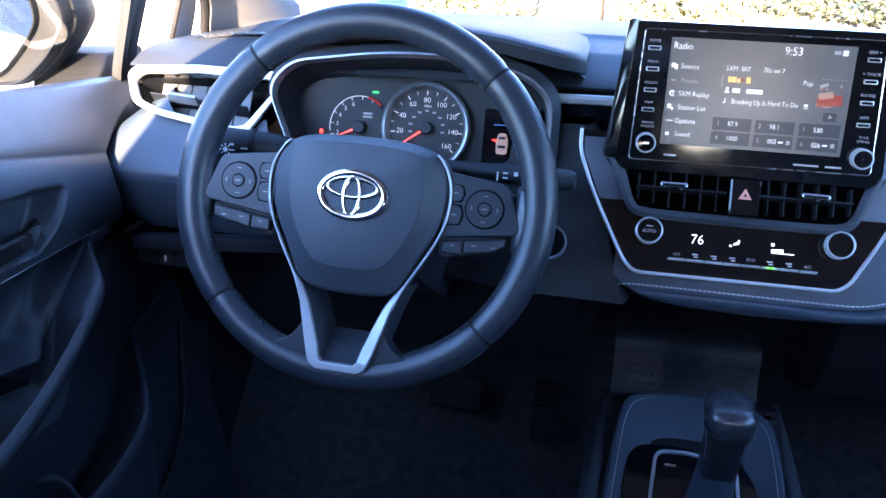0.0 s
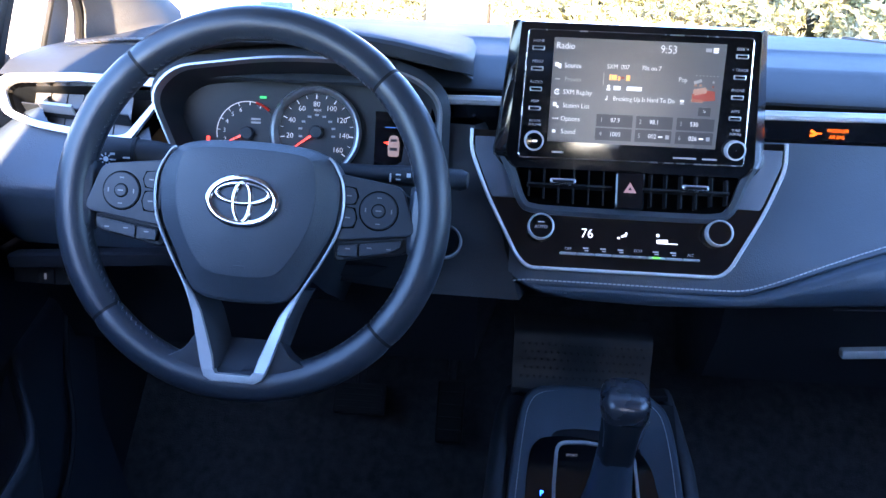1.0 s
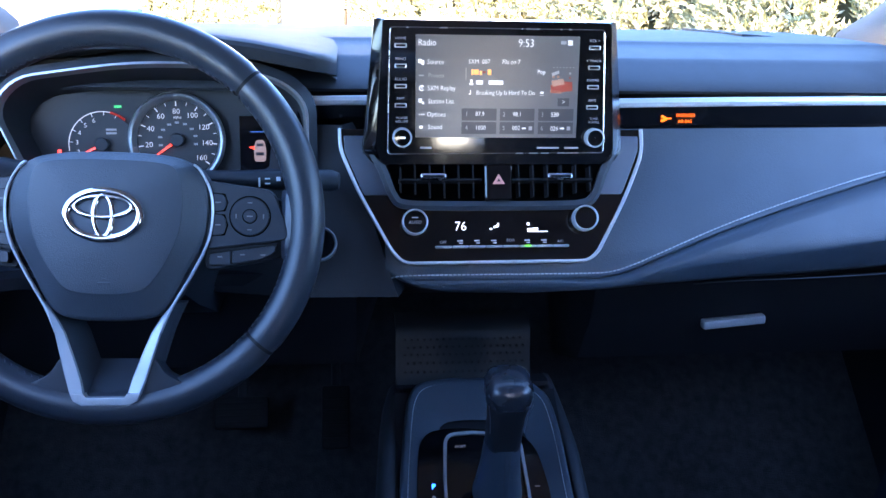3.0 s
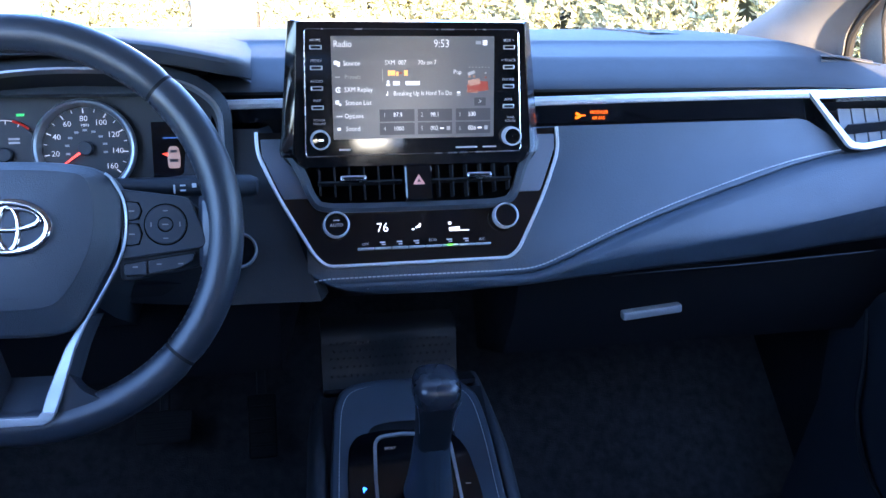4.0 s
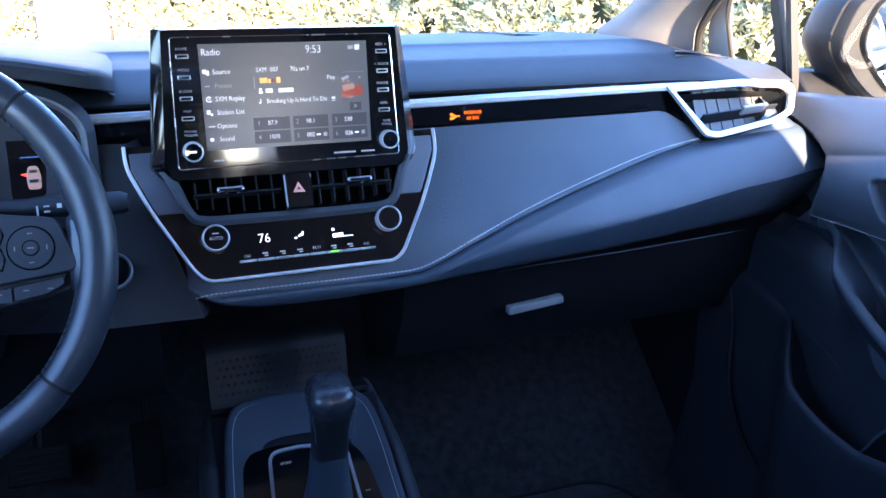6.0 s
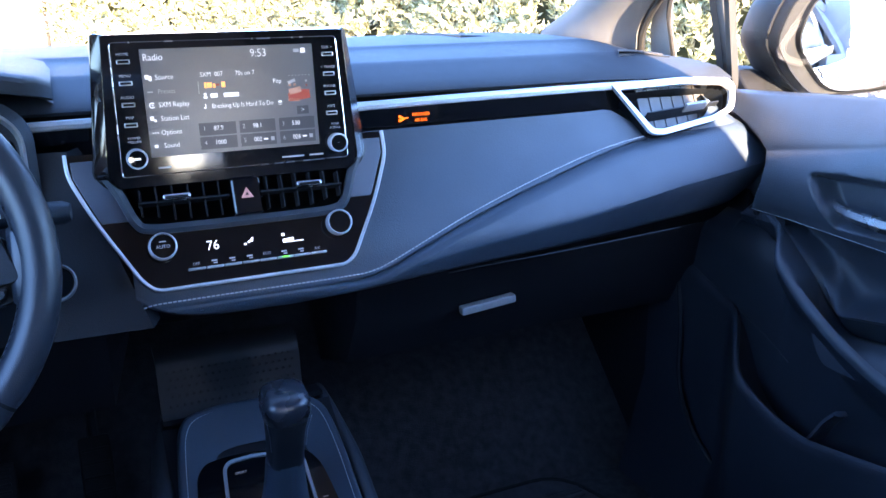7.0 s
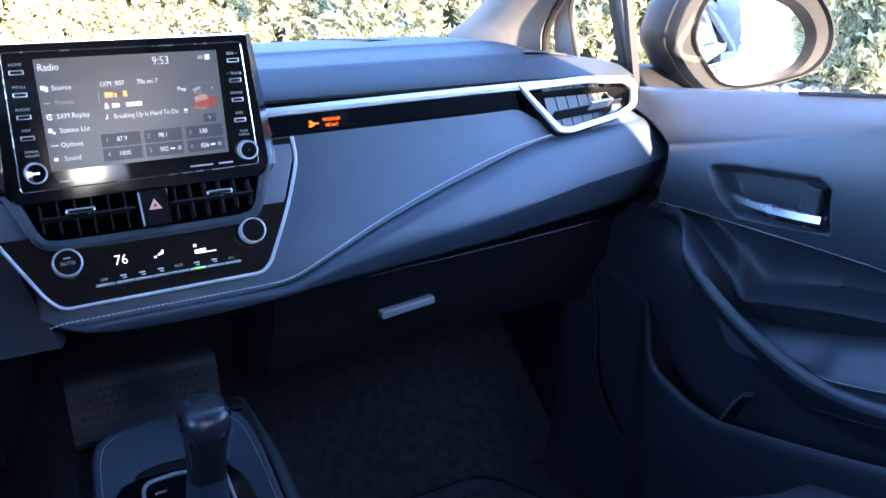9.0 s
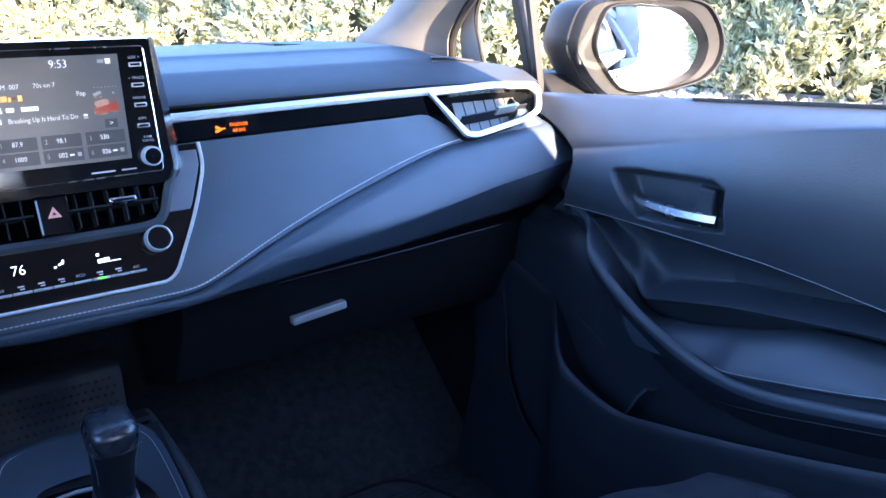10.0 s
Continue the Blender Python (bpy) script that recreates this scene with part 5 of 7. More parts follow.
for word, z in (("HOME", -0.0121), ("MENU", -0.0325), ("AUDIO", -0.0530), ("MAP", -0.0725)):
    side_key(-0.1012, z, word)
for word, z in (("SEEK >", -0.0121), ("< TRACK", -0.0325), ("PHONE", -0.0525), ("APPS", -0.0735)):
    side_key(0.1018, z, word)
for s, x, l1, l2 in ((-1, -0.0998, "POWER", "VOLUME"), (1, 0.1046, "TUNE", "SCROLL")):
    at = DP @ Matrix.Translation((x, -0.002, -0.1052))
    kn = part("dial_knob", lathe([(0.0100, 0.002), (0.0100, -0.010), (0.0095, -0.0115), (0.0087, -0.0115), (0.0082, -0.0095)], 32, at), SATIN, display, "small chrome-ringed knob")
    part("knob_cap", lathe([(0.0084, -0.006), (0.0084, -0.0098), (0.0004, -0.0095)], 32, at), GLOSS, kn)
    if s < 0:
        part("knob_mark", box(0.0050, 0.0004, 0.0020, at @ pose(0.0005, -0.0102, 0)), INK, kn)
    text(l1, 0.0034, DP @ pose(x, -0.0023, -0.0855), PRINT, display, "key_print", 0.0001)
    text(l2, 0.0034, DP @ pose(x, -0.0023, -0.0892), PRINT, display, "key_print", 0.0001)
for x, w in ((-0.0745, 0.0120), (0.0560, 0.0235), (0.0815, 0.0150)):
    part("maker_mark", box(w, 0.0003, 0.0016, DP @ pose(x, -0.0024, -0.1163)), PRINT, display)

# airbag light on the black insert
AMBER = glow_material("amber lamp", (1.0, 0.13, 0.0), 0.16, (0.3, 0.08, 0.01))
lamp = thing("airbag_light", (0.222, 0.05, 0.706), "small amber airbag status light in the black trim", "indicator light")
text("PASSENGER", 0.0058, pose(0.2290, 0.0505, 0.7088), AMBER, lamp, "caption", 0.0001, squeeze=0.75)
text("AIR BAG", 0.0058, pose(0.2290, 0.0505, 0.7020), AMBER, lamp, "caption", 0.0001, squeeze=0.75)
for x, z, w, h, t in ((0.2085, 0.7140, 0.0060, 0.0030, 30), (0.2105, 0.7110, 0.0060, 0.0026, -30), (0.2070, 0.7100, 0.0026, 0.0030, 0), (0.2150, 0.7125, 0.0060, 0.0014, 0)):
    part("icon", box(w, 0.0004, h, pose(x - 0.0055, 0.0508, z - 0.0072, 0, t, 0)), AMBER, lamp)

# ---- defroster grilles and windshield-base plate on the dash top ----


def dash_top(x, y):
    pr = sorted(top_profile(x)[:12])
    return interp(y, pr)


for s in (-1, 1):
    vent = thing("defroster_grille", (s * 0.63, 0.16, 0.75), "small slatted side window defroster grille in the dash top", "defroster vent", "defroster grilles")
    corners = [(s * 0.553, 0.110), (s * 0.660, 0.133), (s * 0.680, 0.158), (s * 0.566, 0.132)]
    rows = [[(x, y, dash_top(x, y) + dz) for x, y in corners] for dz in (-0.006, 0.0022)]
    part("frame", grid(rows, close_v=True, cap=True), HARD, vent)
    for k in range(9):
        f = (k + 0.5) / 10.5
        p = Vector((corners[0][0] + (corners[1][0] - corners[0][0]) * f, corners[0][1] + (corners[1][1] - corners[0][1]) * f))
        q = Vector((corners[3][0] + (corners[2][0] - corners[3][0]) * f, corners[3][1] + (corners[2][1] - corners[3][1]) * f))
        z = dash_top((p.x + q.x) / 2, (p.y + q.y) / 2) + 0.0028
        part("slat", box((q - p).length * 0.86, 0.0075, 0.0012, pose((p.x + q.x) / 2, (p.y + q.y) / 2, z, 0, 0, math.degrees(math.atan2(q.y - p.y, q.x - p.x))), 0.0006), PALE, vent)
grille = thing("speaker_grille", (0.50, 0.42, 0.77), "flush corner speaker cover in the dash top", "speaker cover")
sp = [(0.40, 0.30), (0.385, 0.49), (0.60, 0.49), (0.615, 0.36)]
part("cover", grid([[(x, y, dash_top(x, y) + dz) for x, y in sp] for dz in (-0.003, 0.0035)], close_v=True, cap=True), SOFT, grille)
plate = thing("vin_plate", (-0.57, 0.62, 0.755), "small grey plate at the base of the windshield", "plate")
part("plate", box(0.115, 0.020, 0.003, pose(-0.556, 0.60, 0.769, 65, 0, 0), 0.001), LINER, plate)

# ---- console and gear lever ----
console = thing("centre_console", (0, -0.1, 0.0), "dark centre console with a stitched pad round the gear lever", "console")
CT = Matrix.Translation((0, -0.05, 0.29)) @ pose(0, 0, 0, 30, 0, 0)


# the body: sides that roll into a shoulder, a groove, then the padded top
def console_line(points, k=1.0):
    return curve_points([(x * k, y, 0) for x, y in points], 5)


SIDE_L = [(-0.122, -0.42), (-0.119, -0.20), (-0.1155, 0.0), (-0.111, 0.08), (-0.1065, 0.135), (-0.100, 0.165)]
SIDE_R = [(0.122, -0.42), (0.119, -0.20), (0.1150, -0.03), (0.1125, 0.06), (0.1090, 0.13), (0.1050, 0.175)]
for line, s in ((SIDE_L, -1), (SIDE_R, 1)):
    rows = []
    for q in console_line(line):
        c = CT @ Vector((q.x, q.y, -0.003 - 0.30 * max(0.0, q.y - 0.05)))
        rows.append([(c.x + dx * s, c.y, max(0.0, c.z + dz)) for dx, dz in ((-0.012, -0.018), (-0.0105, -0.004), (-0.007, -0.001), (-0.002, 0.0), (0.004, -0.003), (0.009, -0.011), (0.0125, -0.024), (0.015, -0.045), (0.018, -0.10))] + [(c.x + 0.024 * s, c.y, 0.0)])
    part("side_panel", grid(rows), SOFT, console, "charcoal console side", smooth=60)
part("front_skirt", shell([[(-0.10, y, z), (-0.05, y, z), (0, y, z), (0.05, y, z), (0.10, y, z)] for y, z in ((0.085, 0.350), (0.115, 0.345), (0.118, 0.30), (0.12, 0.0))], 0.006), DARK, console)
part("under_plate", grid([[CT @ Vector((x, y, -0.010)) for x in (-0.104, 0, 0.104)] for y in (-0.42, -0.2, 0, 0.10, 0.132)]), DARK, console)
PAD_RIM = [(-0.112, -0.30), (-0.1055, -0.06), (-0.1015, 0.005), (-0.0930, 0.0861), (-0.0858, 0.1208), (-0.0721, 0.1381), (-0.0427, 0.1445), (-0.006, 0.1452), (0.0601, 0.1405), (0.0806, 0.1291), (0.0938, 0.1081), (0.1000, 0.0546), (0.1020, -0.0204), (0.1060, -0.10), (0.112, -0.30)]
rim_line = [(q.x, q.y) for q in curve_points([(x, y, 0) for x, y in PAD_RIM], 5)]
rows = []
for f, up in ((1.0, -0.009), (1.0, 0.000), (0.990, 0.0030), (0.975, 0.0046), (0.955, 0.0050), (0.925, 0.0044), (0.86, 0.0025), (0.70, -0.001), (0.60, -0.004)):
    rows.append([CT @ Vector((x * f, y if y < 0 else y * f + 0.0 * up, up)) for x, y in rim_line])
part("pad", grid(rows), PAD, console, "padded leatherette surround", smooth=60)
st = [CT @ Vector((x * 0.905, y if y < 0 else y * 0.935, 0.0042)) for x, y in rim_line]
stitches([tuple(p) for p in st], 0.0046, 0.0038, 0.00048, console, THREAD)


def console_plate(outline, up, depth, r, bevel):
    m = CT @ pose(0, 0, up, -90, 0, 0)
    return prism(rounded(outline, r, 4), depth, m, bevel, 2)


gate_out = [(-0.088, -0.30), (-0.0815, 0.010), (-0.0764, 0.0537), (-0.0652, 0.0696), (-0.0371, 0.0735), (-0.0092, 0.0725), (0.0528, 0.0620), (0.0667, 0.0400), (0.0745, -0.0094), (0.084, -0.30)]
part("gate_panel", console_plate(gate_out, 0.0030, 0.010, [0, 0.02, 0.015, 0.012, 0.01, 0.02, 0.015, 0.02, 0.02, 0], 0.0012), GLOSS, console, "gloss black shift surround")
part("gate_frame", sweep([CT @ Vector((x, z, 0.0045)) for x, z in rounded([(-0.0545, -0.30), (-0.0485, 0.010), (-0.0440, 0.0635), (-0.0103, 0.0655), (0.040, 0.0600), (0.047, 0.048), (0.055, -0.30)], [0, 0, 0.012, 0, 0.012, 0.012, 0], 4)], [(-0.0022, -0.002), (0.0022, -0.002), (0.0018, 0.0016), (-0.0018, 0.0016)], up=tuple(CT.to_3x3() @ Vector((0, 0, 1)))), SILVER, console, "satin silver gate frame")
BLUE = glow_material("blue gear light", (0.02, 0.12, 1.0), 1.2, (0.02, 0.05, 0.3))
for body, y, m in (("P", -0.002, BLUE), ("R", -0.0165, PRINT), ("N", -0.031, PRINT), ("D", -0.045, PRINT)):
    text(body, 0.0095, CT @ pose(-0.0625, y, 0.0033, -90, 0, 0), m, console, "gear_letter", 0.0001)
text("SPORT", 0.0046, CT @ pose(-0.027, 0.048, 0.0033, -90, 0, 0), PRINT, console, "gear_letter", 0.0001)
for k in range(2):
    part("gate_print", box(0.0065, 0.0004, 0.0012, CT @ pose(0.060 + 0.003 * k, -0.006 - 0.020 * k, 0.0033, -90, 8, 0)), DIAL_DIM, console)
# charging tray with a dotted mat in front of the lever
pocket = thing("charging_tray", (0, 0.11, 0.35), "dark dotted rubber phone tray at the front of the console", "tray")
trow = []
for z, y in ((0.345, 0.090), (0.356, 0.100), (0.376, 0.107), (0.398, 0.110), (0.410, 0.1135), (0.4165, 0.122), (0.418, 0.150)):
    trow.append([(x, y, z) for x in (-0.100, -0.094, -0.05, 0, 0.04, 0.071, 0.077)])
TRAY = material("dotted tray rubber", (0.009, 0.0095, 0.0105), 0.55, spec=0.3, vary=0.2, vary_size=30)
part("mat", shell(trow, -0.006), TRAY, pocket, smooth=60)
for j, (z, y) in enumerate(((0.362, 0.1020), (0.373, 0.1060), (0.384, 0.1082), (0.394, 0.1095), (0.404, 0.1118))):
    for i in range(19):
        part("dimple", box(0.0028, 0.0020, 0.0028, pose(-0.088 + 0.0084 * i + 0.004 * (j % 2), y - 0.0067, z, -20, 45, 0), 0.0003), RUBBER, pocket)

shifter = thing("gear_lever", (0.005, -0.07, 0.29), "gear lever with a glossy dark knob and a grey leather boot", "gear lever")
K = Matrix.Translation((0.009, -0.072, 0.296)) @ pose(0, 0, 0, 12, 0, 0)
boot = []
for z, w, d in ((0.0, 0.028, 0.036), (0.02, 0.0250, 0.031), (0.045, 0.0220, 0.026), (0.070, 0.0205, 0.022), (0.082, 0.0200, 0.021)):
    boot.append([K @ Vector((w * math.cos(a) * (1 + 0.04 * math.cos(4 * a)), d * math.sin(a), z + 0.002 * math.sin(3 * a))) for a in [2 * math.pi * i / 28 for i in range(28)]])
part("boot", grid(boot, close_v=True, cap=True), PAD, shifter, "grey leather boot")
for s in (-1, 1):
    stitches([tuple(K @ Vector((s * 0.0025 + 0.003, -d - 0.0004, z))) for z, d in ((0.005, 0.0385), (0.02, 0.032), (0.045, 0.026), (0.07, 0.022), (0.08, 0.021))], 0.0042, 0.0028, 0.0005, shifter, THREAD_DARK)
KNOB = material("satin dark knob", (0.022, 0.026, 0.034), 0.27, spec=0.7, rough_vary=0.04)


def squircle(w, d, z, n=32, e=0.62):
    return [K @ Vector((w * math.copysign(abs(math.cos(a)) ** e, math.cos(a)), d * math.copysign(abs(math.sin(a)) ** e, math.sin(a)), z)) for a in [2 * math.pi * i / n for i in range(n)]]


part("knob", grid([squircle(w, d, z) for w, d, z in ((0.0185, 0.019, 0.080), (0.0190, 0.0195, 0.084), (0.0192, 0.020, 0.110), (0.0205, 0.0215, 0.130), (0.0240, 0.025, 0.146))], close_v=True, cap=True), HARD, shifter, "dark lower grip", smooth=60)
part("knob_cap", grid([squircle(w, d, z) for w, d, z in ((0.0242, 0.0252, 0.1455), (0.0252, 0.0262, 0.154), (0.0250, 0.026, 0.162), (0.0225, 0.0235, 0.1685), (0.0170, 0.018, 0.1720), (0.008, 0.008, 0.1735))], close_v=True, cap=True), KNOB, shifter, "glossy dark knob cap", smooth=70)
for s in (-1, 1):
    part("knob_seam", tube([K @ Vector((s * 0.0232, -0.0200, 0.150)), K @ Vector((s * 0.0200, -0.0175, 0.130)), K @ Vector((s * 0.0185, -0.0165, 0.108))], 0.0005, n=5), BEZEL_GREY, shifter, "fine bright seam")

# ---- doors ----
SEAM = [(0.20, 0.550), (-0.0266, 0.5558), (-0.0836, 0.5575), (-0.2767, 0.5576), (-0.3566, 0.5562), (-0.4284, 0.5512), (-0.5022, 0.544), (-0.60, 0.533), (-0.95, 0.53)]
RIDGE = [(-0.03, 0.570), (-0.065, 0.549), (-0.093, 0.527), (-0.1165, 0.5081), (-0.1508, 0.4810), (-0.1833, 0.4616), (-0.2145, 0.4449), (-0.2442, 0.4330), (-0.2728, 0.4232), (-0.3177, 0.4122), (-0.359, 0.4092), (-0.3972, 0.4119), (-0.4326, 0.4185), (-0.4846, 0.4304), (-0.5348, 0.4426), (-0.60, 0.458), (-0.95, 0.48)]
LIP = [(-0.15, 0.450), (-0.2051, 0.4657), (-0.2507, 0.4765), (-0.3177, 0.4916), (-0.3639, 0.4989), (-0.407, 0.5051), (-0.4538, 0.5111), (-0.4724, 0.5145), (-0.5116, 0.5188), (-0.60, 0.526), (-0.95, 0.526)]
PAD_BACK = [(-0.13, 0.420), (-0.1843, 0.4274), (-0.2322, 0.4346), (-0.2853, 0.4459), (-0.3339, 0.4593), (-0.3787, 0.4738), (-0.4198, 0.490), (-0.52, 0.500), (-0.95, 0.510)]
PAD_FRONT = [(-0.13, 0.404), (-0.25, 0.4080), (-0.3249, 0.4145), (-0.3589, 0.4204), (-0.431, 0.4365), (-0.4948, 0.4521), (-0.5323, 0.4626), (-0.60, 0.480), (-0.95, 0.500)]
LIGHT = [(-0.9, 0.775), (-0.46, 0.7296), (-0.363, 0.7119), (-0.2526, 0.6876), (-0.166, 0.668), (-0.044, 0.643), (0.1, 0.62)]
POCKET = [(-0.95, 0.47), (-0.5577, 0.3969), (-0.521, 0.3855), (-0.4588, 0.3672), (-0.3883, 0.348), (-0.3078, 0.3285), (-0.2154, 0.3079), (-0.1624, 0.3132), (-0.1165, 0.3279), (-0.0859, 0.3476), (-0.06, 0.3744), (-0.0402, 0.3949), (0.20, 0.47)]
GAP = [(0.45, 0.30), (0.52, 0.10), (0.54, 0.0), (0.56, -0.022), (0.593, -0.043), (0.616, -0.047), (0.638, -0.036), (0.656, -0.010), (0.670, 0.030), (0.685, 0.10), (0.70, 0.30)]
HANDLE = [(-0.1340, 0.6265), (-0.1702, 0.6325), (-0.2338, 0.6366), (-0.2855, 0.6400), (-0.2995, 0.6337), (-0.3010, 0.5880), (-0.2405, 0.5803), (-0.1714, 0.5752), (-0.1535, 0.5950)]


def inside(p, poly):
    """How deep the point lies within an outline; minus outside."""
    best, odd = 9.0, False
    for i in range(len(poly)):
        (ax, ay), (bx, by) = poly[i - 1], poly[i]
        if (ay > p[1]) != (by > p[1]) and p[0] < (bx - ax) * (p[1] - ay) / (by - ay) + ax:
            odd = not odd
        t = max(0, min(1, ((p[0] - ax) * (bx - ax) + (p[1] - ay) * (by - ay)) / ((bx - ax) ** 2 + (by - ay) ** 2)))
        best = min(best, math.hypot(p[0] - ax - t * (bx - ax), p[1] - ay - t * (by - ay)))
    return best if odd else -best


def line_at(y, table):
    return soft(y, sorted(table), 0.012)


def gap_out(y, z, gap):
    """The door curves away round the end of the dashboard roll."""
    return 0.055 * ease((y - soft(z, GAP, 0.010) - gap + 0.006) / 0.014)


def door_x(y, z, gap=0.0):
    """How far out the upper panel lies: a shelf that leans to the glass, a flat face, the handle's hollow."""
    x, zl, zb = 0.700, line_at(y, LIGHT), belt(y)
    if z > zl:
        x += 0.045 * ((z - zl) / max(0.012, zb - zl)) ** 1.6
    u = min(1.0, max(0.0, (zl - z) / max(0.02, zl - line_at(y, SEAM))))
    x -= 0.076 * u * (1 - u)
    x += gap_out(y, z, gap)
    deep = inside((y, z), HANDLE)
    if deep > -0.008:
        x += 0.032 * ease((deep + 0.008) / 0.016)
    return x


def door_sections(y, gap):
    """Section lines (x, z) below the seam at y: pull recess, armrest pad, bolster, lower panel."""
    seam, rz, lip, pb, pf, pk = (line_at(y, t) for t in (SEAM, RIDGE, LIP, PAD_BACK, PAD_FRONT, POCKET))
    w = ease((-0.135 - y) / 0.07)
    f = ease((y + 0.115) / 0.055)
    rx = 0.666 + 0.040 * f
    mid = lip + 0.50 * (seam - lip)
    shelf = [(0.700, seam), (0.704, seam - 0.0015), (0.718, seam - 0.003), (0.731, seam - 0.008), (0.7380, seam + 0.4 * (mid - seam)), (0.7390, mid), (0.7380, mid + 0.4 * (lip - mid)), (0.7320, lip + 0.018), (0.7200, lip + 0.0115),
             (0.7050, lip + 0.0060), (0.6950, lip + 0.0022), (0.690, lip - 0.0005), (0.6905, lip - 0.003), (0.695, lip - 0.0048), (0.712, lip - 0.006), (0.744, lip - 0.007), (0.746, min(lip - 0.009, pb - 0.016))]
    foot = rz + 0.006
    plain = [(0.700, seam), (0.704, seam - 0.0015), (0.718, seam - 0.003), (0.731, seam - 0.008)]
    low = min(foot, seam - 0.012)
    plain += [(0.737 - 0.029 * ease((k - 6) / 6), seam - 0.008 + (low - seam + 0.008) * k / 12) for k in range(1, 13)] + [(0.706, low - 0.002)]
    recess = [(a[0] * w + b[0] * (1 - w), a[1] * w + b[1] * (1 - w)) for a, b in zip(shelf, plain)]
    # the pad falls from the slot to its stitched front edge; further forward it runs behind the bolster
    v = ease((-0.30 - y) / 0.05)
    fx, fz = 0.668 * v + 0.684 * (1 - v), pf
    back = (0.746, min(lip - 0.009, pb - 0.016))
    pad = [back, (0.736, pb - 0.015), (0.731, pb - 0.008), (0.727, pb - 0.002)] + [(0.722 + (fx - 0.722) * k / 8, pb + 0.0005 + (fz - pb) * (k / 8) ** 1.5) for k in range(9)] + [(fx + 0.001, fz - 0.003), (fx + 0.006, fz - 0.006)]
    pad = [(x * w + 0.706 * (1 - w), z * w + (low - 0.002) * (1 - w)) for x, z in pad]
    dip = min(fz - 0.008, rz + 0.004)
    crest = [(fx + 0.006, fz - 0.006), (max(rx + 0.010, fx + 0.004), dip - 0.002 * v), (rx + 0.009, min(rz + 0.001, dip))]
    front = [(0.706, low - 0.002), (0.704, rz + 0.004), (rx + 0.012, rz + 0.0045)]
    ridge = [(a[0] * w + b[0] * (1 - w), a[1] * w + b[1] * (1 - w)) for a, b in zip(crest, front)]
    ridge += [(rx + 0.006, rz + 0.0036), (rx + 0.0025, rz + 0.002), (rx, rz - 0.001), (rx - 0.0016, rz - 0.005), (rx - 0.0012, rz - 0.011)]
    # lower panel with the map pocket
    k = ease((0.0 - y) / 0.10)
    ox = 0.700 - 0.060 * k
    zs = min(rz - 0.075, pk + 0.075)
    zs = max(zs, pk + 0.012)
    lower = [(rx - 0.0012, rz - 0.011), (rx + 0.002, rz - 0.020), (rx + 0.009, rz - 0.032), (rx + 0.019, rz - 0.046), (min(0.708, rx + 0.032), rz - 0.062), (0.704, max(zs, pk + 0.006)), (0.704, pk), (0.702, pk - 0.05 * k - 0.002), (ox + 0.012, pk - 0.05 * k - 0.003), (ox + 0.010, pk - 0.006), (ox + 0.007, pk - 0.001), (ox + 0.003, pk + 0.0008),
             (ox, pk - 0.001), (ox - 0.003, pk - 0.006), (ox - 0.004, pk - 0.016), (ox - 0.002, pk - 0.05), (ox + 0.004, (pk - 0.05) * 0.5), (0.665, 0.02)]
    return [[(x + gap_out(y, z, gap), z) for x, z in sec] for sec in (recess, pad, ridge, lower)]


def on_section(sec, z):
    """Where a section line lies at a height."""
    for (xa, za), (xb, zb) in zip(sec, sec[1:]):
        if min(za, zb) <= z <= max(za, zb) and abs(za - zb) > 1e-9:
            return xa + (xb - xa) * (z - za) / (zb - za)
    return sec[-1][0]


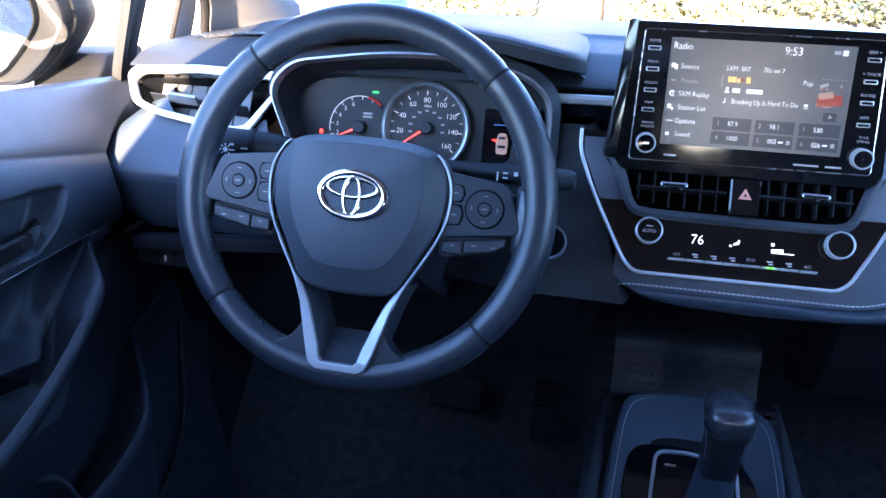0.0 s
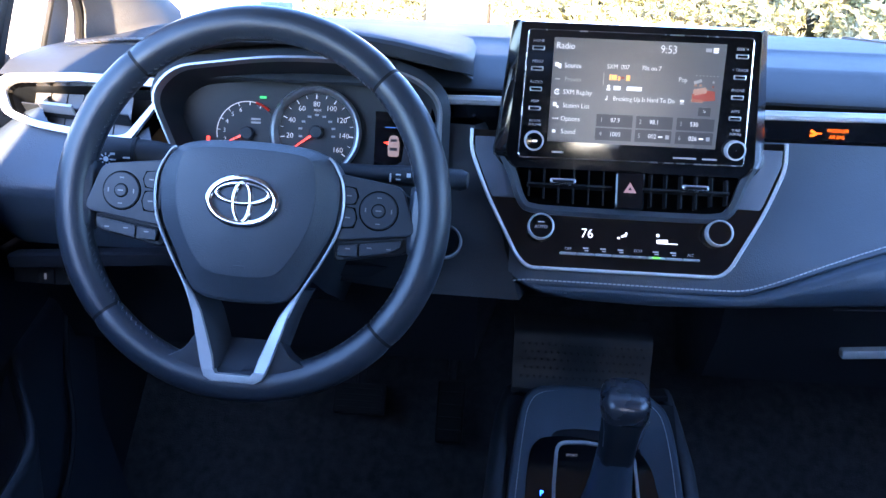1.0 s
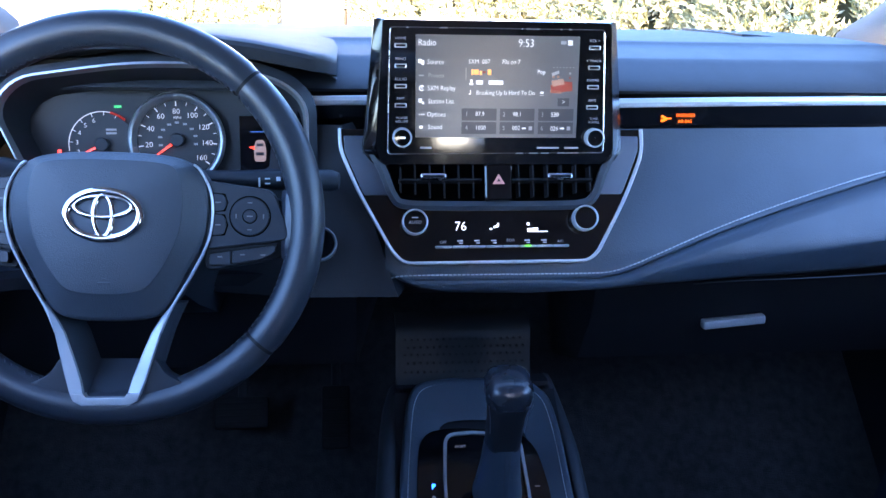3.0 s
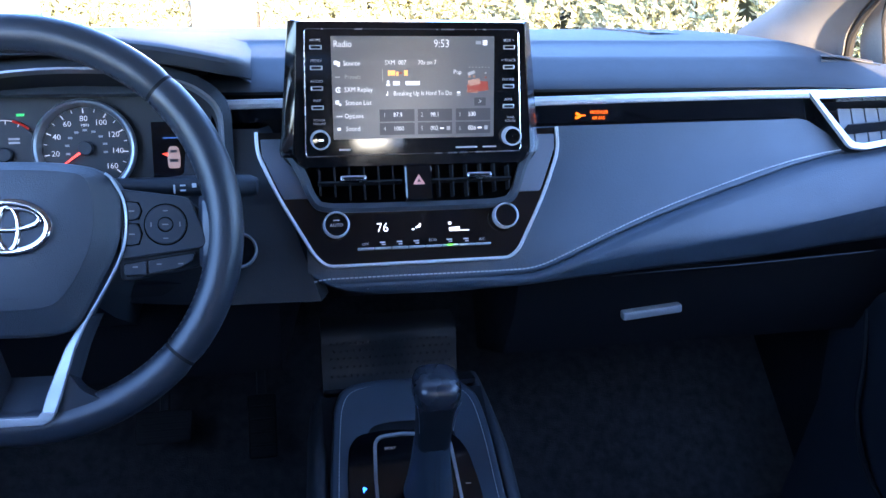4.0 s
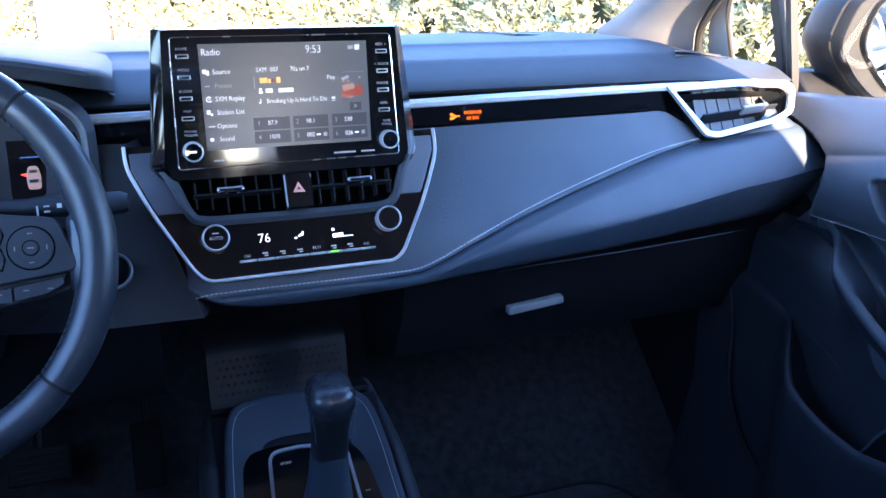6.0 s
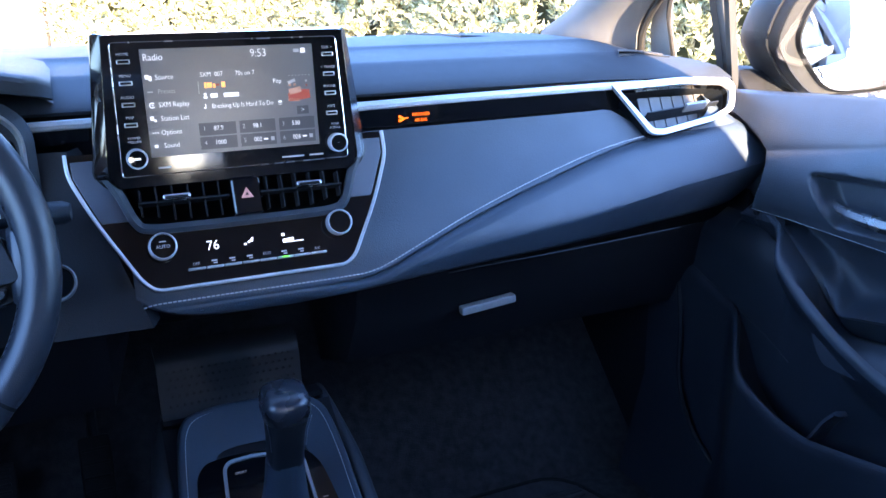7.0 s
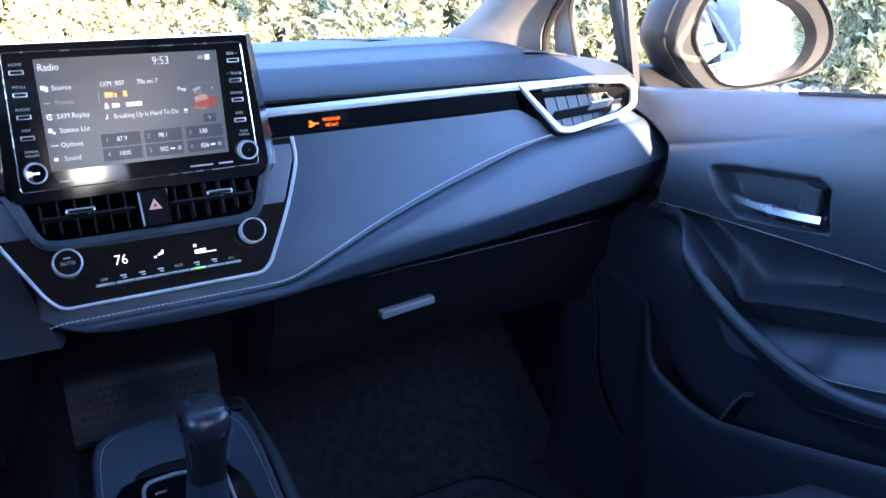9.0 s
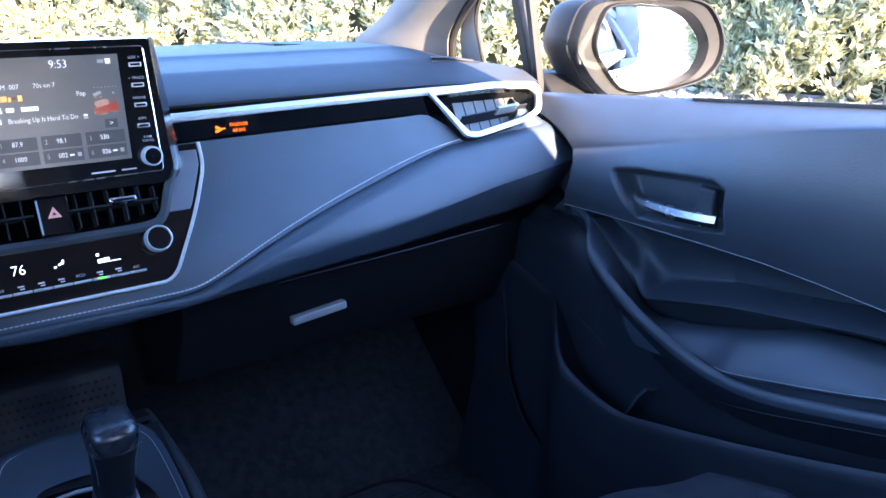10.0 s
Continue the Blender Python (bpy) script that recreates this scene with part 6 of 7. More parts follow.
def door(s):
    ob = thing("front_door", (s * 0.72, -0.3, 0.2), "charcoal front door panel with an armrest, bright handle and pale stitching, closed", "car door", "front doors")
    ys = [0.18, 0.15, 0.125] + [0.10 - 0.0028 * i for i in range(int(0.70 / 0.0028) + 1)] + [-0.64, -0.70, -0.80, -0.95]
    gap = 0.012 if s < 0 else 0.0
    upper, recess, pad, ridge, lower = [], [], [], [], []
    for y in ys:
        zb, zm = belt(y), line_at(y, SEAM)
        row = [(s * 0.775, y, zb - 0.012), (s * 0.762, y, zb + 0.003), (s * 0.752, y, zb + 0.004)]
        upper.append(row + [(s * door_x(y, z, gap), y, z) for z in [zb + (zm - zb) * j / 84 for j in range(85)]])
        for rows, sec in zip((recess, pad, ridge, lower), door_sections(y, gap)):
            rows.append([(s * x, y, z) for x, z in sec])
    part("panel", grid(upper), DOOR, ob, smooth=50)
    part("pull_recess", grid(recess), PULL_SHADE, ob, "pull recess, trim darkened to stand in for its shade", smooth=60)
    part("armrest_pad", grid([r for r in pad if r[0][1] < -0.127]), DOOR, ob, "padded charcoal armrest", smooth=60)
    part("bolster", grid(ridge), DOOR, ob, "swept bolster round the armrest", smooth=60)
    part("lower_panel", grid(lower), DOOR_LOW, ob, "dark hard plastic lower door with a pocket", smooth=50)
    part("window_seal", sweep([(s * 0.747, y, belt(y) + 0.004) for y in (-0.20, -0.3, -0.5, -0.95)], [(-0.002, -0.003), (0.002, -0.003), (0.002, 0.001), (-0.002, 0.001)]), SEAL, ob, "thin black window seal")
    part("outer_sill", sweep([(s * 0.775, y, belt(y) - 0.004) for y in (0.10, -0.2, -0.5, -0.95)], [(-0.016, -0.03), (0.02, -0.03), (0.02, 0.0), (-0.016, 0.004)]), PAINT, ob, "bright painted door edge outside the glass")
    line = []
    for i in range(105):
        y = 0.02 - 0.006 * i
        z = line_at(y, SEAM) + 0.0008
        line.append((s * (door_x(y, z, gap) - 0.0006), y, z))
    stitches(line, 0.0042, 0.0036, 0.00038, ob, THREAD)
    line = []
    for i in range(32):
        y = -0.325 - 0.008 * i
        sec = door_sections(y, gap)[1]
        line.append((s * (sec[-3][0] - 0.0006), y, sec[-3][1] + 0.0006))
    stitches(line, 0.0042, 0.0036, 0.00038, ob, THREAD)
    line = []
    for i in range(24):
        y = -0.30 - 0.012 * i
        z = 0.3580 + 0.276 * (-0.30 - y)
        line.append((s * (on_section(door_sections(y, gap)[3], z) - 0.0004), y, z))
    part("panel_crease", tube(line, 0.0008, n=5), HARD, ob)
    lever = curve_points([(s * 0.712, -0.146, 0.6010), (s * 0.697, -0.160, 0.5965), (s * 0.688, -0.186, 0.5940), (s * 0.6845, -0.225, 0.5935), (s * 0.6845, -0.265, 0.5945), (s * 0.689, -0.295, 0.5955)], 5)
    n = len(lever)
    part("handle", sweep(lever, [(-0.004, -0.0085), (0.003, -0.0085), (0.006, -0.002), (0.004, 0.006), (-0.004, 0.0065)], scales=[0.45 + 0.6 * ease(i / (n - 1) / 0.7) for i in range(n)]), BRIGHT, ob, "bright satin pull handle")
    part("lock_button", box(0.014, 0.026, 0.034, pose(s * 0.694, -0.276, 0.6165, 5, 0, 0), 0.004, 3), SOFT, ob, "small dark lock button")
    fin = [(s * 0.668, -0.203, 0.296), (s * 0.664, -0.214, 0.312), (s * 0.662, -0.226, 0.334), (s * 0.664, -0.239, 0.352)]
    part("pocket_divider", sweep(curve_points(fin, 4), [(-0.004, -0.016), (0.003, -0.016), (0.004, 0.0), (0.002, 0.006), (-0.002, 0.006), (-0.004, 0.0)], up=(-s, 0, 0.3)), DOOR, ob, smooth=60)
    seam = []
    for y, z in ((0.005, 0.409), (-0.0393, 0.394), (-0.0884, 0.3766), (-0.1195, 0.3604)):
        seam.append((s * (on_section(door_sections(y, gap)[3], z) - 0.0006), y, z))
    part("seam", tube(curve_points(seam, 4), 0.0009, n=5), HARD, ob)
    if s < 0:
        sw = part("switch_panel", box(0.05, 0.15, 0.008, pose(s * 0.705, -0.300, 0.472, -14, s * 6, 0), 0.003), GLOSS, ob, "gloss black window switch panel")
        for k in range(3):
            part("window_switch", box(0.014, 0.020, 0.007, pose(s * (0.698 + 0.016 * (k % 2)), -0.260 - 0.026 * k, 0.483 - 0.0065 * k + 0.003, -14, 0, 0), 0.002), HARD, sw)
            part("switch_edge", box(0.012, 0.002, 0.0016, pose(s * (0.698 + 0.016 * (k % 2)), -0.251 - 0.026 * k, 0.490 - 0.0065 * k, -14, 0, 0)), SILVER, sw)
    return ob


DOOR_LOW = material("lower door plastic", (0.015, 0.019, 0.027), 0.50, spec=0.32, grain=0.3, grain_size=900, vary=0.12, vary_size=12)
# door trim colour lowered to paint the shade under the recess overhang
PULL_SHADE = material("door trim darkened for shade", (0.022, 0.028, 0.038), 0.45, spec=0.4, grain=0.28, grain_size=1000, vary=0.08, vary_size=8)
DOOR = material("soft door trim", (0.040, 0.048, 0.062), 0.42, spec=0.5, grain=0.28, grain_size=1000, vary=0.1, vary_size=8, rough_vary=0.05)
for side in (-1, 1):
    door(side)

# ---- door mirrors ----


def door_mirror(s):
    ob = thing("door_mirror", (s * 0.80, 0.05, 0.70), "dark grey door mirror outside the side window", "door mirror", "door mirrors")
    out = [(0.786, 0.772), (0.792, 0.800), (0.806, 0.836), (0.834, 0.8470), (0.900, 0.851), (0.990, 0.848), (1.022, 0.838), (1.046, 0.805), (1.0564, 0.775), (1.050, 0.742), (1.022, 0.716), (0.955, 0.700), (0.8823, 0.6935), (0.845, 0.6975), (0.812, 0.730)]
    face = [(0.8234, 0.772), (0.827, 0.800), (0.840, 0.830), (0.858, 0.8365), (0.905, 0.838), (0.968, 0.833), (0.998, 0.815), (1.016, 0.790), (1.022, 0.7715), (1.016, 0.745), (1.000, 0.726), (0.955, 0.7095), (0.9006, 0.7040), (0.872, 0.7090), (0.846, 0.738)]
    o, f0 = (rounded(line, 0.016, 3) for line in (out, face))
    o, f0 = ([(x, z, 0) for x, z in line] for line in (o, f0))
    c = (0.925, 0.772)

    def ring(line, f, y, dx=0.0, slope=0.30, dz=0.0):
        return [(s * (c[0] + (x - c[0]) * f + dx), y + slope * (0.93 - x), c[1] + (z - c[1]) * f + dz) for x, z, _ in line]

    def glass_ring(f):
        pts = [(c[0] + (x - c[0]) * f, c[1] + (z - c[1]) * f) for x, z, _ in f0]
        return [(s * x, 0.046 + 0.50 * (0.93 - x) + 0.4 * ((x - 0.93) ** 2 + (z - c[1]) ** 2) + 0.065 * (z - c[1]), z) for x, z in pts]

    part("rim", grid([ring(o, 1.0, 0.035), ring(o, 1.0, 0.016), ring(o, 0.988, 0.011), ring(o, 0.965, 0.012), ring(o, 0.955, 0.020), ring(f0, 1.055, 0.022)], close_v=True), MIRROR_GREY, ob, "dark grey rim", smooth=25)
    part("inner_rim", grid([ring(f0, 1.055, 0.022), ring(f0, 1.045, 0.013), ring(f0, 1.030, 0.012), ring(f0, 1.012, 0.020), ring(f0, 0.995, 0.048)], close_v=True), MIRROR_GREY, ob, smooth=25)
    part("shell", grid([ring(o, 1.0, 0.035), ring(o, 1.0, 0.060), ring(o, 0.975, 0.095, 0.004, 0.24), ring(o, 0.93, 0.128, 0.010, 0.16), ring(o, 0.78, 0.158, 0.012, 0.1), ring(o, 0.4, 0.176, 0.02, 0), ring(o, 0.005, 0.180, 0.02, 0)], close_v=True), MIRROR_GREY, ob, "dark grey housing", smooth=60)
    part("shell_lip", tube([Vector(p) for p in ring(o, 1.004, 0.033)], 0.0022, True, 6), MIRROR_GREY, ob)
    part("glass", grid([glass_ring(f) for f in (1.0, 0.75, 0.5, 0.25, 0.02)], close_v=True, cap=True), MIRROR, ob, "mirror glass", smooth=80)
    foot = [[(0.779, 0.12, 0.7285), (0.783, 0.21, 0.7285), (0.885, 0.21, 0.722), (0.872, 0.105, 0.722)], [(0.772, 0.095, 0.712), (0.778, 0.21, 0.712), (0.872, 0.21, 0.706), (0.860, 0.08, 0.706)], [(0.766, 0.06, 0.683), (0.768, 0.21, 0.683), (0.855, 0.21, 0.680), (0.848, 0.055, 0.680)]]
    part("foot", bevelled(grid([[(s * x, y, z) for x, y, z in r] for r in foot], close_v=True, cap=True), 0.004, 2), MIRROR_GREY, ob, "dark grey mirror foot")


MIRROR_GREY = material("grey mirror plastic", (0.016, 0.0165, 0.0175), 0.58, spec=0.15, vary=0.05, vary_size=200)
for side in (-1, 1):
    door_mirror(side)

# ---- the flank of the car, seen in the mirrors ----
for s in (-1, 1):
    flank = thing("car_flank", (s * 0.86, -1.5, 0.0), "bright silver outer side of the car", "car body", "car sides", "structure")
    rows = [[(s * (x + 0.03 * b), y, z) for x, z in ((0.79, 0.70), (0.85, 0.66), (0.875, 0.55), (0.88, 0.35), (0.86, 0.05), (0.80, -0.12))] for y, b in ((-0.02, -1.0), (-0.5, -0.4), (-1.0, 0), (-1.8, 0), (-2.6, -1.0), (-3.0, -3.0))]
    part("door_skin", shell(rows, 0.012), PAINT, flank)
    for y in (-0.55, -1.55):
        part("door_gap", tube([(s * 0.800, y, 0.70), (s * 0.874, y, 0.60), (s * 0.888, y, 0.40), (s * 0.87, y, 0.05)], 0.004, n=6), SEAL, flank)
    part("door_pull", box(0.03, 0.16, 0.03, pose(s * 0.885, -0.80, 0.58), 0.008), PAINT, flank)

# ---- seat and mats ----


def front_seat(cx, name, label, bx):
    ob = thing(name, (cx, -0.65, 0.05), label, "car seat", "front seats")
    rows = []
    for i in range(25):
        u = -1 + 2 * i / 24
        x = cx + 0.225 * u
        b = 0.055 * ease((abs(u) - 0.45) / 0.35) - 0.05 * ease((abs(u) - 0.86) / 0.14)
        f = 0.05 * u * u
        rows.append([(x, -0.30 - f, 0.16), (x, -0.292 - f, 0.262 - f * 0.8), (x, -0.305 - f, 0.288 - f * 0.8), (x, -0.36, 0.300 - f * 0.6 + b * 0.3), (x, -0.46, 0.272 + b), (x, -0.62, 0.255 + b), (x, -0.80, 0.235 + b), (x, -0.84, 0.10)])
    part("cushion", grid(rows), FABRIC, ob, smooth=80)
    rows = []
    # backrest and headrest are out of view, placed to block sun from behind
    for i in range(17):
        u = -1 + 2 * i / 16
        x = bx + 0.235 * u * (1 if cx > 0 or u < 0 else 0.90)
        b = 0.04 * ease((abs(u) - 0.5) / 0.35)
        rows.append([(x, -0.94 + b, 0.22), (x, -1.00 + b, 0.45), (x, -1.07 + b, 0.72), (x, -1.11 + b * 0.5, 0.86), (x, -1.16, 0.88), (x, -1.20, 0.84), (x, -1.12, 0.40), (x, -1.06, 0.15)])
    part("backrest", grid(rows), FABRIC, ob, smooth=80)
    part("headrest", box(0.30, 0.10, 0.24, pose(bx - (0.03 if cx < 0 else 0), -1.15, 0.965, -8, 0, 0), 0.03, 3), FABRIC, ob)
    return ob


front_seat(0.46, "passenger_seat", "dark fabric front passenger seat", 0.40)
front_seat(-0.37, "front_seat", "dark front seat on the driving side, unseen, added to block sun", -0.37)
# unseen box, added to keep rear sun off the console
store = thing("sun_block_box", (-0.01, -0.68, 0.0), "unseen dark box between the front seats, added to block sun", "storage box")
part("bin", box(0.29, 0.40, 0.40, pose(-0.01, -0.68, 0.20), 0.012), HARD, store)
part("lid", box(0.37, 0.42, 0.08, pose(-0.005, -0.68, 0.438), 0.02, 3), FABRIC, store, "padded lid")
# unseen bench, added; headrest gaps are sized to shape the screen glare
bench = thing("rear_bench_blocker", (0, -1.5, 0.1), "dark rear bench, unseen, added to block sun and shape glare", "car seat")
part("cushion", grid([[(x, -1.02, 0.10), (x, -1.02, 0.30), (x, -1.06, 0.34), (x, -1.30, 0.33), (x, -1.50, 0.30)] for x in (-0.66, -0.4, -0.02, 0.02, 0.4, 0.66)]), FABRIC, bench, smooth=70)
part("backrest", grid([[(x, -1.46, 0.28), (x, -1.56, 0.45), (x, -1.66, 0.64), (x, -1.72, 0.70), (x, -1.80, 0.68), (x, -1.80, 0.2)] for x in (-0.66, -0.4, -0.02, 0.02, 0.4, 0.66)]), FABRIC, bench, smooth=70)
for x, w in ((-0.48, 0.26), (-0.06, 0.33), (0.47, 0.32)):
    part("headrest", box(w, 0.10, 0.28, pose(x, -1.78, 0.83, -8, 0, 0), 0.03, 3), FABRIC, bench)
for s, cx in ((-1, -0.36), (1, 0.40)):
    mt = thing("floor_mat", (cx, 0.0, 0.0), "dark ribbed floor mat on the carpet", "floor mat", "floor mats")
    m_out = rounded([(cx - 0.20, -0.30), (cx + 0.20, -0.30), (cx + 0.22, 0.05), (cx + 0.16, 0.215), (cx - 0.16, 0.215), (cx - 0.21, 0.05)], 0.06, 5)
    part("base", prism(m_out, 0.008, pose(0, 0, 0.014, -90, 0, 0), 0.002), MAT, mt)
    part("border", tube([(x, y, 0.013) for x, y in m_out], 0.0045, True, 6), RUBBER, mt)
    for k in range(40):
        part("rib", box(0.34, 0.0045, 0.003, pose(cx, -0.28 + 0.0115 * k, 0.0152)), MAT, mt)

# ---- outside: raised bed, hedge, pale wall and post ----
GROUND = material("pale concrete", (0.36, 0.345, 0.32), 0.9, grain=0.5, grain_size=40, vary=0.15, vary_size=0.7)
ground = bmesh.new()
bmesh.ops.create_grid(ground, x_segments=1, y_segments=1, size=400)
ground.transform(Matrix.Translation((0, 0, -0.30)))
solo("ground", ground, GROUND, "pale sunlit paved ground around the car", "ground", kind="structure")
SOIL = material("pebbled planting bed", (0.40, 0.33, 0.28), 0.95, grain=1.0, grain_size=25, vary=0.45, vary_size=14)
bed = bmesh.new()
box(2.5, 11, 0.66, pose(3.48, 2.86, 0.03, 0, 0, 24.7), 0.02, bm=bed)
box(12, 2.5, 0.54, pose(-3.02, 6.9, -0.03), 0.02, bm=bed)
solo("planting_bed", bed, SOIL, "raised pale planting bed under the hedge", "planting bed", kind="structure")
peb = random.Random(4)
pb = bmesh.new()
for k in range(700):
    one = bmesh.new()
    bmesh.ops.create_icosphere(one, subdivisions=1, radius=1)
    r = peb.uniform(0.012, 0.035)
    one.transform(pose(2.71, 2.5, 0, 0, 0, 24.7) @ Matrix.Translation((peb.uniform(-0.38, -0.02), peb.uniform(-3.2, 3.4), 0.362 + r * 0.3)) @ Euler((peb.random() * 3, peb.random() * 3, peb.random() * 3)).to_matrix().to_4x4() @ Matrix.Diagonal((r, r * peb.uniform(0.6, 1), r * 0.6, 1)))
    merge(pb, one)
solo("pebbles", pb, SOIL, "pale pebbles along the hedge foot", "pebbles", kind="stuff")


def leaf_material():
    m = bpy.data.materials.new("hedge leaf")
    m.use_nodes = True
    nt = m.node_tree
    b = nt.nodes["Principled BSDF"]
    g = nt.nodes.new("ShaderNodeNewGeometry")
    ramp = nt.nodes.new("ShaderNodeValToRGB")
    ramp.color_ramp.elements[0].color = (0.14, 0.15, 0.065, 1)
    ramp.color_ramp.elements[1].color = (0.60, 0.595, 0.46, 1)
    mid = ramp.color_ramp.elements.new(0.5)
    mid.color = (0.37, 0.375, 0.21, 1)
    nt.links.new(g.outputs["Random Per Island"], ramp.inputs[0])
    nt.links.new(ramp.outputs[0], b.inputs["Base Color"])
    b.inputs["Roughness"].default_value = 0.5
    b.inputs["Specular IOR Level"].default_value = 0.3
    tl = nt.nodes.new("ShaderNodeBsdfTranslucent")
    nt.links.new(ramp.outputs[0], tl.inputs[0])
    mx = nt.nodes.new("ShaderNodeMixShader")
    mx.inputs[0].default_value = 0.25
    nt.links.new(b.outputs[0], mx.inputs[1])
    nt.links.new(tl.outputs[0], mx.inputs[2])
    nt.links.new(mx.outputs[0], nt.nodes["Material Output"].inputs[0])
    return m


LEAF = leaf_material()


def hedge(name, n, place, seed, size):
    """A mass of small folded leaves; place(r) gives a spot on the hedge's face and its outward way."""
    rng = np.random.default_rng(seed)
    verts, faces = np.empty((n, 6, 3)), []
    for k in range(n):
        p, out = place(rng)
        d = rng.normal(size=3) * 0.35 + out + np.array((0, 0, 0.25))
        d /= np.linalg.norm(d)
        side = np.cross(d, rng.normal(size=3))
        side /= np.linalg.norm(side)
        up = np.cross(side, d)
        ln = size * rng.uniform(0.6, 1.25)
        w = ln * rng.uniform(0.13, 0.20)
        verts[k] = (p, p + d * ln * 0.45 + side * w + up * w * 0.5, p + d * ln - up * ln * 0.12, p + d * ln * 0.45 - side * w + up * w * 0.5, p + d * ln * 0.4, p + d * ln * 0.8 - up * ln * 0.04)
        a = 6 * k
        faces += [(a, a + 1, a + 5, a + 4), (a + 1, a + 2, a + 5), (a, a + 4, a + 5, a + 3), (a + 3, a + 5, a + 2)]
    me = bpy.data.meshes.new(name)
    me.from_pydata(verts.reshape(-1, 3).tolist(), [], faces)
    me.materials.append(LEAF)
    return me


def bump(a, b):
    return 0.10 * math.sin(a * 2.1 + 0.7) + 0.07 * math.sin(a * 5.3 + b * 3.1) + 0.05 * math.sin(b * 7.7 + a * 9.0)


def sprigs(n, seed, spot):
    """Shoots that stand out of the hedge: foot, way and length of each."""
    g = np.random.default_rng(seed)
    feet = np.array([spot(g) for _ in range(n)])
    ways = g.normal(size=(n, 3)) * 0.38 + np.array((-0.42, -0.45, 0.75))
    ways /= np.linalg.norm(ways, axis=1)[:, None]
    return feet, ways, g.uniform(0.10, 0.26, n)


def leaf_on(shoots, rng):
    """A spot along one shoot, with the way its leaf points."""
    k = rng.integers(0, len(shoots[2]))
    t = rng.random() ** 0.8
    v = rng.normal(size=3) * 0.6 + shoots[1][k] * (0.5 + t)
    return shoots[0][k] + shoots[1][k] * shoots[2][k] * t + rng.normal(size=3) * 0.006, v


def hedge_x(y):
    """The hedge beside the car runs slantwise towards the one in front."""
    return 3.45 - 0.46 * (y - 0.9)


def right_spot(g):
    y, z = g.uniform(-0.8, 5.9), g.uniform(0.34, 1.42)
    return hedge_x(y) - bump(y, z) - 0.25 * max(0, 0.5 - z), y, z


def front_spot(g):
    x = g.uniform(-0.18, 1.6) if g.random() < 0.65 else g.uniform(-1.75, -0.74)
    z = g.uniform(0.22, 1.25)
    return x, 5.78 - bump(x, z), z


RIGHT_SHOOTS, FRONT_SHOOTS = sprigs(3600, 21, right_spot), sprigs(1500, 22, front_spot)


def right_face(rng):
    return leaf_on(RIGHT_SHOOTS, rng)


def front_face(rng):
    return leaf_on(FRONT_SHOOTS, rng)


for me, lab in ((hedge("hedge", 92000, right_face, 1, 0.060), "dense sunlit yellow-green hedge beside the car"), (hedge("hedge", 32000, front_face, 2, 0.062), "dense sunlit yellow-green hedge in front of the car")):
    tagged(new("hedge", me), lab, "hedge", kind="stuff")
# plain dark boxes behind the leaves paint the shade between them
CORE_SHADE = material("hedge inside", (0.055, 0.058, 0.020), 0.95, vary=0.4, vary_size=12)
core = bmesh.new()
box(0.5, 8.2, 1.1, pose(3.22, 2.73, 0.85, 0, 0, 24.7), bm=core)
solo("hedge_shade_core", core, CORE_SHADE, "plain dark block inside the hedge, standing in for its shade", "hedge inside", kind="stuff")
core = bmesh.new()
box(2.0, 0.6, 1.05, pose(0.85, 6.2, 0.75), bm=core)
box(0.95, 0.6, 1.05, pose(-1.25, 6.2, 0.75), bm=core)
solo("hedge_shade_core", core, CORE_SHADE, "plain dark block inside the hedge, standing in for its shade", "hedge inside", kind="stuff")
post = thing("post", (-0.23, 5.6, 0.24), "slim dark post at the hedge gap", "post")
part("shaft", tube([(-0.23, 5.6, 0.2), (-0.225, 5.6, 0.9), (-0.23, 5.6, 1.5)], 0.018, n=10), material("weathered post", (0.030, 0.024, 0.016), 0.85, vary=0.3, vary_size=20), post)
WALL = material("white rendered wall", (0.80, 0.79, 0.76), 0.9, grain=0.4, grain_size=60, vary=0.06, vary_size=3)
house = thing("house", (-1, 9.2, -0.3), "white rendered house wall behind the hedge gap", "house")
part("wall", box(9.0, 0.3, 3.2, pose(-3.0, 9.2, 1.3), 0.01), WALL, house)
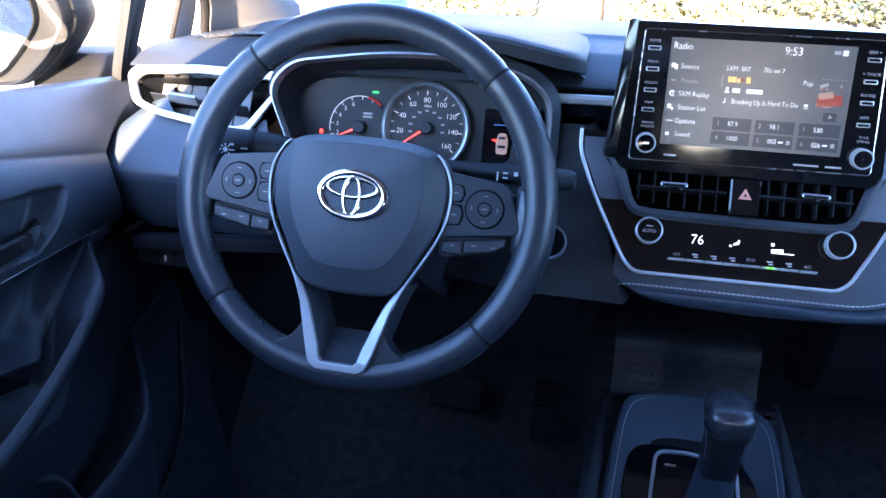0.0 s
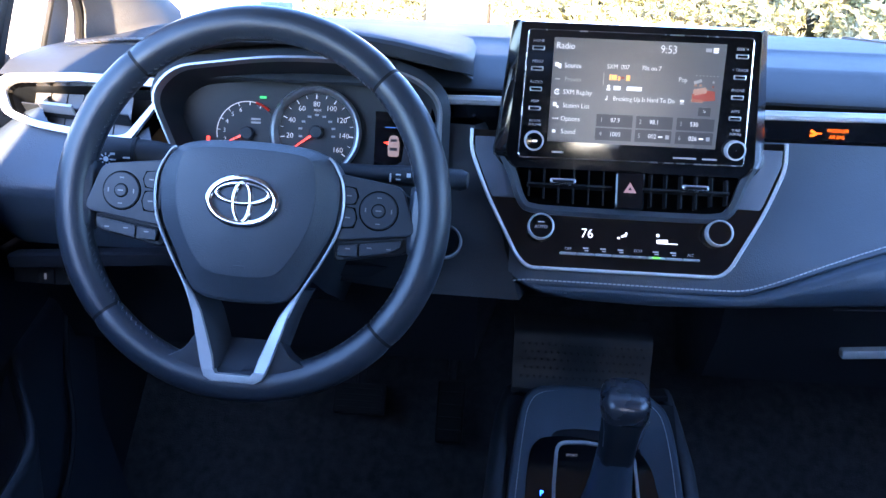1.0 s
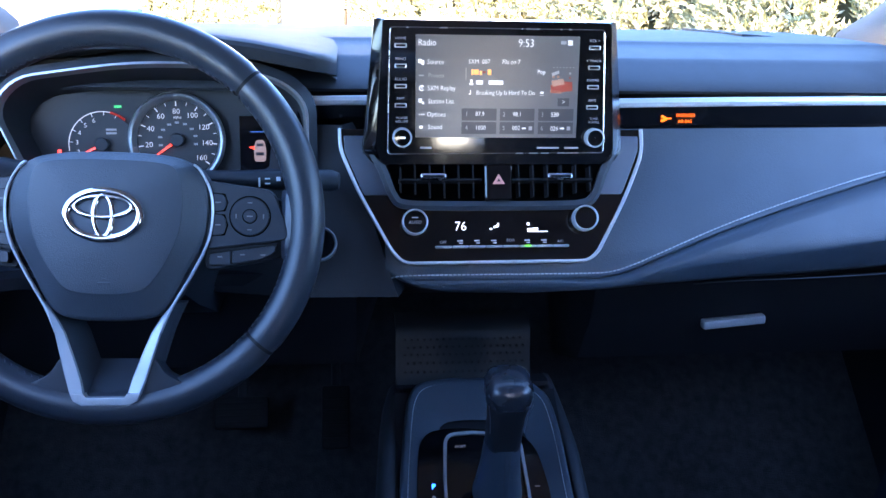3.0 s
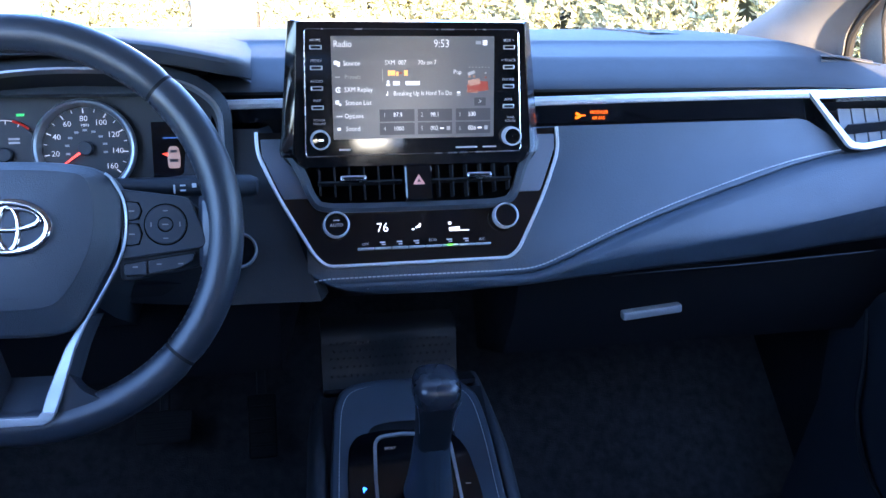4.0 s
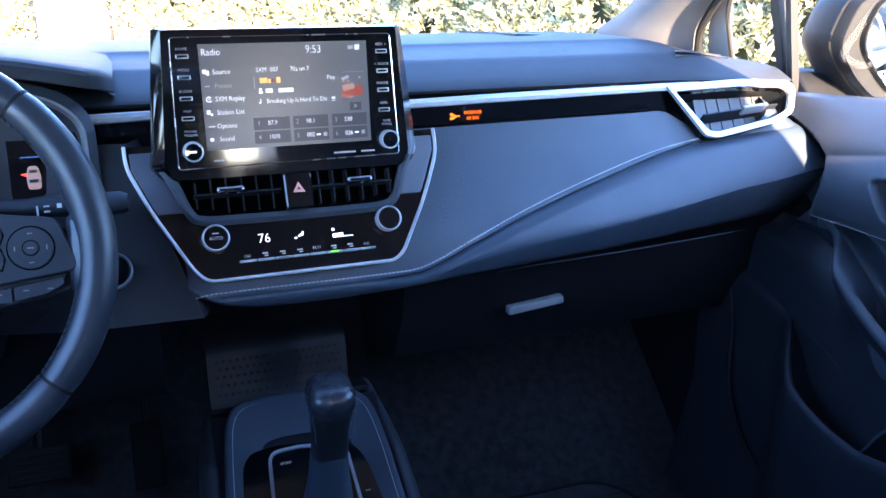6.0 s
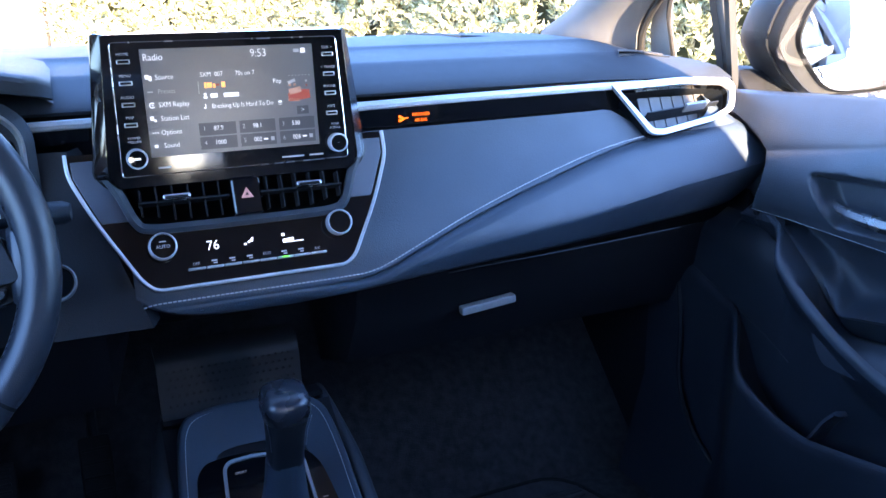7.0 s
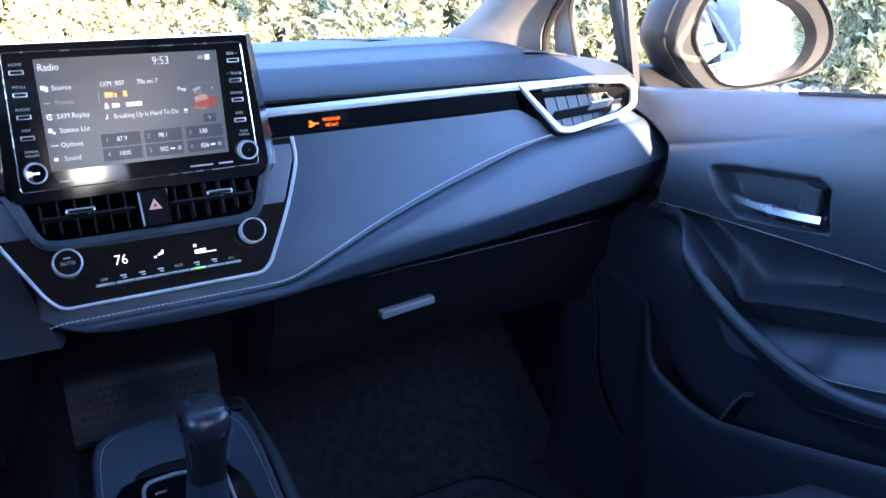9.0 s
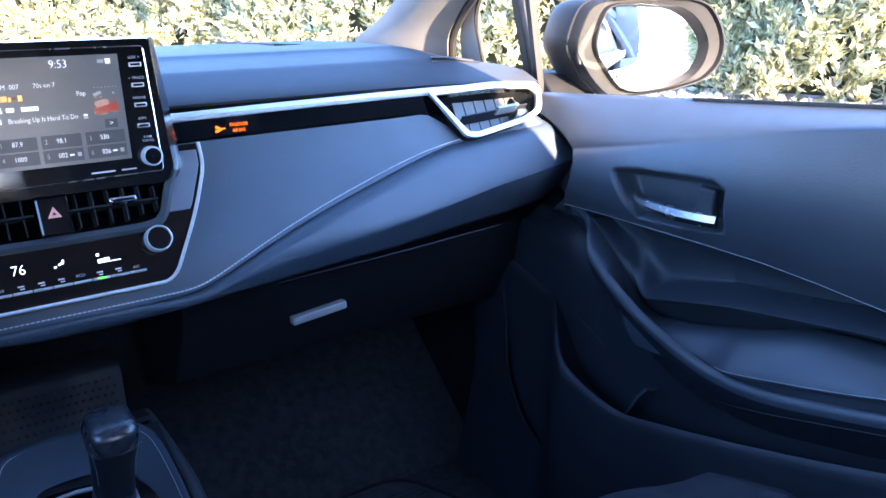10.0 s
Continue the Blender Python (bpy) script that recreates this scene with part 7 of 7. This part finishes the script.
part("eave", box(9.3, 0.6, 0.12, pose(-3.0, 9.05, 2.95), 0.01), WALL, house)

# behind the car: a small tree and a low pale building, for the mirrors
tree = thing("tree", (2.6, -11.5, -0.3), "small leafy tree behind the car", "tree")
BARK = material("tree bark", (0.14, 0.11, 0.08), 0.9, grain=0.8, grain_size=30, vary=0.3, vary_size=8)
part("trunk", tube([(2.6, -11.5, -0.3), (2.65, -11.5, 0.3), (2.6, -11.55, 0.9), (2.66, -11.5, 1.6)], 0.13, n=10, scales=[1.2, 1.0, 0.8, 0.4]), BARK, tree)
for k in range(7):
    a = k * 0.9
    part("limb", tube([(2.62, -11.5, 0.4 + 0.10 * k), (2.62 + 0.32 * math.cos(a), -11.5 + 0.32 * math.sin(a), 0.8 + 0.12 * k), (2.62 + 0.6 * math.cos(a), -11.5 + 0.6 * math.sin(a), 1.0 + 0.16 * k)], 0.05, n=7, scales=[1, 0.6, 0.25]), BARK, tree)


def crown_spot(rng):
    k = rng.integers(0, 16)
    g = np.random.default_rng(int(k) + 50)
    c = np.array((2.62, -11.5, 1.25)) + g.normal(size=3) * np.array((0.32, 0.5, 0.45))
    v = rng.normal(size=3)
    v /= np.linalg.norm(v)
    return c + v * 0.36 * rng.random() ** 0.4, v


crown = new("crown", hedge("crown", 12000, crown_spot, 9, 0.16))
crown.parent = tree
crown.matrix_parent_inverse = PLACES[tree.name].inverted()
lodge = thing("building", (7.0, -19, -0.3), "low pale building with dark windows far behind the car", "building")
part("wall", box(9.0, 5.0, 3.0, pose(7.4, -20, 1.2), 0.02), WALL, lodge)
part("roof", box(9.8, 5.8, 0.3, pose(7.4, -20, 2.85), 0.03), material("grey roofing", (0.2, 0.2, 0.21), 0.8, vary=0.2, vary_size=2), lodge)
for k in range(4):
    w = part("window", box(1.1, 0.12, 1.2, pose(4.2 + 1.9 * k, -17.46, 1.3), 0.02), GLOSS, lodge)
    part("sill", box(1.25, 0.2, 0.06, pose(4.2 + 1.9 * k, -17.42, 0.67), 0.01), WALL, w)
